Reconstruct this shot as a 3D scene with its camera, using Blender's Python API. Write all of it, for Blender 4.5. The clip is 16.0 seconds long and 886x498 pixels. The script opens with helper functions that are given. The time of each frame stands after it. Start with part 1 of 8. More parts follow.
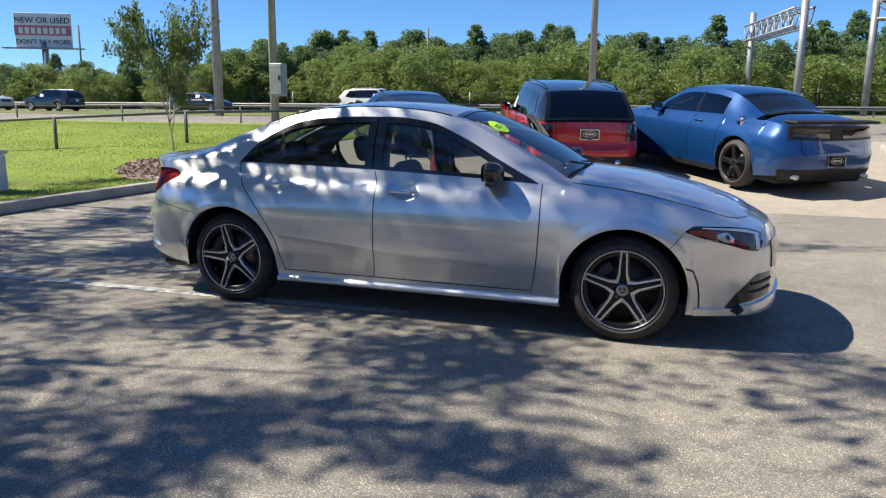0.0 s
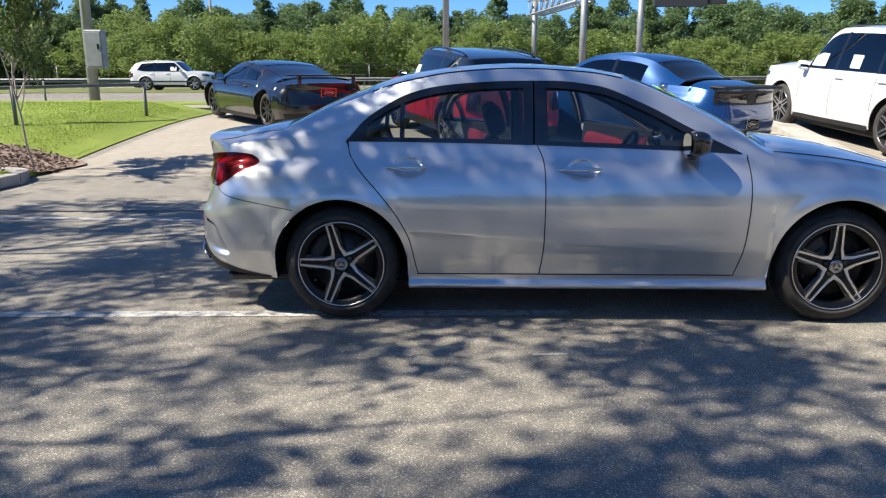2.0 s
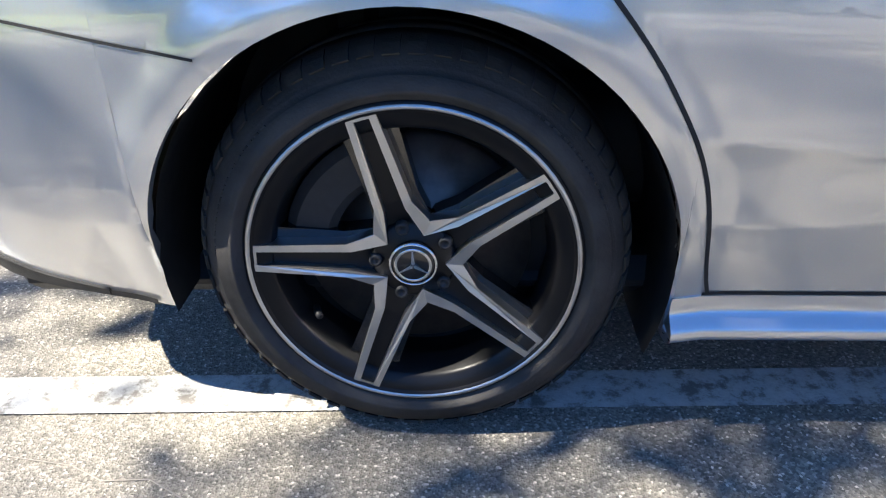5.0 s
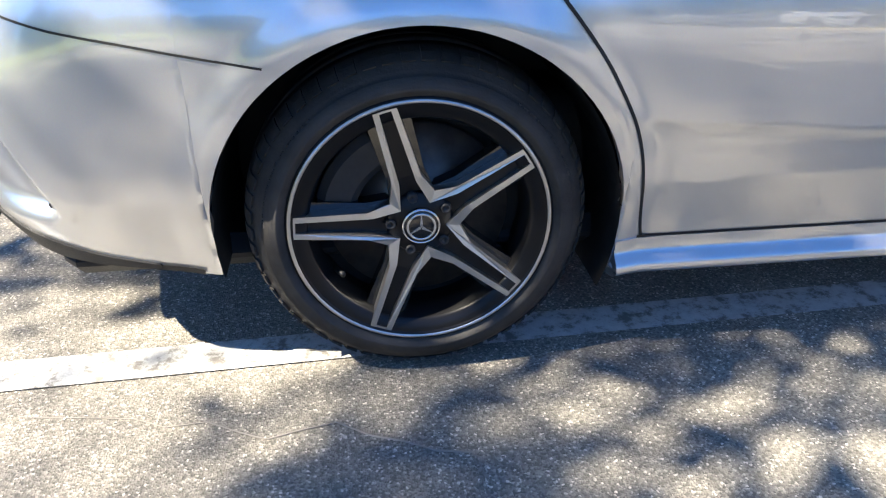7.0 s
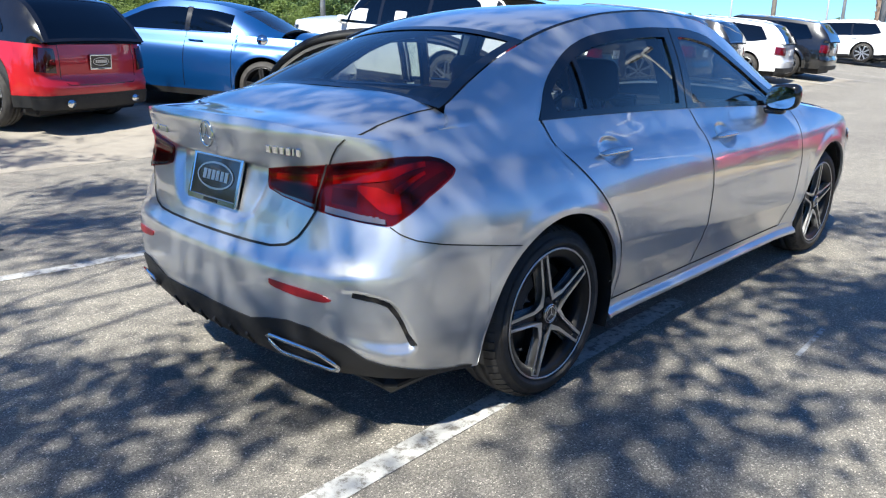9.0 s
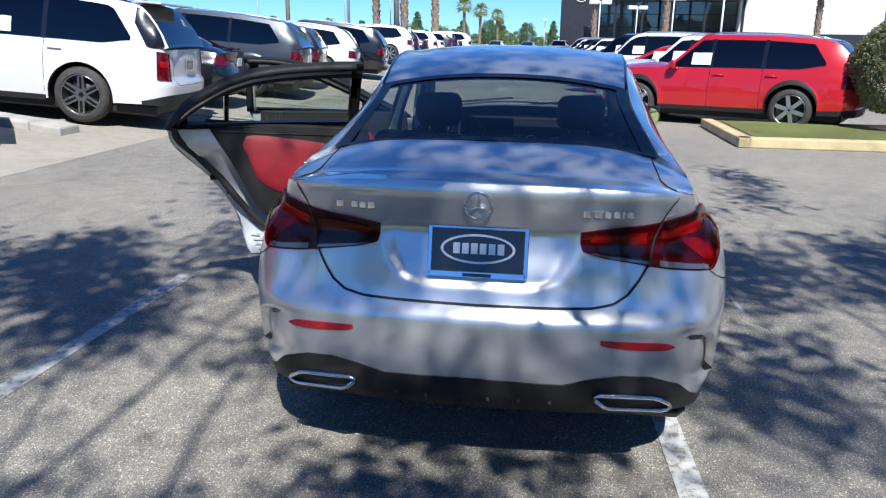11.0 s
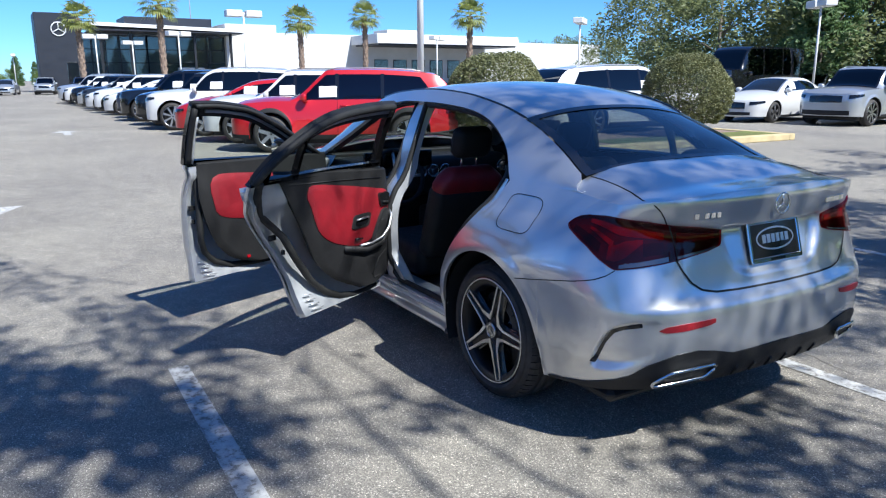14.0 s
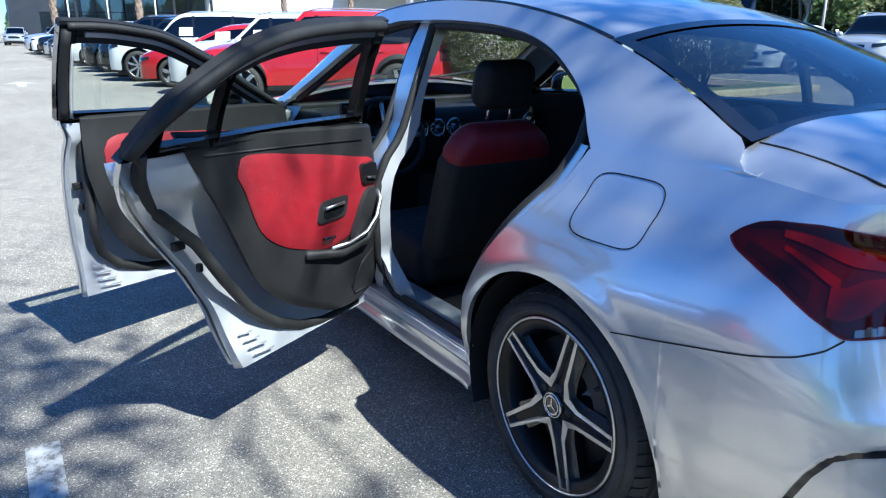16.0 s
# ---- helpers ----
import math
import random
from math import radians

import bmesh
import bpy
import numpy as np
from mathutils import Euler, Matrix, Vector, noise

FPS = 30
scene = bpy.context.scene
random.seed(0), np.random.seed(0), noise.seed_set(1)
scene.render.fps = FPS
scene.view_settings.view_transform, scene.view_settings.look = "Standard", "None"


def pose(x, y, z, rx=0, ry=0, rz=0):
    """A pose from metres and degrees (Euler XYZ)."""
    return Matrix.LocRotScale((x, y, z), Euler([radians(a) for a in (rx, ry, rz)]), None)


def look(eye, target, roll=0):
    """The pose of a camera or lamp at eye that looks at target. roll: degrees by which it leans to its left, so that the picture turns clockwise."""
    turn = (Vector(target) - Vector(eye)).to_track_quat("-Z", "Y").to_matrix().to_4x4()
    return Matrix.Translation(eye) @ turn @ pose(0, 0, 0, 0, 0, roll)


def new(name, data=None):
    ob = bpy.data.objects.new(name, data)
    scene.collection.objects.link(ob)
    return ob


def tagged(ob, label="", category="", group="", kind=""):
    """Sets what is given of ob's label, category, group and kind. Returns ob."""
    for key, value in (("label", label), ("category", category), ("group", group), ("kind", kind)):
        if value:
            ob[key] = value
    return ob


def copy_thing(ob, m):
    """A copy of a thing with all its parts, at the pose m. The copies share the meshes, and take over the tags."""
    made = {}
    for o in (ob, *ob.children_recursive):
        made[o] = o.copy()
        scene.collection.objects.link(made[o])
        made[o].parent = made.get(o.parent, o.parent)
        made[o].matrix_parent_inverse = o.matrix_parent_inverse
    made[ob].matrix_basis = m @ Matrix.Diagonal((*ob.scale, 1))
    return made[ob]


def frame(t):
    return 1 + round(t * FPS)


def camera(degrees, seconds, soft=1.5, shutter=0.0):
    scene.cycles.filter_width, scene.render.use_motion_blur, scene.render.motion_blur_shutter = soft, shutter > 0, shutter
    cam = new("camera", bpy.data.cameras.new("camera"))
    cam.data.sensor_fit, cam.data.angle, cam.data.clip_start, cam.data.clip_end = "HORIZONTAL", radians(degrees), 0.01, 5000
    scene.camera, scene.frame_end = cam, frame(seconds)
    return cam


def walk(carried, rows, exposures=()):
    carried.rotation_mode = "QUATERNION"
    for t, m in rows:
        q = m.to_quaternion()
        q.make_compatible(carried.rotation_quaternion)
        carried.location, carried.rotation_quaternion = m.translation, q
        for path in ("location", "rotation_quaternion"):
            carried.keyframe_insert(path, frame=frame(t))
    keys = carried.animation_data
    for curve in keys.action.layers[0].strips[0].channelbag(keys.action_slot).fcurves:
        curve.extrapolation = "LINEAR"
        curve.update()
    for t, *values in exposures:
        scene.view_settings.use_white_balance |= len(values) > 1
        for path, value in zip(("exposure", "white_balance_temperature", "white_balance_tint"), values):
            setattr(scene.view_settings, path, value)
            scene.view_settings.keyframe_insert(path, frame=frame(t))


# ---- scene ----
cam = camera(62.4, 16.0, soft=1.2)

PATH = [
    (0, (1.726, -5.169, 1.392), (1.089, -3.312, 1.01), 0.4),
    (0.5, (1.104, -5.323, 1.381), (0.649, -3.414, 0.996), 0.2),
    (1, (0.458, -5.295, 1.368), (0.166, -3.355, 0.975), 0.2),
    (1.5, (-0.153, -5.123, 1.345), (-0.31, -3.172, 0.934), 0.0),
    (2, (-0.657, -4.774, 1.325), (-0.724, -2.827, 0.877), -0.2),
    (2.5, (-1.046, -4.28, 1.295), (-1.066, -2.348, 0.779), -0.8),
    (3, (-1.162, -3.649, 1.166), (-1.207, -1.724, 0.623), -1.1),
    (3.5, (-1.257, -3.006, 1.107), (-1.282, -1.112, 0.467), -0.9),
    (4, (-1.263, -2.415, 1.051), (-1.303, -0.578, 0.261), -0.6),
    (4.2, (-1.232, -2.219, 1.003), (-1.331, -0.408, 0.162), -1.3),
    (6.3, (-1.359, -1.569, 0.8), (-1.345, 0.148, -0.226), -0.6),
    (6.5, (-1.357, -1.692, 0.843), (-1.303, 0.029, -0.174), -0.5),
    (7, (-1.482, -2.013, 0.939), (-1.253, -0.276, -0.026), 0.1),
    (7.5, (-1.794, -2.425, 0.97), (-1.349, -0.618, 0.237), -1.0),
    (8, (-2.368, -2.551, 1.097), (-1.53, -0.863, 0.43), 0.2),
    (8.5, (-2.92, -2.482, 1.217), (-1.789, -0.952, 0.601), 0.6),
    (9, (-3.399, -2.256, 1.273), (-2.023, -0.915, 0.718), 0.5),
    (9.2, (-3.567, -2.096, 1.292), (-2.107, -0.839, 0.756), 0.4),
    (11.3, (-4.415, 0.125, 1.455), (-2.493, 0.224, 0.911), 1.1),
    (11.5, (-4.397, 0.326, 1.433), (-2.47, 0.325, 0.897), 1.2),
    (12, (-4.353, 0.852, 1.435), (-2.441, 0.59, 0.912), 1.1),
    (12.5, (-4.246, 1.359, 1.439), (-2.377, 0.857, 0.936), 0.9),
    (13, (-4.152, 1.839, 1.441), (-2.346, 1.128, 0.958), 0.5),
    (13.5, (-4.016, 2.251, 1.453), (-2.278, 1.377, 0.988), 0.0),
    (14, (-3.993, 2.618, 1.45), (-2.316, 1.629, 0.995), -0.2),
    (14.5, (-3.911, 2.719, 1.432), (-2.275, 1.663, 0.973), -0.3),
    (15, (-3.604, 2.534, 1.388), (-1.992, 1.453, 0.906), -0.2),
    (15.5, (-3.166, 2.283, 1.345), (-1.556, 1.216, 0.826), -0.2),
    (16, (-2.713, 1.984, 1.288), (-1.079, 0.983, 0.715), -0.1),
]
walk(cam, [(t, look(eye, target, roll)) for t, eye, target, roll in PATH],
     [(0.0, 0.85, 6850, 9), (2.5, 1.12, 6700, 9), (3.5, 1.42, 6350, 8), (4.2, 1.62, 6300, 8), (6.3, 2.6, 7250, 11), (7.0, 2.1, 6950, 9), (7.5, 1.68, 6250, 7), (8.2, 1.45, 6100, 6), (9.0, 1.15, 6200, 7), (11.3, 0.74, 5850, 9), (14.5, 0.95, 5780, 8), (15.5, 1.20, 5720, 6), (16.0, 1.46, 5560, 3)])

# ---- world and sun ----
SUN_SHIFT = Vector((0.82, 0.23, 0.0))          # how far a shadow runs for one metre of height
to_sun = Vector((-SUN_SHIFT.x, -SUN_SHIFT.y, 1.0)).normalized()
world = bpy.data.worlds.new("sky_world")
scene.world = world
world.use_nodes = True
wn = world.node_tree
wn.nodes.clear()
w_out = wn.nodes.new("ShaderNodeOutputWorld")
w_bg = wn.nodes.new("ShaderNodeBackground")
w_sky = wn.nodes.new("ShaderNodeTexSky")
w_sky.sky_type = "NISHITA"
w_sky.sun_disc = False
w_sky.sun_elevation = math.asin(to_sun.z)
w_sky.sun_rotation = math.atan2(to_sun.x, to_sun.y)
w_sky.air_density, w_sky.dust_density, w_sky.ozone_density = 1.0, 0.0, 5.0
w_sky.altitude = 1800
w_bg.inputs["Strength"].default_value = 0.087
w_tint = wn.nodes.new("ShaderNodeMix")
w_tint.data_type, w_tint.blend_type = "RGBA", "MULTIPLY"
w_tint.inputs[0].default_value = 1.0
w_tint.inputs[7].default_value = (0.47, 0.73, 1.02, 1)          # the deep blue of a very clear sky
wn.links.new(w_sky.outputs[0], w_tint.inputs[6])
wn.links.new(w_tint.outputs[2], w_bg.inputs["Color"])
wn.links.new(w_bg.outputs[0], w_out.inputs["Surface"])
sun_data = bpy.data.lights.new("sun", "SUN")
sun_data.energy, sun_data.angle, sun_data.color = 5.0, radians(0.53), (1.0, 0.945, 0.85)
sun = new("sun", sun_data)
sun.matrix_world = look(to_sun * 60, (0, 0, 0))

# ---- materials ----
def mat_base(name):
    m = bpy.data.materials.new(name)
    m.use_nodes = True
    nt = m.node_tree
    return m, nt, nt.nodes["Principled BSDF"]


def node(nt, kind, **inputs):
    n = nt.nodes.new(kind)
    for k, v in inputs.items():
        n.inputs[k.replace("_", " ")].default_value = v
    return n


def ramp(nt, fac, stops):
    r = nt.nodes.new("ShaderNodeValToRGB")
    els = r.color_ramp.elements
    while len(els) < len(stops):
        els.new(0.5)
    for e, (p, c) in zip(els, stops):
        e.position = p
        e.color = (*c, 1) if len(c) == 3 else c
    nt.links.new(fac, r.inputs["Fac"])
    return r


def coords(nt, scale=1.0, world_space=False):
    if world_space:
        g = nt.nodes.new("ShaderNodeNewGeometry")
        src = g.outputs["Position"]
    else:
        g = nt.nodes.new("ShaderNodeTexCoord")
        src = g.outputs["Object"]
    mp = nt.nodes.new("ShaderNodeMapping")
    mp.inputs["Scale"].default_value = (scale, scale, scale) if not isinstance(scale, tuple) else scale
    nt.links.new(src, mp.inputs["Vector"])
    return mp.outputs["Vector"]


def noise_tex(nt, vec, scale, detail=4, rough=0.55):
    n = node(nt, "ShaderNodeTexNoise", Scale=scale, Detail=detail, Roughness=rough)
    nt.links.new(vec, n.inputs["Vector"])
    return n.outputs["Fac"]


def mix_rgb(nt, fac, a, b, mode="MIX"):
    n = nt.nodes.new("ShaderNodeMix")
    n.data_type, n.blend_type = "RGBA", mode
    for val, sock in ((fac, n.inputs[0]), (a, n.inputs[6]), (b, n.inputs[7])):
        if isinstance(val, (int, float)):
            sock.default_value = val
        elif isinstance(val, tuple):
            sock.default_value = (*val, 1) if len(val) == 3 else val
        else:
            nt.links.new(val, sock)
    return n.outputs[2]


def bump(nt, bsdf, height, strength, dist=0.01):
    b = node(nt, "ShaderNodeBump", Strength=strength, Distance=dist)
    nt.links.new(height, b.inputs["Height"])
    nt.links.new(b.outputs[0], bsdf.inputs["Normal"])


def plain(name, col, rough=0.5, metal=0.0, coat=0.0, var=0.12, scale=6.0, bumps=0.0, bscale=80.0, spec=0.5):
    """A surface with a little mottling in tone and roughness."""
    m, nt, b = mat_base(name)
    v = coords(nt)
    f = noise_tex(nt, v, scale)
    lo = tuple(max(0, c * (1 - var)) for c in col)
    hi = tuple(min(1, c * (1 + var)) for c in col)
    nt.links.new(ramp(nt, f, ((0.3, lo), (0.7, hi))).outputs[0], b.inputs["Base Color"])
    b.inputs["Metallic"].default_value = metal
    b.inputs["Coat Weight"].default_value = coat
    b.inputs["Coat Roughness"].default_value = 0.03
    b.inputs["Specular IOR Level"].default_value = spec
    r = ramp(nt, noise_tex(nt, v, scale * 3), ((0.3, (rough * 0.88,) * 3), (0.7, (min(1, rough * 1.12),) * 3)))
    nt.links.new(r.outputs[0], b.inputs["Roughness"])
    if bumps:
        bump(nt, b, noise_tex(nt, v, bscale, 3), bumps, 0.004)
    return m


def paint(name, col, metal=0.0, rough=0.35, flake=0.0):
    m, nt, b = mat_base(name)
    v = coords(nt)
    dirt = noise_tex(nt, v, 2.2, 5)
    lo = tuple(c * 0.94 for c in col)
    base = ramp(nt, dirt, ((0.35, col), (0.75, lo))).outputs[0]
    if flake:
        vo = node(nt, "ShaderNodeTexVoronoi", Scale=1400.0)
        nt.links.new(v, vo.inputs["Vector"])
        base = mix_rgb(nt, flake, base, vo.outputs["Color"], "SOFT_LIGHT")
    nt.links.new(base, b.inputs["Base Color"])
    b.inputs["Metallic"].default_value = metal
    b.inputs["Roughness"].default_value = rough
    b.inputs["Coat Weight"].default_value = 1.0
    b.inputs["Coat Roughness"].default_value = 0.02
    bump(nt, b, noise_tex(nt, v, 260, 2), 0.012, 0.002)
    return m


def glass(name, tint, gloss_rough=0.01, power=3.5, least=0.08):
    """Clear or tinted sheet glass: what lies behind shows through the tint, and the surface mirrors as glass does."""
    m = bpy.data.materials.new(name)
    m.use_nodes = True
    nt = m.node_tree
    nt.nodes.clear()
    out = nt.nodes.new("ShaderNodeOutputMaterial")
    tr = nt.nodes.new("ShaderNodeBsdfTransparent")
    tr.inputs[0].default_value = (*tint, 1)
    gl = nt.nodes.new("ShaderNodeBsdfGlossy")
    gl.inputs["Roughness"].default_value = gloss_rough
    lw = node(nt, "ShaderNodeLayerWeight", Blend=0.5)
    pw = nt.nodes.new("ShaderNodeMath")
    pw.operation, pw.inputs[1].default_value = "POWER", power
    nt.links.new(lw.outputs["Facing"], pw.inputs[0])
    fr = node(nt, "ShaderNodeMapRange")
    fr.inputs["To Min"].default_value, fr.inputs["To Max"].default_value = least, 0.95
    nt.links.new(pw.outputs[0], fr.inputs["Value"])
    mx = nt.nodes.new("ShaderNodeMixShader")
    nt.links.new(fr.outputs[0], mx.inputs[0])
    nt.links.new(tr.outputs[0], mx.inputs[1])
    nt.links.new(gl.outputs[0], mx.inputs[2])
    nt.links.new(mx.outputs[0], out.inputs["Surface"])
    return m


M = {}
M["silver"] = paint("silver_paint", (0.66, 0.67, 0.68), metal=0.80, rough=0.31, flake=0.15)
M["silver"].node_tree.nodes["Principled BSDF"].inputs["Coat IOR"].default_value = 1.85
M["white"] = paint("white_paint", (0.60, 0.60, 0.59), rough=0.4)
M["black"] = paint("black_paint", (0.006, 0.0065, 0.0075), rough=0.2)
M["grey"] = paint("grey_paint", (0.035, 0.040, 0.046), metal=0.4, rough=0.3)
M["red"] = paint("red_paint", (0.50, 0.008, 0.014), metal=0.25, rough=0.35)
M["blue"] = paint("blue_paint", (0.004, 0.055, 0.20), metal=0.4, rough=0.33)
M["navy"] = paint("navy_paint", (0.012, 0.02, 0.05), metal=0.3, rough=0.3)
M["silver_far"] = paint("light_silver_paint", (0.48, 0.50, 0.52), metal=0.6, rough=0.3)
M["gloss_black"] = plain("gloss_black_trim", (0.008, 0.008, 0.009), 0.12, coat=0.6)
M["trim"] = plain("black_plastic", (0.014, 0.014, 0.0145), 0.55, bumps=0.15, bscale=400, spec=0.35)
M["rubber"] = plain("tyre_rubber", (0.044, 0.041, 0.038), 0.68, var=0.3, scale=14, bumps=0.2, bscale=160, spec=0.35)
M["seal"] = plain("door_seal_rubber", (0.012, 0.012, 0.012), 0.7)
M["cloth"] = plain("black_upholstery", (0.013, 0.013, 0.0135), 0.6, bumps=0.3, bscale=300, spec=0.3)
M["red_leather"] = plain("red_leather", (0.19, 0.006, 0.012), 0.5, var=0.18, scale=9, bumps=0.35, bscale=220)
M["chrome"] = plain("chrome", (0.72, 0.73, 0.74), 0.1, metal=1.0, var=0.04)
M["alloy"] = plain("machined_alloy", (0.60, 0.60, 0.60), 0.34, metal=1.0, var=0.06, scale=30)
M["wheel_black"] = plain("black_wheel_paint", (0.006, 0.006, 0.007), 0.35, coat=0.0, spec=0.3)
M["wheel_grey"] = plain("grey_wheel_paint", (0.05, 0.05, 0.052), 0.3, metal=0.6)
M["wheel_silver"] = plain("silver_wheel_paint", (0.45, 0.45, 0.46), 0.25, metal=0.9)
M["disc"] = plain("worn_brake_disc", (0.15, 0.125, 0.11), 0.42, metal=0.8, var=0.3, scale=25)
M["steel_dark"] = plain("brake_steel", (0.035, 0.035, 0.036), 0.6, metal=0.4, scale=40)
M["lens_red"] = plain("red_lamp_lens", (0.085, 0.001, 0.004), 0.06, coat=0.4, var=0.5, scale=22)
M["lens_bright"] = plain("bright_red_lamp_bar", (0.28, 0.004, 0.010), 0.12, coat=0.4, var=0.15)
M["lens_dark"] = plain("dark_red_lamp_lens", (0.022, 0.001, 0.002), 0.06, coat=1.0)
M["lens_over"] = glass("red_lens_cover", (0.60, 0.055, 0.075), 0.06, 7.0, 0.03)
M["lamp_housing"] = plain("lamp_housing", (0.055, 0.006, 0.009), 0.4, var=0.4, scale=18)
M["lamp_red"] = plain("red_lamp_reflector", (0.24, 0.010, 0.016), 0.35, var=0.2, scale=30)
M["lens_clear"] = plain("clear_lamp_lens", (0.16, 0.14, 0.145), 0.08, metal=0.5, coat=1.0)
M["lens_head"] = plain("headlamp_glass", (0.55, 0.56, 0.58), 0.06, metal=0.4, coat=1.0)
M["lens_amber"] = plain("amber_lamp_lens", (0.16, 0.035, 0.022), 0.15, coat=0.5)
M["lens_bowl"] = plain("smoked_lamp_bowl", (0.07, 0.062, 0.055), 0.2, metal=0.3, coat=0.4, var=0.4, scale=30)
M["lens_white"] = plain("white_light_guide", (0.72, 0.75, 0.78), 0.15, coat=0.5)
M["glass_hero"] = glass("tinted_car_glass", (0.42, 0.47, 0.47))
M["glass_rear"] = glass("rear_window_glass", (0.60, 0.66, 0.66))
M["glass_screen"] = glass("clear_windscreen_glass", (0.80, 0.85, 0.83))
M["glass_clear"] = glass("light_car_glass", (0.80, 0.86, 0.82))
M["glass_dark"] = glass("dark_tinted_glass", (0.05, 0.055, 0.06))
M["paper"] = plain("white_paper", (0.75, 0.75, 0.74), 0.7)
M["lime"] = plain("lime_sticker", (0.42, 0.85, 0.02), 0.5)
M["mirror"] = plain("mirror_glass", (0.85, 0.87, 0.88), 0.02, metal=1.0, var=0.01)
M["inner_metal"] = plain("painted_door_inner", (0.60, 0.615, 0.63), 0.33, metal=0.5, coat=0.8)

# ---- mesh helpers ----
def curve(pts):
    """A smooth monotone curve through a few points (x, y)."""
    xs = np.array([p[0] for p in pts], float)
    ys = np.array([p[1] for p in pts], float)
    h = np.diff(xs)
    dl = np.diff(ys) / h
    m = np.zeros(len(xs))
    m[0], m[-1] = dl[0], dl[-1]
    for i in range(1, len(xs) - 1):
        if dl[i - 1] * dl[i] > 0:
            a, b = 2 * h[i] + h[i - 1], h[i] + 2 * h[i - 1]
            m[i] = (a + b) / (a / dl[i - 1] + b / dl[i])

    def f(x):
        x = np.clip(np.asarray(x, float), xs[0], xs[-1])
        i = np.clip(np.searchsorted(xs, x, side="right") - 1, 0, len(h) - 1)
        t = (x - xs[i]) / h[i]
        t2, t3 = t * t, t * t * t
        return (ys[i] * (2 * t3 - 3 * t2 + 1) + h[i] * m[i] * (t3 - 2 * t2 + t)
                + ys[i + 1] * (3 * t2 - 2 * t3) + h[i] * m[i + 1] * (t3 - t2))
    return f


def smooth(a, b, x):
    t = np.clip((np.asarray(x, float) - a) / (b - a), 0, 1)
    return t * t * (3 - 2 * t)


def mesh_of(name, verts, faces, material, parent=None, label="", sharp=False):
    me = bpy.data.meshes.new(name)
    me.from_pydata([tuple(float(c) for c in v) for v in verts], [], faces)
    me.validate()
    me.materials.append(material)
    if not sharp:
        me.polygons.foreach_set("use_smooth", [True] * len(me.polygons))
    ob = new(name, me)
    if parent is not None:
        ob.parent = parent
    if label:
        tagged(ob, label)
    return ob


def part(name, bm, material, parent=None, label="", smooth_shade=False):
    """Links a bmesh as one mesh object, under a thing or a part if given."""
    me = bpy.data.meshes.new(name)
    bm.normal_update()
    bm.to_mesh(me)
    bm.free()
    me.materials.append(material)
    if smooth_shade:
        me.polygons.foreach_set("use_smooth", [True] * len(me.polygons))
    ob = new(name, me)
    if parent is not None:
        ob.parent = parent
    if label:
        tagged(ob, label)
    return ob


def thing(name, label, category, group="", m=None):
    ob = new(name)
    ob.empty_display_size = 0.2
    tagged(ob, label, category, group)
    if m is not None:
        ob.matrix_world = m
    return ob


def box_bm(lo, hi, bevel=0.0, m=None, bm=None, seg=1):
    bm = bm or bmesh.new()
    c = [(a + b) / 2 for a, b in zip(lo, hi)]
    s = [abs(b - a) for a, b in zip(lo, hi)]
    r = bmesh.ops.create_cube(bm, size=1.0, matrix=Matrix.Translation(c) @ Matrix.Diagonal((*s, 1)))
    if bevel:
        ed = list({e for v in r["verts"] for e in v.link_edges})
        nv = bmesh.ops.bevel(bm, geom=ed, offset=bevel, segments=seg, affect="EDGES", profile=0.5)
        vs = list({v for f in nv["faces"] for v in f.verts} | {v for v in r["verts"] if v.is_valid})
    else:
        vs = r["verts"]
    if m is not None:
        bmesh.ops.transform(bm, matrix=m, verts=[v for v in vs if v.is_valid])
    return bm


def tube_bm(points, radius, seg=10, bm=None, taper=None):
    """A round bar along a line of points."""
    bm = bm or bmesh.new()
    pts = [Vector(p) for p in points]
    rings = []
    for i, p in enumerate(pts):
        d = (pts[min(i + 1, len(pts) - 1)] - pts[max(i - 1, 0)]).normalized()
        up = Vector((0, 0, 1)) if abs(d.z) < 0.95 else Vector((1, 0, 0))
        a = d.cross(up).normalized()
        b = a.cross(d).normalized()
        r = radius if taper is None else radius * (1 + (taper - 1) * i / (len(pts) - 1))
        rings.append([bm.verts.new(p + (a * math.cos(t) + b * math.sin(t)) * r)
                      for t in (2 * math.pi * k / seg for k in range(seg))])
    for r0, r1 in zip(rings, rings[1:]):
        for k in range(seg):
            f = bm.faces.new((r0[k], r0[(k + 1) % seg], r1[(k + 1) % seg], r1[k]))
            f.smooth = True
    bm.faces.new(rings[0][::-1])
    bm.faces.new(rings[-1])
    return bm


def grid_faces(nu, nv, closed=False):
    out = []
    for i in range(nu if closed else nu - 1):
        for j in range(nv - 1):
            a, b = i * nv + j, ((i + 1) % nu) * nv + j
            out.append((a, b, b + 1, a + 1))
    return out


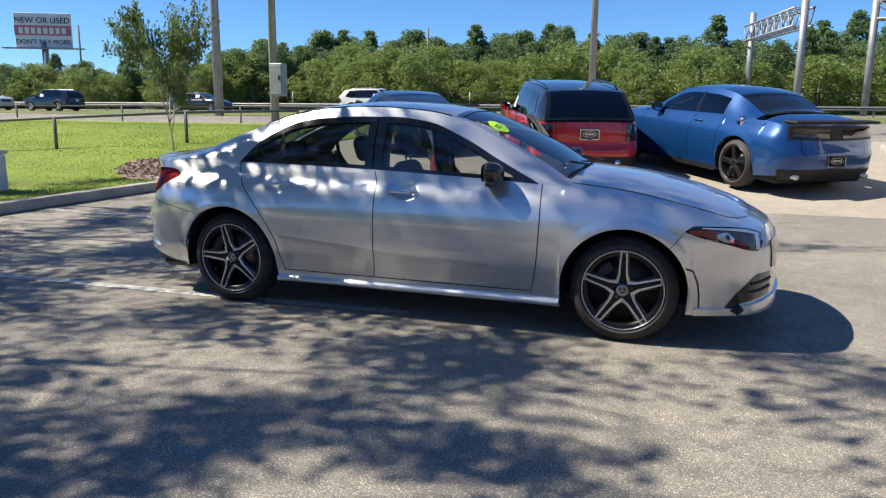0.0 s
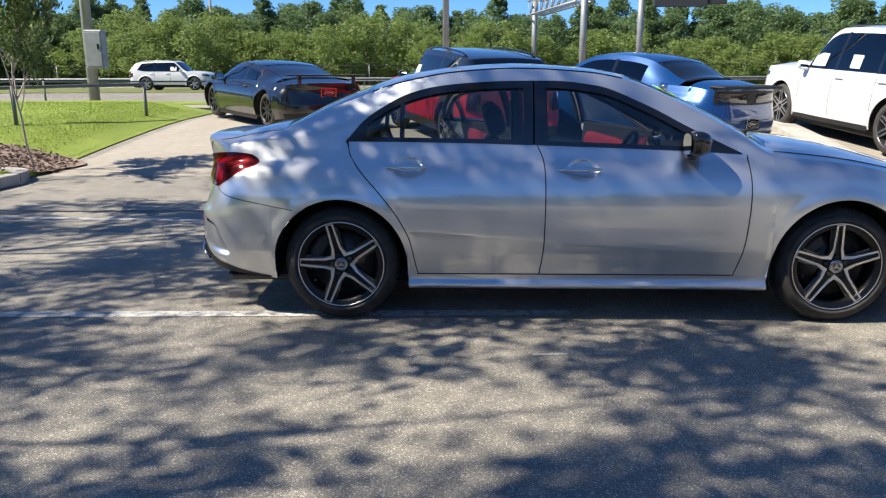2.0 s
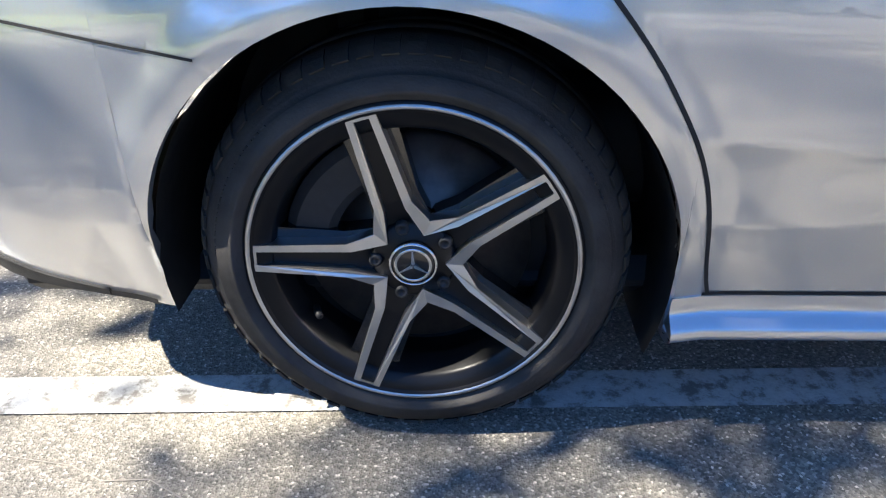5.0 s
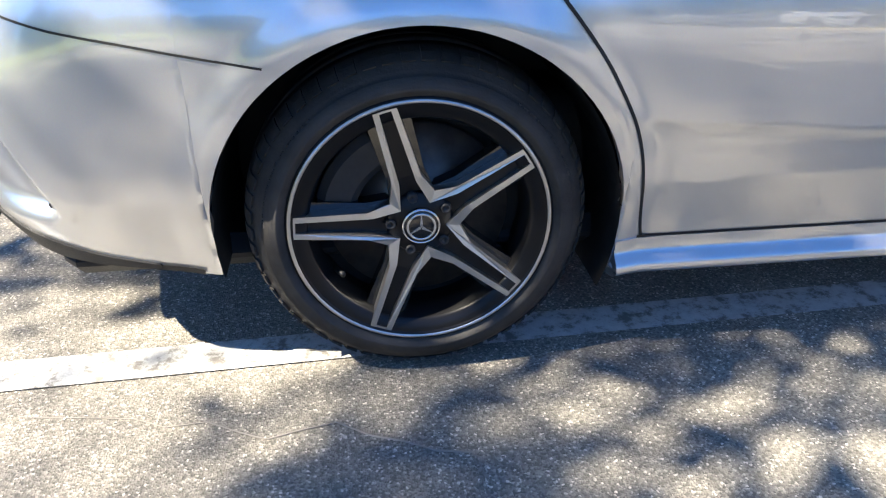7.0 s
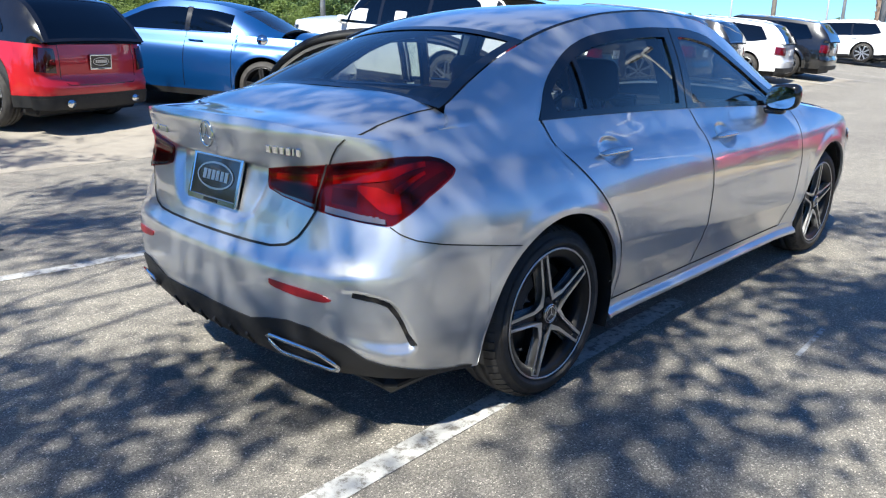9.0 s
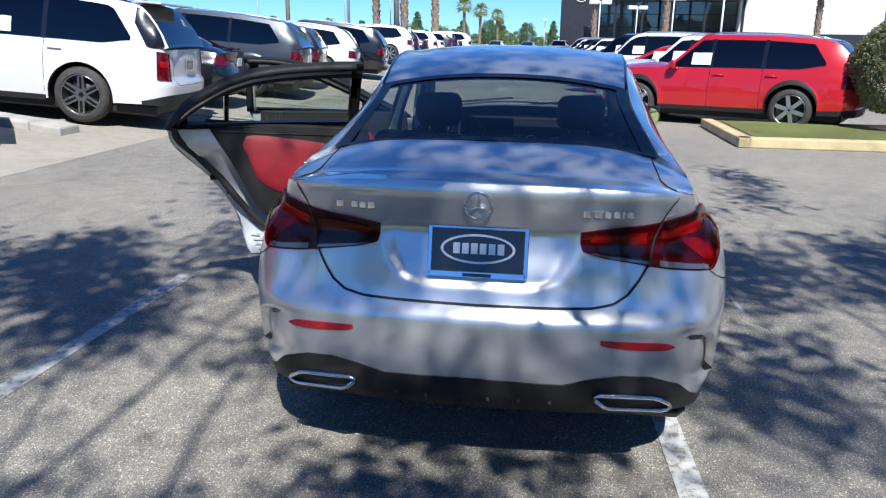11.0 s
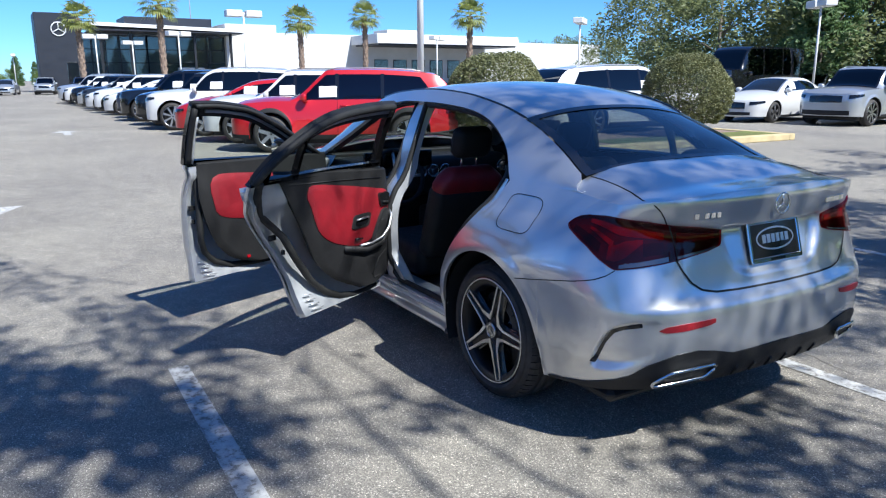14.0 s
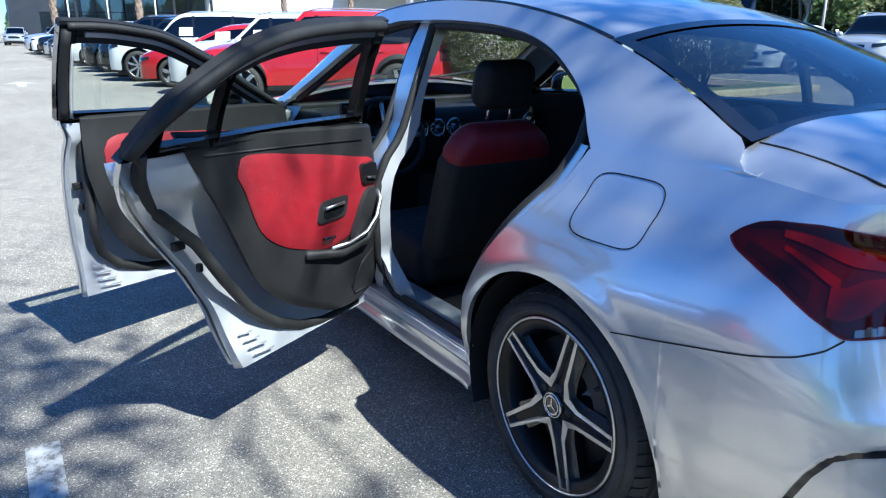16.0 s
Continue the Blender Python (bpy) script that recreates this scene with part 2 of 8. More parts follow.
def sheet(name, P, material, parent=None, label="", rim=0.0, flip=False, turn=None, mirror=False):
    """A smooth sheet from an array of points [i, j, xyz]; rim: depth to which its border is folded back."""
    P = np.array(P, float)
    nu, nv = P.shape[:2]
    du = np.gradient(P, axis=0)
    dv = np.gradient(P, axis=1)
    N = np.cross(du, dv)
    N /= np.maximum(np.linalg.norm(N, axis=2, keepdims=True), 1e-9)
    if flip:
        N = -N
    verts = P.reshape(-1, 3)
    faces = grid_faces(nu, nv)
    if rim:
        loop = [(i, 0) for i in range(nu)] + [(nu - 1, j) for j in range(1, nv)] + \
               [(i, nv - 1) for i in range(nu - 2, -1, -1)] + [(0, j) for j in range(nv - 2, 0, -1)]
        a = np.array([P[i, j] for i, j in loop])
        b = np.array([P[i, j] - N[i, j] * rim for i, j in loop])
        k0 = len(verts)
        n = len(loop)
        verts = np.concatenate([verts, a, b])
        faces = faces + [(k0 + k, k0 + n + k, k0 + n + (k + 1) % n, k0 + (k + 1) % n) for k in range(n)]
    if flip:
        faces = [f[::-1] for f in faces]
    if mirror:
        verts = verts * np.array((1, -1, 1))
        faces = [f[::-1] for f in faces]
    if turn is not None:
        t = np.array(turn)
        verts = verts @ t[:3, :3].T + t[:3, 3]
    return mesh_of(name, verts, faces, material, parent, label)


def revolve(name, prof, material, parent, centre, side, seg=64, label=""):
    """Turns a profile of (outward along the axle, radius) about the axle."""
    vs, n = [], len(prof)
    for k in range(seg):
        a = 2 * math.pi * k / seg
        for o, r in prof:
            vs.append((centre[0] + r * math.cos(a), centre[1] + side * o, centre[2] + r * math.sin(a)))
    fs = grid_faces(seg, n, True)
    if side > 0:
        fs = [f[::-1] for f in fs]
    return mesh_of(name, vs, fs, material, parent, label)


# ---- cars ----
class Body:
    """The outer skin of a car: a plan outline with, all along it, an upright section; over it a glasshouse."""

    def __init__(self, sp):
        self.sp = sp
        rows = np.array(sp["plan"], float)          # x, y, top of the side
        seglen = np.linalg.norm(np.diff(rows[:, :2], axis=0), axis=1)
        k = np.concatenate([[0], np.cumsum(seglen)])
        self.length = k[-1]
        fine = np.linspace(0, self.length, 900)
        # Catmull-Rom through the plan points, mirrored at both ends
        ext = np.vstack([rows[1] * (1, -1, 1), rows, rows[-2] * (1, -1, 1)])
        kk = np.concatenate([[-k[1]], k, [2 * k[-1] - k[-2]]])
        pts = []
        for s in fine:
            i = min(max(int(np.searchsorted(kk, s, side="right")) - 1, 1), len(kk) - 3)
            t = (s - kk[i]) / (kk[i + 1] - kk[i])
            h = kk[i + 1] - kk[i]
            m0 = (ext[i + 1] - ext[i - 1]) / (kk[i + 1] - kk[i - 1]) * h
            m1 = (ext[i + 2] - ext[i]) / (kk[i + 2] - kk[i]) * h
            t2, t3 = t * t, t * t * t
            pts.append(ext[i] * (2 * t3 - 3 * t2 + 1) + m0 * (t3 - 2 * t2 + t) + ext[i + 1] * (3 * t2 - 2 * t3) + m1 * (t3 - t2))
        pts = np.array(pts)
        self.fs, self.fp = fine, pts
        d = np.gradient(pts[:, :2], axis=0)
        d /= np.linalg.norm(d, axis=1, keepdims=True)
        self.fn = np.stack([-d[:, 1], d[:, 0]], 1)   # outward normal of the half with y > 0
        self.side_d, self.rear_d, self.front_d = curve(sp["side"]), curve(sp["rear"]), curve(sp["front"])
        self.rail_z, self.rail_y, self.crown = curve(sp["rail_z"]), curve(sp["rail_y"]), curve(sp["crown"])

    def s_at(self, x):
        return np.interp(x, self.fp[:, 0], self.fs)

    def plan(self, s):
        return (np.interp(s, self.fs, self.fp[:, 0]), np.interp(s, self.fs, self.fp[:, 1]), np.interp(s, self.fs, self.fp[:, 2]))

    def skin(self, s, z, off=0.0):
        s, z = np.broadcast_arrays(np.asarray(s, float), np.asarray(z, float))
        x, y, _ = self.plan(s)
        nx, ny = np.interp(s, self.fs, self.fn[:, 0]), np.interp(s, self.fs, self.fn[:, 1])
        w = nx * nx
        d = self.side_d(z) * (1 - w) + np.where(nx < 0, self.rear_d(z), self.front_d(z)) * w
        sp = self.sp
        for xc in (sp["xf"], sp["xr"]):
            r = np.hypot(x - xc, z - sp["wr"])
            b0, b1 = sp.get("flare_band", (0.015, 0.085))
            d = d - sp.get("flare", 0.012) * (1 - smooth(sp["arch"] + b0, sp["arch"] + b1, r)) * (1 - w)
        if sp.get("shape"):
            d = d + sp["shape"](s, x, z)
        d = d - off
        return np.stack([x - nx * d, np.maximum(y - ny * d, 0.0), z], -1)

    def top(self, s):
        return self.plan(s)[2]

    def low(self, x):
        """The lower edge of the side: sill, or the edge of a wheel arch."""
        sp = self.sp
        z = curve(sp["low"])(x)
        for xc in (sp["xf"], sp["xr"]):
            u = np.abs(np.asarray(x) - xc)
            a = sp["wr"] + np.sqrt(np.maximum(sp["arch"] ** 2 - u * u, 0))
            z = np.where(u < sp["arch"], np.maximum(z, a), z)
        return z

    def arch_columns(self, x0, x1, step=0.05):
        sp = self.sp
        xs = list(np.arange(x0, x1, step)) + [x1]
        for xc in (sp["xf"], sp["xr"]):
            R = sp["arch"]
            xs = [x for x in xs if not abs(x - xc) < R + 0.004]
            xs += [xc - R - 0.001, xc + R + 0.001] + [xc - R * math.cos(t) * 0.9999 for t in np.linspace(0, math.pi, 41)]
        return np.array(sorted(x for x in set(xs) if x0 <= x <= x1))

    def belt(self, x):
        s = self.s_at(x)
        return self.skin(s, self.top(s))

    def house(self, x, v, off=0.0):
        """The side of the glasshouse: v = 0 at the belt, 1 at the roof rail."""
        x, v = np.broadcast_arrays(np.asarray(x, float), np.asarray(v, float))
        b = self.belt(x)
        r = np.stack([x, self.rail_y(x), np.maximum(self.rail_z(x), b[..., 2] + 0.004)], -1)
        p = b + (r - b) * v[..., None]
        p[..., 1] += 0.022 * np.sin(np.pi * v) + off
        return p

    def house_z(self, x, z, off=0.0):
        b = self.belt(x)
        rz = np.maximum(self.rail_z(x), b[..., 2] + 0.004)
        return self.house(x, np.clip((z - b[..., 2]) / (rz - b[..., 2]), 0, 1), off)

    def cap(self, x, w, off=0.0):
        """Across the car from rail to rail, w from -1 to 1."""
        x, w = np.broadcast_arrays(np.asarray(x, float), np.asarray(w, float))
        r = self.house(x, np.ones_like(x))
        c = self.crown(x)
        z = r[..., 2] + c * (1 - np.abs(w) ** 2.3) + off
        return np.stack([x, r[..., 1] * w, z], -1)

    def lid(self, x, w, crown, off=0.0, flat=2.4):
        """Bonnet or boot lid: across the car between the top edges of the sides."""
        x, w = np.broadcast_arrays(np.asarray(x, float), np.asarray(w, float))
        b = self.belt(x)
        z = b[..., 2] + crown(x) * (1 - np.abs(w) ** flat) + off
        return np.stack([b[..., 0] + 0 * w, b[..., 1] * w, z], -1)

def both(f):
    """Runs a maker for the right side (mirrored) and the left one."""
    for mirror in (True, False):
        f(mirror)


def strip(B, name, pts, width, off, material, parent, mirror=False, turn=None, label="", n=24):
    """A narrow band on the skin along points (s, z)."""
    p = np.array(pts, float)
    k = np.concatenate([[0], np.cumsum(np.linalg.norm(np.diff(p, axis=0), axis=1))])
    t = np.linspace(0, k[-1], n)
    s, z = np.interp(t, k, p[:, 0]), np.interp(t, k, p[:, 1])
    ds, dz = np.gradient(s), np.gradient(z)
    ln = np.hypot(ds, dz)
    ns, nz = -dz / ln * width / 2, ds / ln * width / 2
    P = np.stack([B.skin(s + ns * q, z + nz * q, off) for q in (1, -1)], 1)
    return sheet(name, P, material, parent, label, mirror=mirror, turn=turn, rim=0.0)


def patch(B, name, s0, s1, zb, zt, off, material, parent, mirror=False, label="", nu=24, nv=8, rim=0.02, turn=None):
    """A piece that lies on the skin between two curves; zb and zt are points (fraction along, z)."""
    u = np.linspace(0, 1, nu)
    b, t = curve(zb)(u), curve(zt)(u)
    s = s0 + (s1 - s0) * u
    v = np.linspace(0, 1, nv)
    Z = b[:, None] + (t - b)[:, None] * v
    P = B.skin(np.repeat(s[:, None], nv, 1), Z, off)
    return sheet(name, P, material, parent, label, rim=rim, mirror=mirror, turn=turn, flip=True)


def wheel(parent, x, y, r, side, width, style, seg=56, label=""):
    """side: 1 for the left of the car, -1 for the right; y: the outer face of the tyre."""
    c = (x, y - side * 0.0, r)
    rr = style["rim"]
    t = revolve("wheel", [(-width, rr - 0.004), (-width, r * 0.90), (-width + 0.015, r * 0.955), (-width + 0.045, r * 0.99), (-width * 0.64, r * 0.998), (-width * 0.635, r * 0.978), (-width * 0.605, r * 0.978), (-width * 0.60, r),
                          (-width * 0.42, r), (-width * 0.415, r * 0.978), (-width * 0.385, r * 0.978), (-width * 0.38, r * 0.998),
                          (-0.062, r * 0.990), (-0.040, r * 0.972), (-0.024, r * 0.945), (-0.012, r * 0.905), (-0.009, r * 0.90), (-0.004, r * 0.87), (0.0, (r + rr) / 2), (-0.001, rr + 0.024), (0.0015, rr + 0.021), (0.0015, rr + 0.016), (-0.004, rr + 0.013), (-0.008, rr + 0.006), (-0.02, rr - 0.004)],
                M["rubber"], parent, c, side, seg, label)
    if style.get("twin"):
        # raised marks on the sidewall and the notched shoulder of the tread
        q = np.random.default_rng(17)
        for a0, a1, rad, hh in ((0.35, 0.95, r * 0.865, 0.012), (1.5, 1.75, r * 0.86, 0.008), (2.3, 3.1, r * 0.865, 0.012), (3.9, 4.4, r * 0.86, 0.008), (5.0, 5.8, r * 0.865, 0.010)):
            a = a0
            while a < a1:
                wd = q.uniform(0.02, 0.04)
                ca, sa = math.cos(a), math.sin(a)
                m = Matrix(((-sa, 0, ca, c[0] + rad * ca), (0, 1, 0, c[1] - side * 0.0045), (ca, 0, sa, c[2] + rad * sa), (0, 0, 0, 1)))
                part("sidewall_mark", box_bm((-wd * rad * 0.5, -0.0012, -hh / 2), (wd * rad * 0.3, 0.0012, hh / 2), 0, m), M["rubber"], t)
                a += wd * 1.3
    revolve("rim", [(-0.012, rr + 0.006), (-0.006, rr + 0.002), (-0.006, rr - 0.010), (-0.022, rr - 0.014), (-0.05, rr - 0.03), (-width + 0.02, rr - 0.045)],
            M[style["barrel"]], t, c, side, seg)
    revolve("rim_lip", [(-0.007, rr + 0.001), (-0.004, rr - 0.001), (-0.004, rr - 0.0055), (-0.009, rr - 0.008)], M[style["face"]], t, c, side, seg)
    if style.get("twin"):
        revolve("rim_flange", [(-0.009, rr - 0.009), (-0.011, rr - 0.016), (-0.017, rr - 0.033), (-0.023, rr - 0.037), (-0.065, rr - 0.046)], M["wheel_black"], t, c, side, seg)
        # notched shoulder of the tread
        vs, fs, nb = [], [], 58
        for k in range(nb):
            for a in (2 * math.pi * (k - 0.34) / nb, 2 * math.pi * (k + 0.34) / nb):
                for o, rad in ((-0.019, r * 0.938), (-0.016, r * 0.947), (-0.036, r * 0.977), (-0.058, r * 0.993), (-0.060, r * 0.984)):
                    vs.append((c[0] + rad * math.cos(a), c[1] + side * o, c[2] + rad * math.sin(a)))
            b0 = 10 * k
            fs += [(b0 + j, b0 + j + 1, b0 + 6 + j, b0 + 5 + j) for j in range(4)] + [tuple(range(b0, b0 + 5)), tuple(range(b0 + 9, b0 + 4, -1))]
        mesh_of("tread_shoulder", vs, fs, M["rubber"], t, sharp=True)
        revolve("brake_disc", [(-0.062, 0.001), (-0.062, 0.072), (-0.084, 0.078), (-0.084, rr * 0.72), (-0.105, rr * 0.72)], M["disc"], t, c, side, 48)
        vs, fs = [], []
        arc = np.linspace(radians(118), radians(172), 9)
        for a in arc:
            for o, rad in ((-0.052, rr * 0.50), (-0.044, rr * 0.55), (-0.044, rr * 0.74), (-0.056, rr * 0.80), (-0.110, rr * 0.80), (-0.110, rr * 0.50)):
                vs.append((c[0] + rad * math.cos(a), c[1] + side * o, c[2] + rad * math.sin(a)))
        fs = [(6 * i + j, 6 * i + (j + 1) % 6, 6 * i + 6 + (j + 1) % 6, 6 * i + 6 + j) for i in range(8) for j in range(6)] + [tuple(range(6)), tuple(range(53, 47, -1))]
        mesh_of("brake_caliper", vs, fs, M["steel_dark"], t, sharp=True)
        a = style.get("turn", 0.0) + radians(108)
        part("tyre_valve", tube_bm([(c[0] + q * math.cos(a), c[1] - side * o, c[2] + q * math.sin(a)) for q, o in ((rr - 0.05, 0.060), (rr - 0.058, 0.040), (rr - 0.066, 0.022))], 0.006, 6), M["trim"], t, smooth_shade=True)
    elif not style.get("lite"):
        revolve("brake_disc", [(-0.10, 0.001), (-0.10, rr * 0.74), (-0.115, rr * 0.74)], M["steel_dark"], t, c, side, 40)
    revolve("back_plate", [(-0.12, 0.001), (-0.12, rr - 0.03)], M["trim"], t, c, side, 32)
    n = style["spokes"]
    R = rr - 0.006
    if style.get("lite"):
        # far wheels: the spokes are one cast star
        vs, fs = [], []
        for k in range(n):
            a = 2 * math.pi * k / n + 0.3
            for q, (rad, wd) in enumerate(((0.02, style["w0"]), (R, style["w1"]))):
                for sg in (1, -1):
                    vs.append((c[0] + rad * math.cos(a) - sg * wd * math.sin(a), c[1] - side * 0.014, c[2] + rad * math.sin(a) + sg * wd * math.cos(a)))
            fs.append((4 * k, 4 * k + 1, 4 * k + 3, 4 * k + 2))
        mesh_of("spoke_star", vs, fs, M[style["face"]], t, sharp=True)
        return t

    def poly_prism(name, outline, o0, o1, material, owner, rot):
        ca, sa = math.cos(rot), math.sin(rot)
        vs, fs = [], []
        m = len(outline)
        for o_shift in (0, 1):
            for a, b, dep in outline:
                o = (o0 + dep) if o_shift == 0 else o1 + dep
                # a along the spoke, b across it
                vs.append((c[0] + a * ca - b * sa, c[1] + side * o, c[2] + a * sa + b * ca))
        fs.append(tuple(range(m)) if side < 0 else tuple(range(m))[::-1])
        for k in range(m):
            fs.append((k, (k + 1) % m, m + (k + 1) % m, m + k) if side > 0 else (k, m + k, m + (k + 1) % m, (k + 1) % m))
        return mesh_of(name, vs, fs, material, owner, sharp=True)

    rot0 = style.get("turn", math.pi / 2)
    for k in range(n):
        a = rot0 + 2 * math.pi * k / n
        w0, w1 = style["w0"], style["w1"]
        if style.get("twin"):
            # a dark spoke with a bright edge on either side that runs round into the next spoke
            half = math.pi / n
            ro, ri, kx = 0.071, 0.047, 0.098
            vo, vi = (ro * math.cos(half), ro * math.sin(half)), (ri * math.cos(half), ri * math.sin(half))
            poly_prism("spoke", [(0.0, 0.0, -0.012), (vo[0], -vo[1], -0.012), (kx, -0.0265, -0.006), (R, -w1, 0), (R, w1, 0), (kx, 0.0265, -0.006), (vo[0], vo[1], -0.012)], -0.022, -0.060, M[style["barrel"]], t, a)
            poly_prism("spoke_flank", [(0.0, 0.0, -0.014), (vo[0] * 0.96, -vo[1] * 1.02, -0.014), (kx + 0.004, -0.036, -0.010), (R - 0.004, -w1 - 0.021, -0.004), (R - 0.004, w1 + 0.021, -0.004), (kx + 0.004, 0.036, -0.010), (vo[0] * 0.96, vo[1] * 1.02, -0.014)], -0.030, -0.062, M["gloss_black"], t, a)
            for sg in (1, -1):
                o = [(vi[0], sg * vi[1], -0.012), (kx - 0.008, sg * 0.0155, -0.006), (R + 0.002, sg * (w1 - 0.0095), 0), (R + 0.002, sg * (w1 + 0.001), 0), (kx, sg * 0.0275, -0.006), (vo[0] + 0.004, sg * vo[1], -0.012), (vo[0], sg * (vo[1] + 0.0005), -0.012)]
                poly_prism("spoke_edge", o if sg < 0 else o[::-1], -0.008, -0.034, M[style["face"]], t, a)
            o = [(R + 0.001, -w1, 0), (R + 0.001, w1, 0), (R - 0.009, w1 - 0.003, 0), (R - 0.009, -w1 + 0.003, 0)]
            poly_prism("spoke_tip", o, -0.009, -0.02, M[style["face"]], t, a)
        else:
            poly_prism("spoke", [(0.03, -w0, -0.01), (R, -w1, 0), (R, w1, 0), (0.03, w0, -0.01)], -0.014, -0.05, M[style["face"]], t, a)
            if style.get("split"):
                poly_prism("spoke_groove", [(0.09, -w0 * 0.3, 0), (R - 0.02, -w1 * 0.45, 0), (R - 0.02, w1 * 0.45, 0), (0.09, w0 * 0.3, 0)], -0.0128, -0.03, M["wheel_black"], t, a)
        if style.get("bolts"):
            b = a
            revolve("wheel_bolt", [(-0.022, 0.0005), (-0.022, 0.005), (-0.019, 0.006), (-0.019, 0.0095), (-0.032, 0.011)], M["steel_dark"], t, (c[0] + 0.056 * math.cos(b), c[1], c[2] + 0.056 * math.sin(b)), side, 8)
    revolve("hub", [(-0.024, 0.001), (-0.024, 0.058), (-0.032, 0.064), (-0.06, 0.066)], M[style["barrel"]], t, c, side, 32)
    cap = revolve("centre_cap", [(-0.012, 0.0005), (-0.0115, 0.027), (-0.014, 0.034), (-0.02, 0.036)], M["gloss_black"], t, c, side, 32)
    if style.get("twin"):
        revolve("cap_ring", [(-0.0108, 0.0235), (-0.0096, 0.0255), (-0.0108, 0.0275)], M["chrome"], cap, c, side, 32)
        revolve("cap_rim", [(-0.0125, 0.032), (-0.0105, 0.0335), (-0.0135, 0.0355)], M["chrome"], cap, c, side, 32)
        for k in range(3):
            poly_prism("cap_bar", [(0.0, -0.003, 0), (0.024, -0.0008, 0), (0.024, 0.0008, 0), (0.0, 0.003, 0)], -0.0098, -0.0115, M["chrome"], cap, math.pi / 2 + k * 2 * math.pi / 3)
    return t


STYLE_HERO = dict(rim=0.2435, spokes=5, w0=0.04, w1=0.0200, twin=True, barrel="wheel_black", face="alloy", bolts=True, turn=math.radians(105))
STYLE_SILVER = dict(rim=0.25, spokes=7, w0=0.03, w1=0.03, barrel="wheel_black", face="wheel_silver", split=True)
STYLE_DARK = dict(rim=0.25, spokes=9, w0=0.022, w1=0.016, barrel="wheel_black", face="wheel_grey")
STYLE_MIXED = dict(rim=0.25, spokes=6, w0=0.035, w1=0.034, barrel="wheel_black", face="alloy", split=True)


def arch_liner(B, parent, mirror):
    sp = B.sp
    for xc in (sp["xf"], sp["xr"]):
        ends = sp.get("liner", (-14, 194, -14, 194))[0 if xc == sp["xf"] else 2:][:2]
        a = np.linspace(math.radians(ends[0]), math.radians(ends[1]), 30)
        R = sp["arch"] - 0.002
        X, Z = xc + R * np.cos(a), sp["wr"] + R * np.sin(a)
        ys = np.interp(X, B.fp[:, 0], B.fp[:, 1]) - 0.03
        P = np.stack([np.stack([X, ys * f + (1 - f) * 0.42, Z], -1) for f in (1.0, 0.75, 0.4, 0.0)], 1)
        sheet("wheel_arch_liner", P, M["trim"], parent, mirror=mirror)
        P = np.stack([np.stack([xc + (R + 0.002) * f * np.cos(a), np.full_like(a, 0.425), sp["wr"] + R * f * np.sin(a)], -1) for f in (1.0, 0.02)], 1)
        sheet("wheel_arch_wall", P, M["trim"], parent, mirror=mirror)


def side_columns(B, x_stop_rear, x_start_front, n_end=16):
    """Stations (s) along the side from the middle of the tail to the middle of the nose."""
    xs = B.arch_columns(x_stop_rear, x_start_front)
    s0, s1 = float(B.s_at(x_stop_rear)), float(B.s_at(x_start_front))
    return np.concatenate([np.linspace(0, s0, n_end, endpoint=False), B.s_at(xs), np.linspace(s1, B.length, n_end + 1)[1:]])


def side_sheet(B, name, s, zlow, ztop, material, parent, mirror, label="", nv=18, rim=0.015):
    v = np.linspace(0, 1, nv)
    Z = zlow[:, None] + (ztop - zlow)[:, None] * v
    P = B.skin(np.repeat(s[:, None], nv, 1), Z)
    return sheet(name, P, material, parent, label, rim=rim, mirror=mirror, flip=True)


def lids(B, parent, material, names=("bonnet", "boot_lid")):
    sp = B.sp
    nose, tail = B.fp[-1, 0], B.fp[0, 0]
    w = np.linspace(-1, 1, 25)
    hood = curve(sp["hood_crown"])
    t = np.linspace(0, 1, 26)
    xs = sp["cowl"] + (nose - 0.0005 - sp["cowl"]) * (1 - (1 - t) ** 1.6)
    sheet(names[0], B.lid(xs[:, None], w[None, :], hood), M[material], parent, rim=0.012)
    if sp.get("deck"):
        dk = curve(sp["deck_crown"])
        xs = tail + 0.0005 + (sp["deck"] - tail) * t ** 1.6
        w = np.sin(np.linspace(-1, 1, 33) * math.pi / 2)
        sheet(names[1], B.lid(xs[:, None], w[None, :], dk, 0.0, sp.get("deck_flat", 2.4)), M[material], parent, rim=0.012)


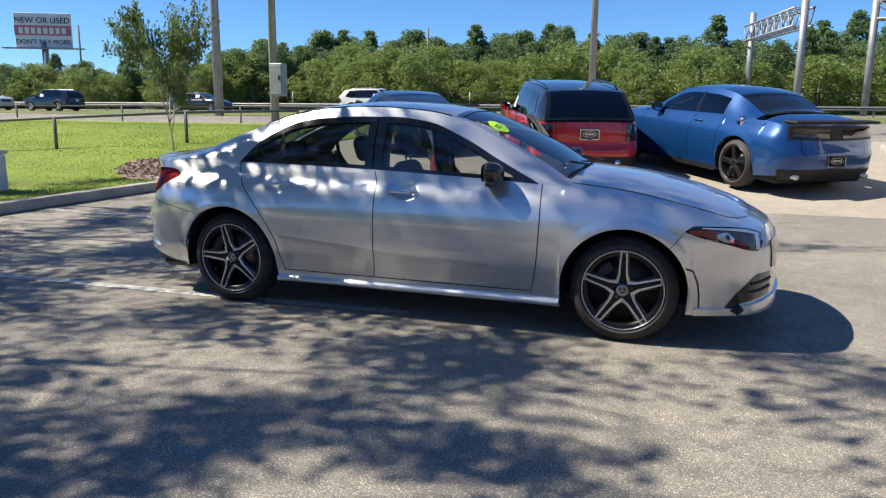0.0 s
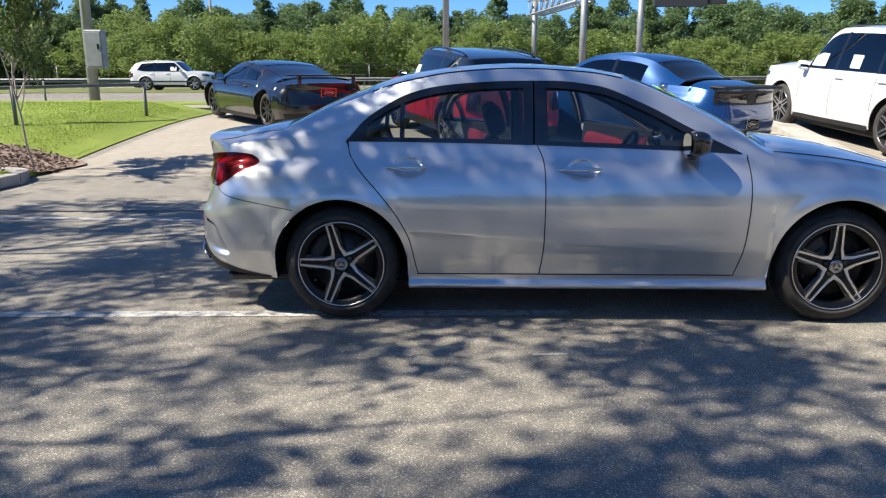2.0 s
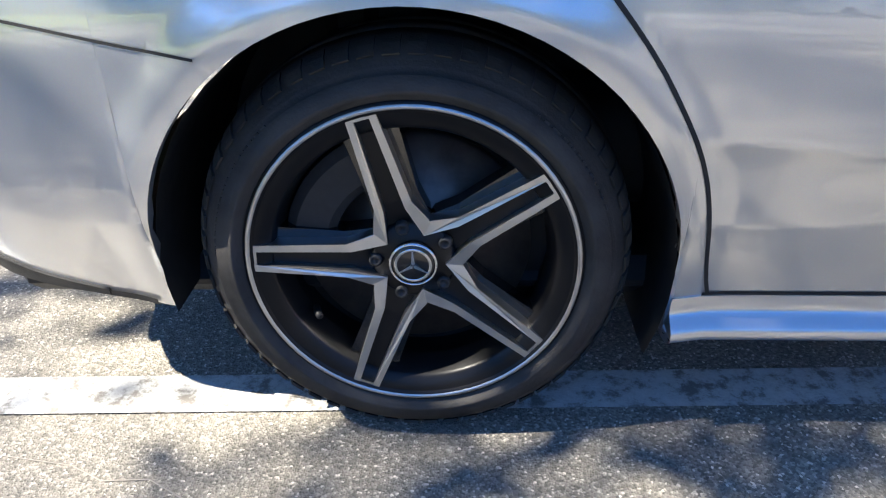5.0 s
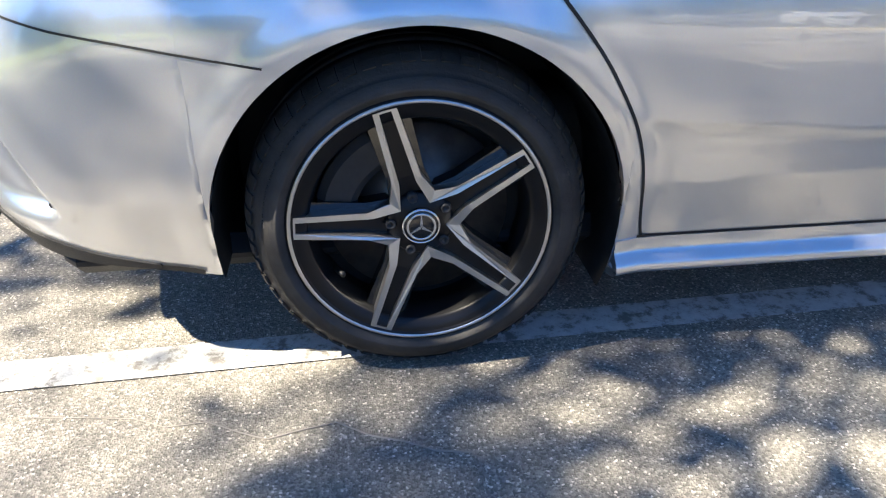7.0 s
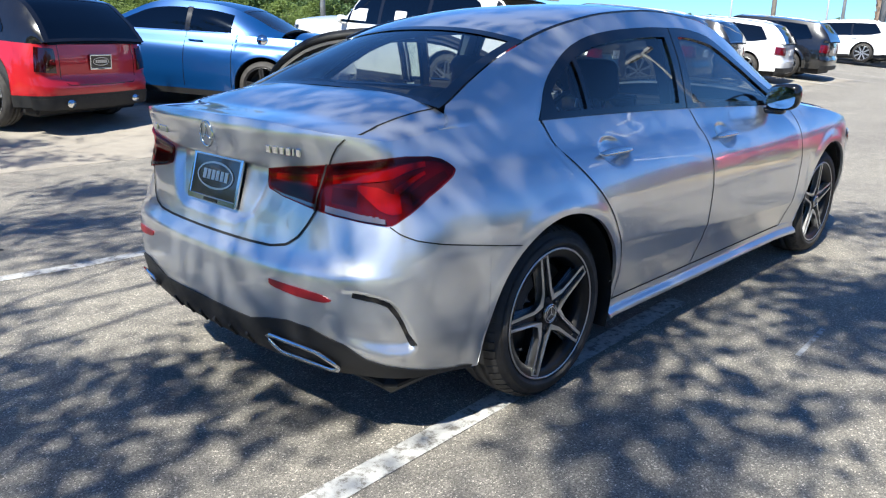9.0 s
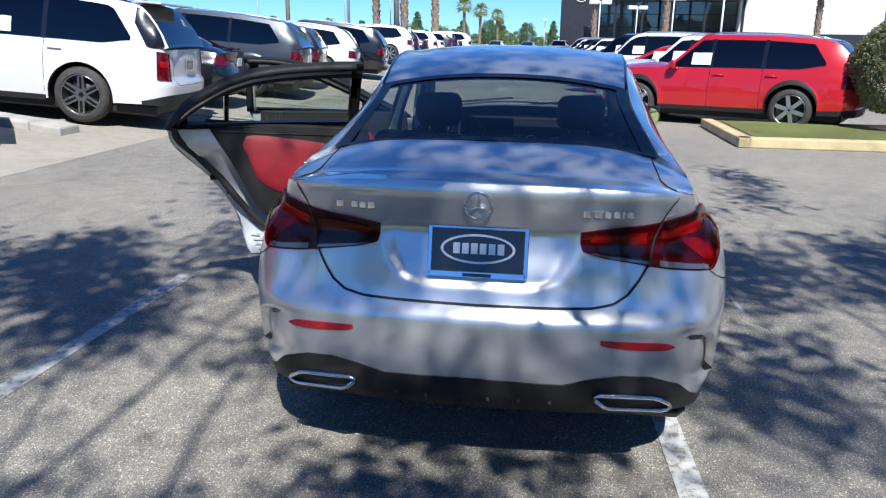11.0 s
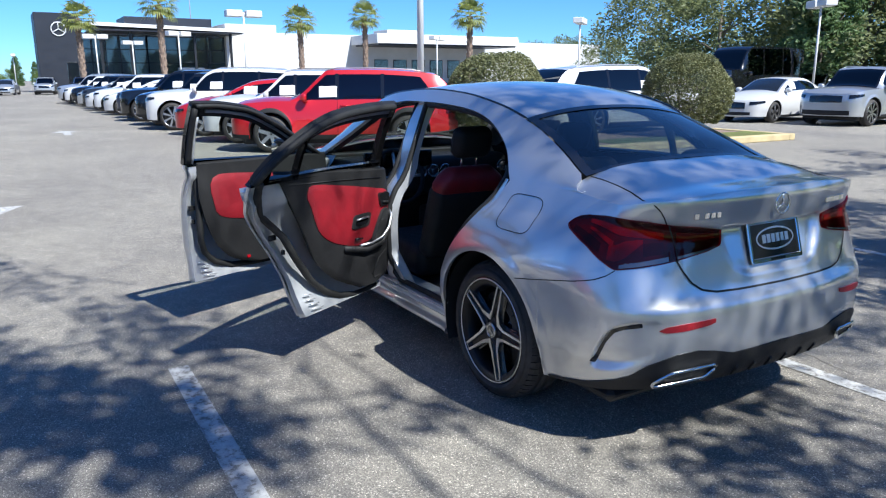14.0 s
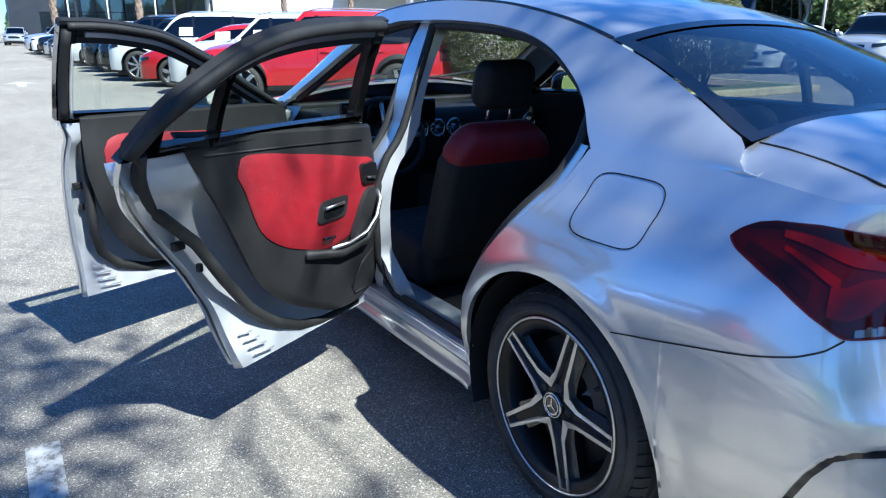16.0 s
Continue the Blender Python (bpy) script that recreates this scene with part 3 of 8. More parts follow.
def caps(B, parent, material, glass_mat):
    sp = B.sp
    w = np.linspace(-1, 1, 21)
    for name, (a, b), mat, n in (("windscreen", sp["screen"], sp.get("screen_glass", glass_mat), 14), ("roof", sp["roof"], sp.get("roof_mat", material), 26), ("rear_window", sp["backlight"], sp.get("rear_glass", glass_mat), 16)):
        xs = np.linspace(a, b, n)
        is_glass = name != "roof"
        lim = 0.94 if is_glass else 1.0
        ob = sheet(name, B.cap(xs[:, None], w[None, :] * lim, -0.004 if is_glass else 0.0), M[mat], parent, rim=0.0 if is_glass else 0.01, flip=True)
        if is_glass:
            for sg in (1, -1):
                e = sg * np.linspace(0.92 if name == "windscreen" else 0.90, 1.0 if name == "windscreen" else sp.get("rear_edge", 1.0), 3)
                sheet("pillar_trim", B.cap(xs[:, None], e[None, :], 0.0), M[sp.get("frame_mat", "gloss_black")] if name == "windscreen" else M["gloss_black"], parent, flip=sg > 0)
            band = np.linspace(xs[0], xs[0] + (xs[-1] - xs[0]) * 0.07, 4)
            sheet("glass_band", B.cap(band[:, None], w[None, :] * 0.94, 0.0), M["gloss_black"], parent, flip=True)
            band = np.linspace(xs[-1], xs[-1] + (xs[0] - xs[-1]) * 0.05, 4)
            sheet("glass_band", B.cap(band[:, None], w[None, :] * 0.94, 0.0), M["gloss_black"], parent, flip=False)


def house_strip(B, name, xs, z0, z1, material, parent, mirror, off=0.0, turn=None, rim=0.0, nv=5, label=""):
    v = np.linspace(0, 1, nv)
    Z = z0[:, None] + (z1 - z0)[:, None] * v
    P = B.house_z(np.repeat(xs[:, None], nv, 1), Z, off)
    return sheet(name, P, material, parent, label, rim=rim, mirror=mirror, turn=turn, flip=True)


def door_mirror(parent, x, y, z, mirror, col, turn=None, glass_mat=None, s=1.0):
    bm = bmesh.new()
    bmesh.ops.create_uvsphere(bm, u_segments=20, v_segments=12, radius=1.0)
    for v in bm.verts:
        c = v.co
        k = 1.0 if c.x > 0 else 0.42
        v.co = Vector((x + c.x * 0.085 * k * s, y + 0.085 * s + math.copysign(abs(c.y) ** 0.6, c.y) * 0.085 * s, z + 0.01 + math.copysign(abs(c.z) ** 0.65, c.z) * 0.068 * s + c.y * 0.012))
    box_bm((x - 0.03, y - 0.02, z - 0.075), (x + 0.03, y + 0.10, z - 0.045), 0.008, bm=bm)
    g = bmesh.new()
    bmesh.ops.create_circle(g, cap_ends=True, segments=20, radius=1.0)
    for v in g.verts:
        c = v.co.copy()
        v.co = Vector((x - 0.0375 * s, y + 0.085 * s + math.copysign(abs(c.x) ** 0.7, c.x) * 0.072 * s, z + 0.01 + math.copysign(abs(c.y) ** 0.7, c.y) * 0.055 * s))
    m = Matrix.Identity(4)
    if mirror:
        m = Matrix.Diagonal((1, -1, 1, 1))
    if turn is not None:
        m = turn @ m
    bmesh.ops.transform(bm, matrix=m, verts=bm.verts)
    bmesh.ops.transform(g, matrix=m, verts=g.verts)
    if mirror:
        bmesh.ops.reverse_faces(bm, faces=bm.faces)
    ob = part("door_mirror", bm, M[col], parent, smooth_shade=True)
    part("mirror_glass", g, M["mirror"], ob)
    return ob


def number_plate(parent, m, w=0.31, h=0.16, edge="chrome"):
    """A dark dealer plate in a frame with plain bars in place of its lettering. m: its pose, facing local -x."""
    def tf(bm):
        bmesh.ops.transform(bm, matrix=m, verts=bm.verts)
        return bm
    ob = part("number_plate", tf(box_bm((-0.004, -w / 2, -h / 2), (0.004, w / 2, h / 2), 0.002)), M["gloss_black"], parent, "dark plate with plain oval emblem")
    for lo, hi in (((-0.008, -w / 2, h / 2 - 0.012), (0.002, w / 2, h / 2 + 0.004)), ((-0.008, -w / 2, -h / 2 - 0.006), (0.002, w / 2, -h / 2 + 0.014)),
                   ((-0.008, -w / 2 - 0.004, -h / 2), (0.002, -w / 2 + 0.01, h / 2)), ((-0.008, w / 2 - 0.01, -h / 2), (0.002, w / 2 + 0.004, h / 2))):
        part("plate_frame", tf(box_bm(lo, hi, 0.002)), M[edge], ob)
    bm = bmesh.new()
    ring_o = [bm.verts.new((-0.0065, 0.118 * math.cos(t), 0.006 + 0.047 * math.sin(t))) for t in np.linspace(0, 2 * math.pi, 33)[:-1]]
    ring_i = [bm.verts.new((-0.0065, 0.110 * math.cos(t), 0.006 + 0.040 * math.sin(t))) for t in np.linspace(0, 2 * math.pi, 33)[:-1]]
    for k in range(32):
        bm.faces.new((ring_o[k], ring_i[k], ring_i[(k + 1) % 32], ring_o[(k + 1) % 32]))
    part("plate_oval", tf(bm), M["alloy"], ob)
    for k in range(6):
        part("plate_bar", tf(box_bm((-0.0065, -0.083 + k * 0.028, -0.010), (-0.0045, -0.083 + k * 0.028 + 0.021, 0.024))), M["alloy"], ob)
    part("frame_bar", tf(box_bm((-0.0092, -0.045, -h / 2 - 0.002), (-0.0078, 0.045, -h / 2 + 0.009))), M["gloss_black"], ob)
    return ob

# ---- the silver saloon ----
crease_z = curve([(-1.1, 0.535), (-0.96, 0.525), (-0.53, 0.491), (-0.09, 0.450), (0.13, 0.436), (0.485, 0.416), (0.95, 0.40)])
vent_top = curve([(0.58, 0.560), (0.63, 0.572), (0.706, 0.570), (0.767, 0.555), (0.812, 0.536), (0.853, 0.485), (0.888, 0.415), (0.905, 0.372)])
vent_low = curve([(0.58, 0.45), (0.66, 0.407), (0.743, 0.372), (0.804, 0.357), (0.874, 0.352), (0.905, 0.366)])


def saloon_shape(s, x, z):
    """Pressings of the saloon's skin, as depth inwards: door crease, haunch, boot recess, bumper scoop."""
    u = np.maximum(crease_z(x) - z, 0)
    d = 0.013 * (1 - np.exp(-u / 0.035)) * smooth(-1.10, -0.92, x) * (1 - smooth(0.74, 0.95, x))
    d = d - 0.010 * np.exp(-((x + 1.40) / 0.42) ** 2) * np.exp(-((z - 0.70) / 0.085) ** 2)
    d = d + 0.012 * smooth(0.84, 0.99, z) * smooth(-2.0, -1.7, x) * (1 - smooth(-1.1, -0.7, x))
    # the corner over the bumper stands back
    d = d + 0.016 * smooth(0.60, 0.80, z) * (1 - 0.6 * smooth(0.88, 0.98, z)) * smooth(0.54, 0.70, s) * (1 - smooth(0.86, 1.05, s))
    # hollow for the number plate, with a sharp brow
    hw = np.interp(z, (0.695, 0.73, 0.78, 0.83, 0.89), (0.20, 0.27, 0.305, 0.325, 0.33))
    d = d + (0.012 + 0.012 * smooth(0.70, 0.88, z)) * (1 - smooth(hw - 0.05, hw, s)) * smooth(0.690, 0.725, z) * (1 - smooth(0.881, 0.890, z))
    # scoop at the side of the bumper
    zt, zl = vent_top(s), vent_low(s)
    deep = 0.030 * smooth(0.60, 0.86, s) * smooth(zl, zl + 0.045, z) * (1 - smooth(zt - 0.010, zt, z))
    return d + np.where(s < 0.905, deep, 0.0)


HERO = dict(
    xf=1.3645, xr=-1.3645, wr=0.325, arch=0.374, liner=(-18, 203, -23, 193), flare=0.008, flare_band=(0.016, 0.080), shape=saloon_shape,
    plan=[(-2.272, 0, 1.03), (-2.255, 0.36, 1.025), (-2.19, 0.64, 1.005), (-2.05, 0.79, 0.985), (-1.78, 0.845, 1.005), (-1.36, 0.862, 1.0), (-0.6, 0.866, 0.99),
          (0.2, 0.866, 0.963), (0.84, 0.866, 0.932), (1.36, 0.860, 0.885), (1.72, 0.835, 0.815), (1.95, 0.765, 0.755), (2.10, 0.655, 0.722), (2.20, 0.46, 0.708), (2.25, 0.23, 0.702), (2.268, 0, 0.70)],
    side=[(0.15, 0.074), (0.25, 0.056), (0.36, 0.027), (0.403, 0.0150), (0.411, 0.0138), (0.46, 0.0075), (0.55, 0.002), (0.64, 0.0), (0.70, 0.0045), (0.75, 0.0130), (0.80, 0.0275), (0.84, 0.0475), (0.875, 0.072), (0.90, 0.094), (0.96, 0.125), (1.03, 0.165)],
    rear=[(0.15, 0.14), (0.25, 0.08), (0.36, 0.012), (0.46, 0.0), (0.56, 0.003), (0.588, 0.005), (0.606, 0.010), (0.625, 0.022), (0.655, 0.038), (0.70, 0.052), (0.76, 0.066), (0.82, 0.080), (0.875, 0.090), (0.892, 0.0885), (0.905, 0.085), (0.955, 0.071), (1.0, 0.062), (1.03, 0.072)],
    front=[(0.15, 0.05), (0.22, 0.0), (0.35, 0.0), (0.5, 0.006), (0.6, 0.02), (0.66, 0.045), (0.72, 0.085), (0.9, 0.2)],
    low=[(-2.3, 0.295), (-2.1, 0.285), (-1.9, 0.26), (-1.76, 0.24), (-1.0, 0.20), (1.0, 0.185), (1.75, 0.20), (2.3, 0.19)],
    rail_z=[(-1.80, 1.035), (-1.70, 1.062), (-1.55, 1.128), (-1.3, 1.228), (-1.0, 1.322), (-0.7, 1.372), (-0.4, 1.388), (0.0, 1.366), (0.25, 1.318), (0.55, 1.188), (0.85, 1.03), (1.02, 0.935), (1.1, 0.925)],
    rail_y=[(-1.80, 0.63), (-1.70, 0.60), (-1.25, 0.525), (-0.8, 0.548), (-0.3, 0.565), (0.25, 0.565), (0.6, 0.605), (0.9, 0.665), (1.1, 0.70)],
    crown=[(-1.80, 0.04), (-1.5, 0.055), (-1.2, 0.055), (-0.7, 0.042), (0.0, 0.042), (0.35, 0.055), (0.8, 0.085), (1.1, 0.09)],
    hood_crown=[(0.8, 0.10), (1.05, 0.095), (1.5, 0.09), (1.95, 0.075), (2.15, 0.04), (2.265, 0.0)], cowl=0.98,
    deck_crown=[(-2.272, 0.0), (-2.2, 0.025), (-2.05, 0.055), (-1.85, 0.078), (-1.72, 0.092), (-1.6, 0.098)], deck=-1.727, deck_flat=4.0, rear_edge=0.985,
    screen=(1.04, 0.22), roof=(0.22, -1.20), backlight=(-1.20, -1.72), frame_mat="silver", screen_glass="glass_screen", rear_glass="glass_rear",
)
hero = thing("saloon_car", "silver four-door saloon on asphalt, two doors standing open", "car")
B = Body(HERO)
SV = M["silver"]
# edges of the doors, as x over z, and the upper outline of the dark window frames, as z over x
door_rear = curve([(0.25, -0.925), (0.29, -0.938), (0.47, -0.976), (0.60, -1.040), (0.74, -1.147), (0.854, -1.252), (0.937, -1.312), (1.02, -1.327)])
door_rear_z = curve([(-1.327, 1.02), (-1.312, 0.937), (-1.252, 0.854), (-1.147, 0.74), (-1.040, 0.60), (-0.976, 0.47), (-0.938, 0.29), (-0.90, 0.22)])
door_split = curve([(0.25, -0.262), (0.275, -0.258), (0.436, -0.240), (0.75, -0.237), (0.887, -0.243), (0.98, -0.278), (1.02, -0.292)])
door_front = curve([(0.23, 0.80), (0.35, 0.828), (0.5, 0.848), (0.75, 0.858), (0.95, 0.85)])
frame_z = curve([(-1.345, 0.985), (-1.307, 1.034), (-1.24, 1.110), (-1.13, 1.186), (-1.0, 1.251), (-0.86, 1.290), (-0.66, 1.313), (-0.39, 1.324), (-0.2, 1.324), (0.045, 1.298), (0.31, 1.198), (0.547, 1.075), (0.83, 0.935)])
DOOR_LOW = 0.272
TURN_RL = pose(-0.2, 0.8, 0, 0, 0, -60) @ pose(0.2, -0.8, 0)
TURN_RL.translation += Vector((0.012, 0.022, 0.0))
TURN_FL = pose(0.8, 0.8, 0, 0, 0, -68.5) @ pose(-0.8, -0.8, 0)


def hero_side(mirror):
    side = "right" if mirror else "left"
    # quarter panel with the rear bumper's side
    xs = B.arch_columns(-2.0, -0.905, 0.010)
    s0 = float(B.s_at(-2.0))
    s = np.concatenate([np.linspace(0, 0.56, 50, endpoint=False), np.linspace(0.56, s0, 76, endpoint=False), B.s_at(xs)])
    x = B.plan(s)[0]
    top = np.where(x > -1.326, np.minimum(B.top(s), door_rear_z(x)), B.top(s))
    low = np.minimum(B.low(x), top - 0.002)
    side_sheet(B, "quarter_panel", s, low, top, SV, hero, mirror, nv=90)
    # front wing with the bumper's side
    xs = B.arch_columns(0.862, 1.9)
    s = np.concatenate([B.s_at(xs), np.linspace(float(B.s_at(1.9)), B.length, 26)[1:]])
    x = B.plan(s)[0]
    nv = 30
    v = np.linspace(0, 1, nv)
    Z = B.low(x)[:, None] + (B.top(s) - B.low(x))[:, None] * v
    X = x[:, None] + (door_front(Z) + 0.004 - 0.862) * (1 - smooth(0.862, 0.99, x))[:, None]
    S = np.where(x[:, None] < 0.99, B.s_at(X), s[:, None])
    sheet("front_wing", B.skin(S, Z), SV, hero, rim=0.015, mirror=mirror, flip=True)
    # sill skirt
    xs = np.linspace(-0.985, 0.985, 40)
    prof = curve([(0, 0.176), (0.15, 0.186), (0.3, 0.203), (0.42, 0.214), (0.66, 0.240), (1, 0.266)])
    outs = curve([(0, -0.020), (0.15, 0.018), (0.3, 0.036), (0.42, 0.034), (0.66, 0.007), (1, 0.003)])
    v = np.linspace(0, 1, 24)
    P = B.skin(B.s_at(xs)[:, None] + 0 * v, prof(v)[None, :] + 0 * xs[:, None])
    P[..., 1] += outs(v)[None, :]
    sheet("side_skirt", P, SV, hero, rim=0.03, mirror=mirror, flip=True)
    # roof side above the doors, rear pillar
    xs = np.concatenate([np.linspace(-1.82, -1.345, 16), np.linspace(-1.34, 0.83, 60), np.linspace(0.84, 1.08, 8)])
    b = B.belt(xs)[:, 2]
    rz = np.maximum(b + (B.rail_z(xs) - b) * smooth(-1.82, -1.70, xs), b + 0.001)
    z0 = np.where((xs > -1.344) & (xs < 0.83), np.minimum(np.maximum(frame_z(xs), b), rz - 0.001), b)
    house_strip(B, "roof_side", xs, z0, rz, SV, hero, mirror, rim=0.02, nv=8)
    if mirror:
        gap = M["seal"]
        for edge, z0, z1 in ((door_rear, 0.27, 0.992), (door_split, 0.27, 0.972), (door_front, 0.262, 0.925)):
            zz = np.linspace(z0, z1, 26)
            strip(B, "door_gap", [(float(B.s_at(edge(q))), q) for q in zz], 0.0062, 0.0012, gap, hero, mirror, n=60)
        strip(B, "sill_gap", [(float(B.s_at(q)), 0.269) for q in np.linspace(-0.94, 0.80, 30)], 0.007, 0.0012, gap, hero, mirror, n=60)
    arch_liner(B, hero, mirror)
    for xc, name in ((1.3645, "front"), (-1.3645, "rear")):
        wheel(hero, xc, -0.829 if mirror else 0.829, 0.324, -1 if mirror else 1, 0.225, dict(STYLE_HERO, turn=radians(90 if xc > 0 else 105) if mirror else radians(36)), 72)


def hero_door(mirror, front, turn, opened):
    """A door: skin, frame, glass, handle, and for an open one its inner side."""
    nu, nv = 34, 26
    v = np.linspace(0, 1, nv)
    u = np.linspace(0, 1, nu)
    edge0, edge1 = (door_split, door_front) if front else (door_rear, door_split)
    g0, g1 = 0.002, -0.002

    def sheet_at(off, in_l=0.0, in_r=0.0, in_b=0.0, in_t=0.0, n=(nu, nv)):
        uu, vv = np.linspace(0, 1, n[0])[:, None], np.linspace(0, 1, n[1])[None, :]
        tops = in_t if not isinstance(in_t, tuple) else in_t[0] * (1 - uu) + in_t[1] * uu
        Z = DOOR_LOW + in_b + vv * (0.965 - DOOR_LOW - in_b) + 0 * uu
        for _ in range(6):
            X = (edge0(Z) + g0 + in_l) * (1 - uu) + (edge1(Z) + g1 - in_r) * uu
            top = B.top(B.s_at(X)) - tops
            Z = DOOR_LOW + in_b + vv * (top - DOOR_LOW - in_b)
        return B.skin(B.s_at(X), Z, off)
    hx, hz = (-0.05, 0.852) if front else (-0.99, 0.866)
    D = sheet_at(0.0, n=(110, 110))
    # the hollow behind the handle
    e = np.hypot((D[..., 0] - hx - 0.012) / 0.092, (D[..., 2] - hz + 0.002) / 0.056)
    D[..., 1] -= 0.030 * np.sqrt(np.clip(1 - e, 0, 1)) * np.clip((1 - e) * 6, 0, 1)
    door = sheet("front_door" if front else "rear_door", D, SV, hero, rim=0.02, mirror=mirror, turn=turn, flip=True,
                 label="silver car door standing open" if opened else "silver car door, shut")
    # crease above the sill is given by the skin; handle with its recess and bright grip
    s = float(B.s_at(hx))
    base = B.skin(s, hz)
    n = np.array([0, 1, 0.28]) / np.linalg.norm([0, 1, 0.28])

    def shape(name, rx, rz, depth, out, mat, zc=0.0, xc=0.0, flat=1.0):
        bm = bmesh.new()
        bmesh.ops.create_uvsphere(bm, u_segments=24, v_segments=12, radius=1.0)
        for q in bm.verts:
            c = q.co
            p = np.array(base) + np.array((xc + c.x * rx, 0, 0)) + np.array((0, -n[2], n[1])) * (zc + c.z * rz) + n * (out + c.y * depth)
            q.co = Vector(p)
        m = Matrix.Diagonal((1, -1, 1, 1)) if mirror else Matrix.Identity(4)
        if turn is not None:
            m = turn @ m
        bmesh.ops.transform(bm, matrix=m, verts=bm.verts)
        if mirror:
            bmesh.ops.reverse_faces(bm, faces=bm.faces)
        return part(name, bm, mat, door, smooth_shade=True)
    shape("door_handle", 0.118, 0.015, 0.011, 0.014, SV)
    shape("handle_insert", 0.108, 0.006, 0.004, 0.0225, M["chrome"], zc=-0.004)
    # frame round the glass
    if front:
        xs = np.linspace(-0.292, 0.825, 50)
        gx = np.linspace(-0.235, 0.69, 40)
    else:
        xs = np.linspace(-1.335, -0.300, 50)
        gx = np.linspace(-1.245, -0.355, 40)
    b = B.belt(xs)[:, 2]
    fz = np.maximum(frame_z(xs), b + 0.001)
    gb, gt = B.belt(gx)[:, 2] + 0.022, np.maximum(frame_z(gx) - 0.038, B.belt(gx)[:, 2] + 0.024)
    blk = M["gloss_black"]
    fr = house_strip(B, "window_frame", xs, np.maximum(fz - 0.040, b), fz, blk, door, mirror, 0.002, turn, rim=0.03)
    house_strip(B, "window_sill_trim", xs, b, np.minimum(b + 0.024, fz), blk, door, mirror, 0.003, turn, rim=0.03, nv=3)
    if front:
        spans = ((-0.292, -0.232), (0.66, 0.825))
    else:
        spans = ((-0.355, -0.300), (-1.335, -1.22), (-1.035, -1.012))
    for a, c in spans:
        q = np.linspace(a, c, 8)
        bb = B.belt(q)[:, 2]
        house_strip(B, "window_post", q, bb + 0.001, np.maximum(frame_z(q), bb + 0.002), blk, door, mirror, 0.001, turn, rim=0.03, nv=10)
    pane = house_strip(B, "window_glass", gx, gb, gt, M["glass_hero"] if not opened else M["glass_clear"], door, mirror, -0.008, turn, nv=10)
    if front:
        y = float(B.belt(0.52)[1])
        door_mirror(door, 0.54, y + 0.005, 0.985, mirror, "gloss_black", turn)
    if not opened:
        card = sheet("door_card", sheet_at(-0.09, 0.03, 0.03, 0.02, 0.0), M["cloth"], door, mirror=mirror, turn=turn)
        return door
    # the inner side of an open door
    G = sheet_at(-0.06, 0.002, 0.002, 0.002, 0.02)
    G[..., 1] = np.maximum(G[..., 1], 0.714)
    shell = sheet("door_inner_shell", G, M["inner_metal"], door, rim=0.045, mirror=mirror, turn=turn)
    mi = Matrix.Diagonal((1, -1, 1, 1)) if mirror else Matrix.Identity(4)
    full = turn @ mi if turn is not None else mi
    if front:
        left = curve([(0.315, 0.22), (0.345, 0.09), (0.40, -0.035), (0.55, -0.15), (0.70, -0.195), (0.79, -0.21), (0.96, -0.205), (1.0, -0.20)])
        right = curve([(0.315, 0.62), (0.35, 0.74), (0.45, 0.785), (0.75, 0.80), (1.0, 0.79)])
        top = curve([(-0.21, 0.972), (0.8, 0.955)])
    else:
        left = curve([(0.325, -0.50), (0.35, -0.56), (0.446, -0.763), (0.55, -0.883), (0.674, -0.948), (0.787, -1.0), (0.948, -1.09), (1.03, -1.135)])
        right = curve([(0.325, -0.36), (0.35, -0.27), (0.42, -0.232), (0.6, -0.226), (0.85, -0.230), (1.0, -0.245)])
        top = curve([(-1.145, 1.026), (-0.76, 0.992), (-0.22, 0.950)])

    def inner(x, z, lift=0.0):
        """A point on the moulded inner trim of the shut door."""
        e = np.minimum(np.minimum(x - left(z), right(z) - x), 0.06) / 0.06
        return np.array((x, 0.708 - 0.016 * math.sin(math.pi / 2 * max(0.0, float(e))) - 0.014 * math.sin(math.pi * min(1, max(0, (z - 0.33) / 0.62))) - lift, z))
    rows = []
    for w in np.linspace(0, 1, 30):
        row = []
        for q in np.linspace(0, 1, 30):
            x = -0.6 if not front else 0.3
            for _ in range(5):
                z = 0.33 + w * (float(top(x)) - 0.33)
                x = float(left(z)) + q * float(right(z) - left(z))
            row.append(inner(x, z))
        rows.append(row)
    P = np.array(rows).transpose(1, 0, 2)
    card = sheet("door_card", P, M["cloth"], door, "black moulded inner door trim", rim=0.035, mirror=mirror, turn=turn)
    # roll of the trim between its top and the glass
    e = P[:, -1]
    b2 = B.belt(e[:, 0])
    roll = np.stack([e, e + (0, 0.012, 0.012), np.stack([e[:, 0], np.maximum(b2[:, 1] - 0.02, e[:, 1] + 0.02), e[:, 2] + 0.008], 1)], 1)
    sheet("trim_roll", roll, M["trim"], card, mirror=mirror, turn=turn)
    # thick seal all round the edge
    if front:
        loop = [(float(edge0(z)) + 0.045, 0.742, z) for z in np.linspace(0.97, 0.52, 8)] + [(-0.17, 0.75, 0.44), (-0.10, 0.755, 0.37), (0.02, 0.76, 0.325), (0.2, 0.762, 0.31), (0.7, 0.76, 0.305)]
    else:
        q = np.linspace(xs[-3], -1.318, 30)
        loop = [tuple(B.house_z(x, max(float(frame_z(x)) - 0.022, float(B.belt(x)[2])), -0.040)) for x in q]
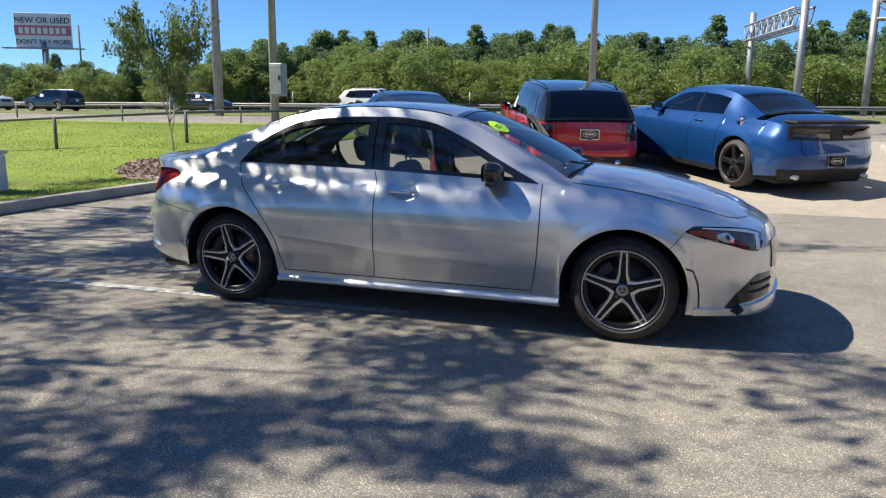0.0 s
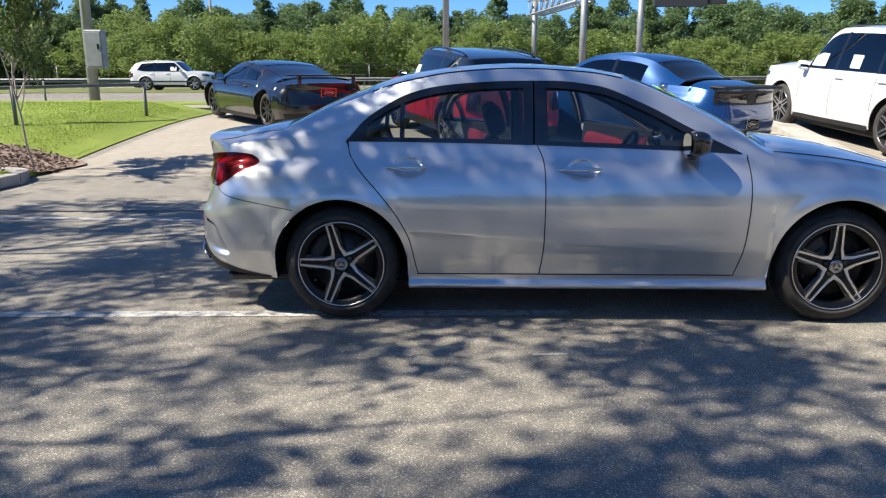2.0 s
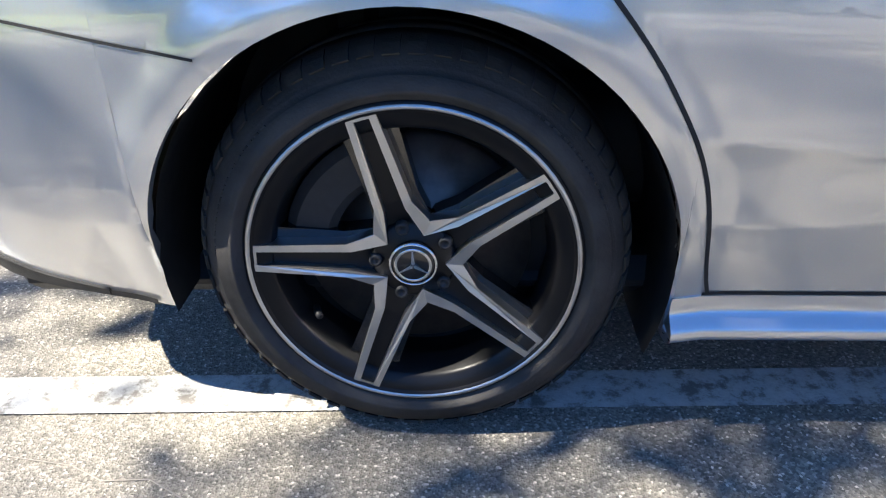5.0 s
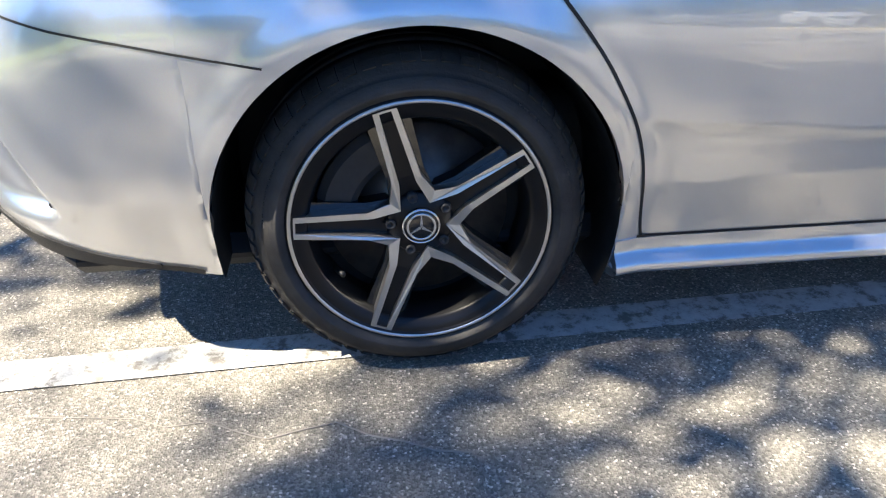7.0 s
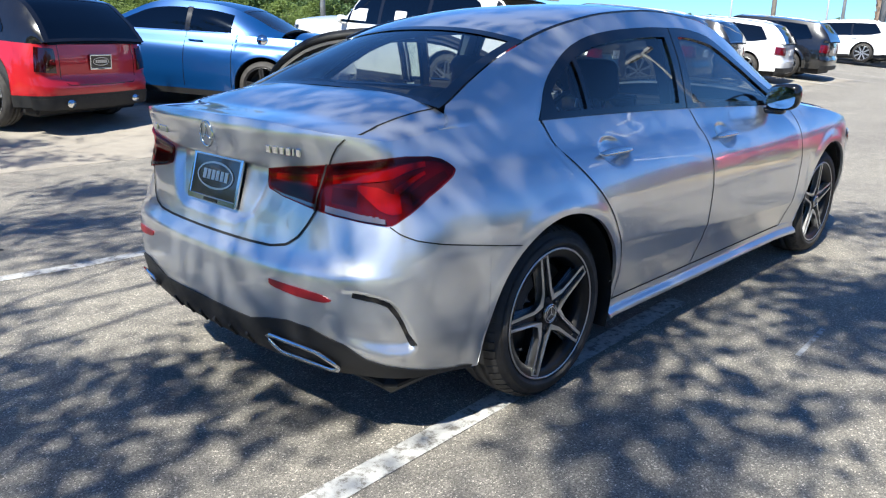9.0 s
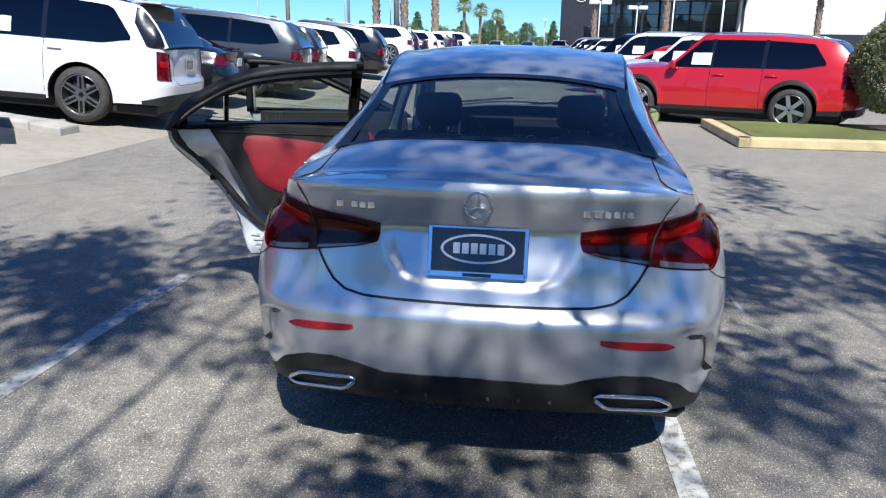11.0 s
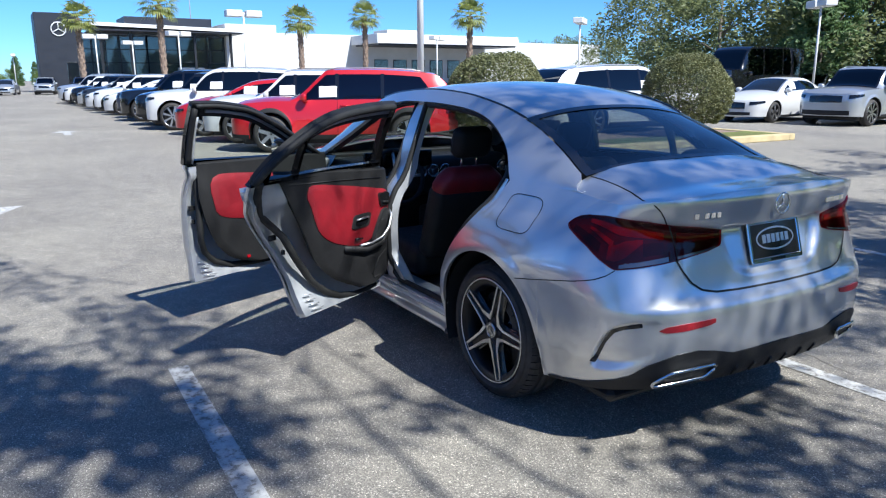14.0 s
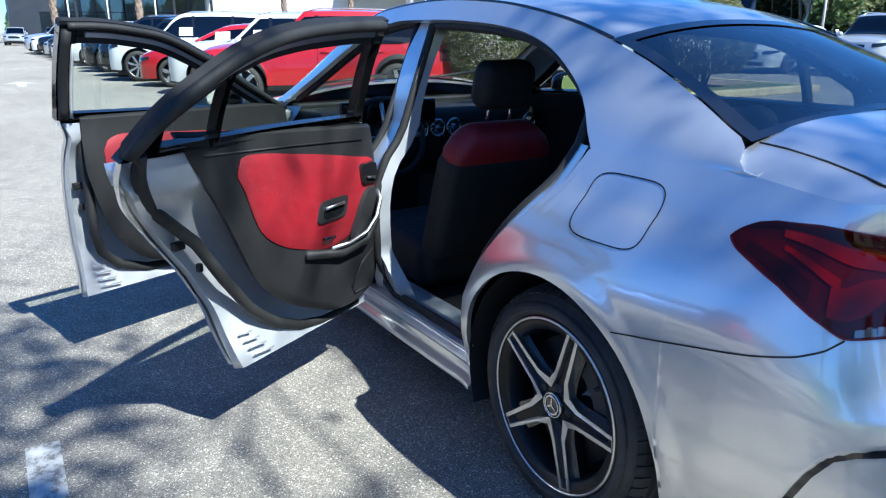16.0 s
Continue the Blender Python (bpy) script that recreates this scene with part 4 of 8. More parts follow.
        loop += [tuple(B.skin(B.s_at(float(door_rear(z)) + 0.034 + 0.16 * max(0.0, 0.97 - z)), z, -0.046)) for z in np.linspace(0.995, 0.83, 7)]
        loop += [(-1.068, 0.744, 0.716), (-0.977, 0.745, 0.584), (-0.876, 0.75, 0.457), (-0.81, 0.752, 0.402), (-0.751, 0.755, 0.361), (-0.64, 0.757, 0.310), (-0.52, 0.758, 0.288), (-0.40, 0.758, 0.284), (-0.30, 0.758, 0.290)]
    part("door_seal", tube_bm([full @ Vector(p) for p in loop], 0.019, 8), M["seal"], door, smooth_shade=True)
    if front:
        q = np.linspace(xs[1], xs[-3], 44)
        ring = B.house_z(q, np.maximum(frame_z(q) - 0.020, B.belt(q)[:, 2]), -0.040)
        part("door_seal", tube_bm([full @ Vector(p) for p in ring], 0.013, 8), M["seal"], door, smooth_shade=True)
    house_strip(B, "window_frame_inner", xs, np.maximum(fz - 0.078, b), fz - 0.003, M["trim"], door, mirror, -0.026, turn, rim=-0.026)
    qs = xs[4:-3]
    house_strip(B, "frame_inner_edge", qs, np.maximum(frame_z(qs) - 0.058, B.belt(qs)[:, 2]), np.maximum(frame_z(qs) - 0.042, B.belt(qs)[:, 2] + 0.002), SV, door, mirror, -0.038, turn, rim=-0.012)
    if front:
        zz2 = np.linspace(0.97, 1.29, 8)
        part("door_seal", tube_bm([full @ Vector(B.house_z(-0.272, z, -0.040)) for z in zz2], 0.017, 8), M["seal"], door, smooth_shade=True)
        part("frame_inner_edge", tube_bm([full @ Vector(B.house_z(-0.240, z, -0.034)) for z in zz2[:-1]], 0.007, 6), M["inner_metal"], door, smooth_shade=True)
    # red insert
    if front:
        zt = curve([(-0.14, 0.85), (-0.12, 0.885), (-0.06, 0.905), (0.17, 0.890), (0.5, 0.85), (0.55, 0.80)])
        zb = curve([(-0.14, 0.80), (-0.128, 0.71), (-0.08, 0.655), (0.05, 0.625), (0.2, 0.61), (0.48, 0.60), (0.52, 0.66), (0.55, 0.76)])
        a0, a1 = -0.14, 0.55
    else:
        zt = curve([(-0.945, 0.900), (-0.935, 0.930), (-0.905, 0.944), (-0.66, 0.914), (-0.36, 0.862), (-0.275, 0.845), (-0.25, 0.80)])
        zb = curve([(-0.945, 0.885), (-0.92, 0.83), (-0.89, 0.732), (-0.808, 0.656), (-0.70, 0.612), (-0.554, 0.580), (-0.47, 0.588), (-0.38, 0.623), (-0.29, 0.71), (-0.262, 0.75), (-0.25, 0.785)])
        a0, a1 = -0.945, -0.25
    R = np.array([[inner(a, float(zb(a) + (zt(a) - zb(a)) * w), 0.004 + 0.012 * math.sin(math.pi * w) ** 0.5 * min(1, (a - a0) / 0.05, (a1 - a) / 0.05)) for w in np.linspace(0, 1, 14)] for a in np.linspace(a0, a1, 34)])
    red = sheet("red_panel", R, M["red_leather"], card, "red leather door insert", rim=0.012, mirror=mirror, turn=turn)

    def blob(name, x, z, rx, rz, lift, mat, owner, lean=0.0, ex=0.6):
        ring, inn = [], []
        for k in range(24):
            t = 2 * math.pi * k / 24
            cx, cz = rx * math.copysign(abs(math.cos(t)) ** ex, math.cos(t)), rz * math.copysign(abs(math.sin(t)) ** ex, math.sin(t))
            for lst, s2, up in ((ring, 1.0, lift), (inn, 1.08, lift - 0.02)):
                lst.append(inner(x + s2 * (cx + lean * cz), z + s2 * cz, up))
        bm = bmesh.new()
        o = [bm.verts.new(full @ Vector(p)) for p in ring]
        i = [bm.verts.new(full @ Vector(p)) for p in inn]
        bm.faces.new(o)
        for w in range(24):
            bm.faces.new((o[w], o[(w + 1) % 24], i[(w + 1) % 24], i[w]))
        return part(name, bm, mat, owner)

    def rod(name, pts, r, mat, label=""):
        return part(name, tube_bm([full @ Vector(inner(x, z, up)) for x, z, up in pts], r, 8), mat, card, label, smooth_shade=True)
    if not front:
        blob("switch_plate", -0.322, 0.800, 0.046, 0.036, 0.026, M["gloss_black"], card, 0.0, 0.4)
        rod("switch_bar", [(-0.347, 0.788, 0.03), (-0.299, 0.781, 0.03)], 0.006, M["trim"])
        plate = blob("catch_plate", -0.540, 0.712, 0.078, 0.036, 0.021, M["trim"], card, 0.35, 0.35)
        blob("catch_recess", -0.540, 0.710, 0.058, 0.024, 0.0225, M["gloss_black"], plate, 0.35, 0.8)
        rod("inner_catch", [(-0.590, 0.724, 0.026), (-0.54, 0.728, 0.032), (-0.488, 0.726, 0.026)], 0.006, M["alloy"])
        blob("pull_pod", -0.365, 0.660, 0.042, 0.086, 0.030, M["trim"], card, 0.55, 0.7)
        rod("grab_handle", [(-0.290, 0.735, 0.026), (-0.292, 0.705, 0.044), (-0.33, 0.645, 0.050), (-0.385, 0.600, 0.044), (-0.47, 0.578, 0.030), (-0.56, 0.580, 0.018)], 0.008, M["alloy"], "silver and black grab handle")
        rod("armrest", [(-0.27, 0.70, 0.01), (-0.30, 0.62, 0.022), (-0.36, 0.565, 0.026), (-0.50, 0.548, 0.016), (-0.68, 0.585, 0.002)], 0.017, M["trim"])
        rod("lock_switch", [(-0.60, 0.622, 0.020), (-0.545, 0.618, 0.022)], 0.006, M["gloss_black"])
        rod("speaker_outline", [(-0.285, 0.51, 0.002), (-0.36, 0.47, 0.003), (-0.415, 0.39, 0.003), (-0.40, 0.365, 0.003), (-0.29, 0.365, 0.002)], 0.004, M["trim"])
        rod("trim_stitching", [(-1.06, 0.965, 0.003), (-0.7, 0.945, 0.003), (-0.32, 0.918, 0.003)], 0.003, M["trim"])
    else:
        blob("speaker_grille", 0.62, 0.43, 0.09, 0.08, 0.006, M["trim"], card)
        rod("grab_handle", [(0.30, 0.62, 0.03), (0.45, 0.63, 0.05), (0.56, 0.70, 0.05), (0.60, 0.78, 0.03)], 0.013, M["alloy"])
        blob("catch_plate", 0.44, 0.78, 0.07, 0.036, 0.026, M["gloss_black"], card)
        blob("door_lamp", 0.10, 0.375, 0.012, 0.009, 0.006, M["lens_bright"], card)
    # lock on the rear edge, ribs pressed into the lower corner
    for fz2, kk in ((0.62, 0.03), (0.5, 0.012)):
        zc = DOOR_LOW + fz2 * (0.98 - DOOR_LOW)
        xc = float((edge0)(zc)) + 0.035
        p = B.skin(B.s_at(xc), zc, -0.078)
        bm = box_bm((p[0] - kk, p[1] - 0.012, p[2] - 0.013), (p[0] + kk * 0.4, p[1] + 0.006, p[2] + 0.013), 0.003)
        bmesh.ops.transform(bm, matrix=full, verts=bm.verts)
        part("door_lock", bm, M["trim"], door)
    for w in range(4):
        zc = DOOR_LOW + 0.035 + w * 0.026
        xc = float(edge0(zc)) + 0.035 + 0.022 * (3 - w) * 0.3
        a = B.skin(B.s_at(xc), zc, -0.079)
        c = B.skin(B.s_at(xc + 0.085 - 0.012 * w), zc - 0.006, -0.079)
        part("pressed_rib", tube_bm([full @ Vector(a), full @ Vector(c)], 0.0035, 6), M["inner_metal"], door, smooth_shade=True)
    return door


both(hero_side)
hero_door(True, False, None, False)
hero_door(True, True, None, False)
hero_door(False, False, TURN_RL, True)
hero_door(False, True, TURN_FL, True)
lids(B, hero, "silver")
caps(B, hero, "silver", "glass_hero")

# floor pan, bulkheads, sills inside, pillar between the doors, cowl
part("floor_pan", box_bm((-2.05, -0.72, 0.20), (2.05, 0.72, 0.27), 0.03), M["trim"], hero)
part("firewall", box_bm((0.92, -0.66, 0.26), (1.0, 0.66, 0.90), 0.02), M["trim"], hero)
part("rear_bulkhead", box_bm((-1.50, -0.62, 0.26), (-1.42, 0.62, 0.98), 0.02), M["cloth"], hero)
part("parcel_shelf", box_bm((-1.75, -0.58, 0.985), (-1.28, 0.58, 1.005), 0.008), M["cloth"], hero)
part("cowl", box_bm((0.93, -0.66, 0.885), (1.10, 0.66, 0.925), 0.01), M["trim"], hero)
for sg in (1, -1):
    part("inner_sill", box_bm((-0.94, sg * 0.60, 0.20), (0.9, sg * 0.80, 0.30), 0.02, seg=2), M["inner_metal"], hero)
    part("sill_plate", box_bm((-0.92, sg * 0.70, 0.301), (0.78, sg * 0.79, 0.306), 0.001), M["inner_metal"], hero)
    P = []
    for z in np.linspace(0.29, 1.34, 18):
        row = []
        for x in np.linspace(-0.345, -0.215, 8):
            xx = x + 0.02 * (1 - z) - (0.10 * (1 - smooth(0.28, 0.50, z)) if x < -0.30 else 0.0)
            t = B.top(B.s_at(xx))
            p = B.skin(B.s_at(xx), z, -0.055) if z < t else B.house_z(xx, z, -0.045)
            row.append(np.array(p) * (1, sg, 1))
        P.append(row)
    sheet("centre_pillar", P, M["inner_metal"] if sg > 0 else M["cloth"], hero, rim=0.05 if sg > 0 else -0.05)
# seals round the two open apertures, and the rear jamb
flange_x = curve([(0.28, -0.905), (0.47, -0.955), (0.60, -1.020), (0.75, -1.120), (0.85, -1.195), (0.90, -1.226), (0.95, -1.243), (1.0, -1.256), (1.03, -1.262)])
zz = np.linspace(0.28, 1.005, 40)
P = np.stack([np.stack([B.skin(B.s_at(door_rear(z) * (1 - f) + flange_x(z) * f), z, -0.003 - 0.034 * f ** 1.5) for f in (0, 0.25, 0.5, 0.75, 1.0)]) for z in zz])
sheet("aperture_flange", P, SV, hero)
xs = np.linspace(-1.32, -0.34, 40)
P = np.stack([np.stack([B.house_z(x, max(float(frame_z(x)) - 0.002 - 0.012 * f, float(B.belt(x)[2])), -0.004 - 0.03 * f) for f in (0, 0.5, 1.0)]) for x in xs])
sheet("aperture_flange", P, SV, hero)
loop = [B.skin(B.s_at(flange_x(z)), z, -0.042) for z in np.linspace(0.33, 1.0, 18)]
loop += [B.house_z(x, frame_z(x) - 0.020, -0.042) for x in np.linspace(-1.245, -0.34, 24)]
loop += [B.skin(B.s_at(-0.335 + 0.02 * (1 - z)), z, -0.05) for z in np.linspace(0.95, 0.36, 12)]
loop += [B.skin(B.s_at(x), 0.315, -0.06) for x in np.linspace(-0.36, -0.86, 8)]
part("aperture_seal", tube_bm([Vector(p) for p in loop] + [Vector(loop[0])], 0.016, 8), M["seal"], hero, smooth_shade=True)
loop = [B.house_z(x, frame_z(x) - 0.012, -0.05) for x in np.linspace(0.74, -0.22, 24)]
loop += [B.skin(B.s_at(-0.205 + 0.02 * (1 - z)), z, -0.05) for z in np.linspace(0.95, 0.36, 12)]
loop += [B.skin(B.s_at(x), 0.315, -0.06) for x in np.linspace(-0.16, 0.76, 12)]
part("aperture_seal", tube_bm([Vector(p) for p in loop], 0.016, 8), M["seal"], hero, smooth_shade=True)
zz = np.linspace(0.28, 0.985, 22)
P = np.stack([np.stack([B.skin(B.s_at(door_rear(z) - 0.004 + 0.06 * f), z, -0.012 - 0.07 * f) for f in (0, 0.4, 1.0)]) for z in zz])
sheet("door_jamb", P, M["inner_metal"], hero)
P = np.stack([np.stack([B.skin(B.s_at(door_rear(z) + 0.056 + 0.02 * f), z, -0.082 - 0.25 * f) for f in (0, 0.5, 1.0)]) for z in zz])
sheet("jamb_trim", P, M["cloth"], hero)
zz = np.linspace(0.28, 0.93, 16)
P = np.stack([np.stack([B.skin(B.s_at(door_front(z) - 0.05 * f), z, -0.012 - 0.09 * f) for f in (0, 0.4, 1.0)]) for z in zz])
sheet("hinge_jamb", P, M["inner_metal"], hero)

# lamps, seams and fittings at the tail
for mirror in (True, False):
    sI, sS, sT = 0.325, 0.562, 1.088
    ct = lambda a: np.interp(a, (0.325, 0.40, 0.50, 0.585, 0.68, 0.80, 0.915, 1.01, 1.045, 1.068, 1.082, 1.088), (0.884, 0.895, 0.906, 0.917, 0.928, 0.938, 0.941, 0.936, 0.928, 0.916, 0.905, 0.896))
    cb = lambda a: np.interp(a, (0.325, 0.333, 0.40, 0.51, 0.62, 0.72, 0.80, 0.818, 0.83, 0.89, 0.96, 1.03, 1.065, 1.08, 1.088), (0.850, 0.826, 0.808, 0.791, 0.774, 0.763, 0.756, 0.756, 0.760, 0.789, 0.831, 0.863, 0.877, 0.886, 0.894))

    def band(name, a0, a1, v0, v1, off, mat, owner, label="", n=14, nv=4, rim=0.004):
        """A piece of the lamp between two stations, v being the share of its height."""
        a = np.linspace(a0, a1, n)
        q = np.linspace(0, 1, n)
        lo = cb(a) + (ct(a) - cb(a)) * np.interp(q, np.linspace(0, 1, len(v0)), v0)
        hi = cb(a) + (ct(a) - cb(a)) * np.interp(q, np.linspace(0, 1, len(v1)), v1)
        Z = lo[:, None] + (hi - lo)[:, None] * np.linspace(0, 1, nv)
        return sheet(name, B.skin(np.repeat(a[:, None], nv, 1), Z, off), mat, owner, label, rim=rim, mirror=mirror, flip=True)
    lamp = band("tail_lamp", sI, sT, (0, 0), (1, 1), 0.002, M["lamp_housing"], hero, "dark red wraparound tail lamp", 120, 16, 0.02)
    band("lamp_lens", sI, sT, (0, 0), (1, 1), 0.011, M["lens_over"], lamp, n=120, nv=16, rim=0.012).visible_shadow = False
    for a0, a1, v0, v1, mat in ((0.36, 0.540, (0.50, 0.52), (0.76, 0.80), "lens_bright"), (0.60, 0.985, (0.60, 0.72), (0.78, 0.86), "lens_bright"),
                                (0.70, 0.86, (0.52, 0.22, 0.10), (0.60, 0.56, 0.40), "lens_bright"), (0.84, 0.975, (0.40, 0.52), (0.52, 0.60), "lens_bright"),
                                (0.335, 0.545, (0.14, 0.16), (0.44, 0.46), "lens_dark"), (0.60, 0.70, (0.24, 0.22), (0.54, 0.50), "lens_dark"),
                                (0.60, 1.06, (0.90, 0.86), (0.97, 0.96), "lens_dark"), (0.90, 1.05, (0.10, 0.14), (0.34, 0.40), "lens_dark"),
                                (0.36, 0.545, (0.04, 0.05), (0.11, 0.13), "lens_clear"), (0.585, 0.80, (0.04, 0.03), (0.17, 0.10), "lens_clear")):
        band("lamp_bar" if mat == "lens_bright" else "lamp_dark_band" if mat == "lens_dark" else "lamp_clear_strip", a0, a1, v0, v1, 0.012 if mat == "lens_clear" else 0.0045 if mat == "lens_dark" else 0.006, M[{"lens_bright": "lamp_red", "lens_dark": "trim"}.get(mat, mat)], lamp)
    for k in range(9):
        a = 0.60 + 0.021 * k
        band("lamp_led", a, a + 0.011, (0.06, 0.06), (0.13, 0.13), 0.0138, M["lens_clear"], lamp, n=3, nv=2, rim=0.0)
    seam = M["seal"]
    strip(B, "lamp_split", [(0.545, 0.783), (0.552, 0.83), (0.566, 0.875), (0.588, 0.922)], 0.006, 0.0142, seam, hero, mirror)
    strip(B, "lid_seam", [(0.588, 0.915), (0.606, 0.945), (0.628, 0.972), (0.655, 0.992)], 0.006, 0.002, seam, hero, mirror)
    strip(B, "lid_seam", [(0.545, 0.785), (0.513, 0.737), (0.48, 0.697), (0.435, 0.668), (0.369, 0.655), (0.259, 0.652), (0.0, 0.650)], 0.008, 0.002, seam, hero, mirror, n=50)
    dk = curve(HERO["deck_crown"])
    sgm = -1 if mirror else 1
    part("lid_edge_seam", tube_bm([Vector(B.skin(0.655, 0.992)) * 1.0 if sgm > 0 else Vector(B.skin(0.655, 0.992) * (1, -1, 1))] + [Vector(B.lid(x, w * sgm, dk, 0.0005, HERO["deck_flat"])) for x, w in ((-2.13, 0.93), (-2.08, 0.875), (-2.0, 0.845), (-1.9, 0.832), (-1.8, 0.83), (-1.735, 0.83))], 0.0028, 6), seam, hero, smooth_shade=True)
    strip(B, "bumper_seam", [(0.815, 0.752), (0.85, 0.731), (0.90, 0.712), (0.98, 0.694), (1.08, 0.676), (1.22, 0.650), (1.297, 0.638)], 0.0040, 0.0015, seam, hero, mirror, n=40)
    patch(B, "rear_reflector", 0.394, 0.636, [(0, 0.548), (0.08, 0.541), (0.88, 0.527), (1, 0.534)], [(0, 0.562), (0.85, 0.550), (1, 0.537)], 0.004, M["lamp_red"], hero, mirror, nu=24, nv=3)
    # the dark slot inside the scoop, along its outer edge
    strip(B, "bumper_vent", [(0.700, 0.556), (0.765, 0.541), (0.806, 0.522), (0.843, 0.475), (0.877, 0.412), (0.892, 0.385)], 0.016, 0.003, M["gloss_black"], hero, mirror, n=40)
    strip(B, "bumper_lower_lip", [(float(B.s_at(-1.975)), 0.268), (float(B.s_at(-1.9)), 0.262), (float(B.s_at(-1.77)), 0.246)], 0.012, 0.004, M["trim"], hero, mirror, n=12)
    # black diffuser with the bright exhaust trim
    a = np.linspace(0, 1.06, 90)
    hi = np.interp(a, (0, 0.287, 0.378, 0.468, 0.56, 0.673, 0.735, 0.796, 0.948, 1.06), (0.412, 0.408, 0.430, 0.445, 0.438, 0.400, 0.352, 0.325, 0.285, 0.262))
    lo = np.interp(a, (0, 0.7, 0.95, 1.06), (0.292, 0.287, 0.262, 0.252))
    Z = lo[:, None] + (hi - lo)[:, None] * np.linspace(0, 1, 10)
    sheet("rear_diffuser", B.skin(np.repeat(a[:, None], 10, 1), Z, 0.005), M["trim"], hero, rim=0.02, mirror=mirror, flip=True)
    ring = [(0.650, 0.322), (0.632, 0.340), (0.590, 0.364), (0.570, 0.370), (0.400, 0.382), (0.384, 0.376), (0.392, 0.362), (0.420, 0.336), (0.440, 0.328), (0.618, 0.308), (0.642, 0.310), (0.650, 0.322)]
    flip_y = Vector((1, -1, 1)) if mirror else Vector((1, 1, 1))
    ex = part("exhaust_trim", tube_bm([Vector(B.skin(q, z, 0.020)) * flip_y for q, z in ring], 0.0075, 8), M["chrome"], hero, "chrome exhaust surround", smooth_shade=True)
    bm = bmesh.new()
    bm.faces.new([bm.verts.new(Vector(B.skin(q, z, 0.010)) * flip_y) for q, z in ring[:-1]])
    part("exhaust_opening", bm, M["seal"], ex)
    for q in (0.05, 0.15, 0.25):
        P = [B.skin(q, z, o) for z, o in ((0.30, 0.005), (0.345, 0.005), (0.335, 0.014), (0.298, 0.014))]
        bm = bmesh.new()
        vs = [bm.verts.new((p[0], (p[1] + w) * flip_y.y, p[2])) for w in (-0.005, 0.005) for p in P]
        for f in ((0, 1, 2, 3), (7, 6, 5, 4), (0, 4, 5, 1), (1, 5, 6, 2), (2, 6, 7, 3), (3, 7, 4, 0)):
            bm.faces.new([vs[i] for i in f])
        part("diffuser_fin", bm, M["trim"], hero)
    # headlamp and front openings
    lampf = patch(B, "headlamp", 4.605, 5.163, [(0, 0.700), (0.16, 0.669), (0.42, 0.634), (0.80, 0.586), (0.86, 0.590), (1, 0.665)], [(0, 0.704), (0.10, 0.735), (0.42, 0.733), (0.95, 0.690), (1, 0.683)], 0.006, M["gloss_black"], hero, mirror, "dark headlamp with a clear lens", nu=40, nv=8)
    lens = patch(B, "headlamp_lens", 4.80, 5.075, [(0, 0.656), (1, 0.600)], [(0, 0.716), (1, 0.684)], 0.008, M["lens_bowl"], lampf, mirror, nu=14, nv=4)
    patch(B, "headlamp_unit", 4.785, 4.885, [(0, 0.668), (0.5, 0.644), (1, 0.640)], [(0, 0.690), (0.5, 0.702), (1, 0.668)], 0.011, M["lens_head"], lens, mirror, nu=8, nv=5)
    patch(B, "headlamp_eye", 4.835, 4.855, [(0, 0.664), (1, 0.660)], [(0, 0.690), (1, 0.684)], 0.013, M["gloss_black"], lens, mirror, nu=5, nv=3)
    patch(B, "headlamp_marker", 4.635, 4.800, [(0, 0.690), (1, 0.658)], [(0, 0.706), (0.4, 0.716), (1, 0.706)], 0.009, M["lens_amber"], lampf, mirror, nu=12, nv=4)
    patch(B, "headlamp_brow", 4.70, 5.105, [(0, 0.722), (0.5, 0.708), (1, 0.672)], [(0, 0.728), (0.5, 0.722), (1, 0.686)], 0.010, M["lens_white"], lampf, mirror, nu=18, nv=2)
    patch(B, "daylight_bar", 5.045, 5.085, [(0, 0.598), (1, 0.594)], [(0, 0.680), (1, 0.678)], 0.011, M["lens_white"], lampf, mirror, nu=5, nv=4)
    # seam of the bonnet, fins in the intake
    sgn = -1 if mirror else 1
    seam_pts = [B.lid(x, 0.90 * sgn, curve(HERO["hood_crown"]), 0.001) for x in np.linspace(1.02, 1.93, 14)] + [B.lid(x, w * sgn, curve(HERO["hood_crown"]), 0.001) for x, w in ((2.0, 0.86), (2.06, 0.74), (2.10, 0.5), (2.12, 0.0))]
    part("bonnet_seam", tube_bm([Vector(p) for p in seam_pts], 0.003, 6), M["gloss_black"], hero, smooth_shade=True)
    strip(B, "wing_vent", [(4.622, 0.487), (4.664, 0.476), (4.698, 0.40), (4.716, 0.32), (4.724, 0.246)], 0.011, 0.0025, M["gloss_black"], hero, mirror, n=30)
    strip(B, "vent_blade", [(4.650, 0.462), (4.680, 0.38), (4.696, 0.30), (4.700, 0.25)], 0.030, 0.005, SV, hero, mirror, n=20)
    intake = patch(B, "bumper_intake", 4.884, 5.26, [(0, 0.246), (0.4, 0.283), (1, 0.305)], [(0, 0.252), (0.2, 0.355), (0.57, 0.447), (1, 0.442)], 0.004, M["gloss_black"], hero, mirror, nu=24, nv=8)
    for za in (0.335, 0.385):
        patch(B, "intake_fin", 5.03, 5.25, [(0, za), (1, za + 0.012)], [(0, za + 0.010), (1, za + 0.024)], 0.012, M["trim"], intake, mirror, nu=8, nv=2)
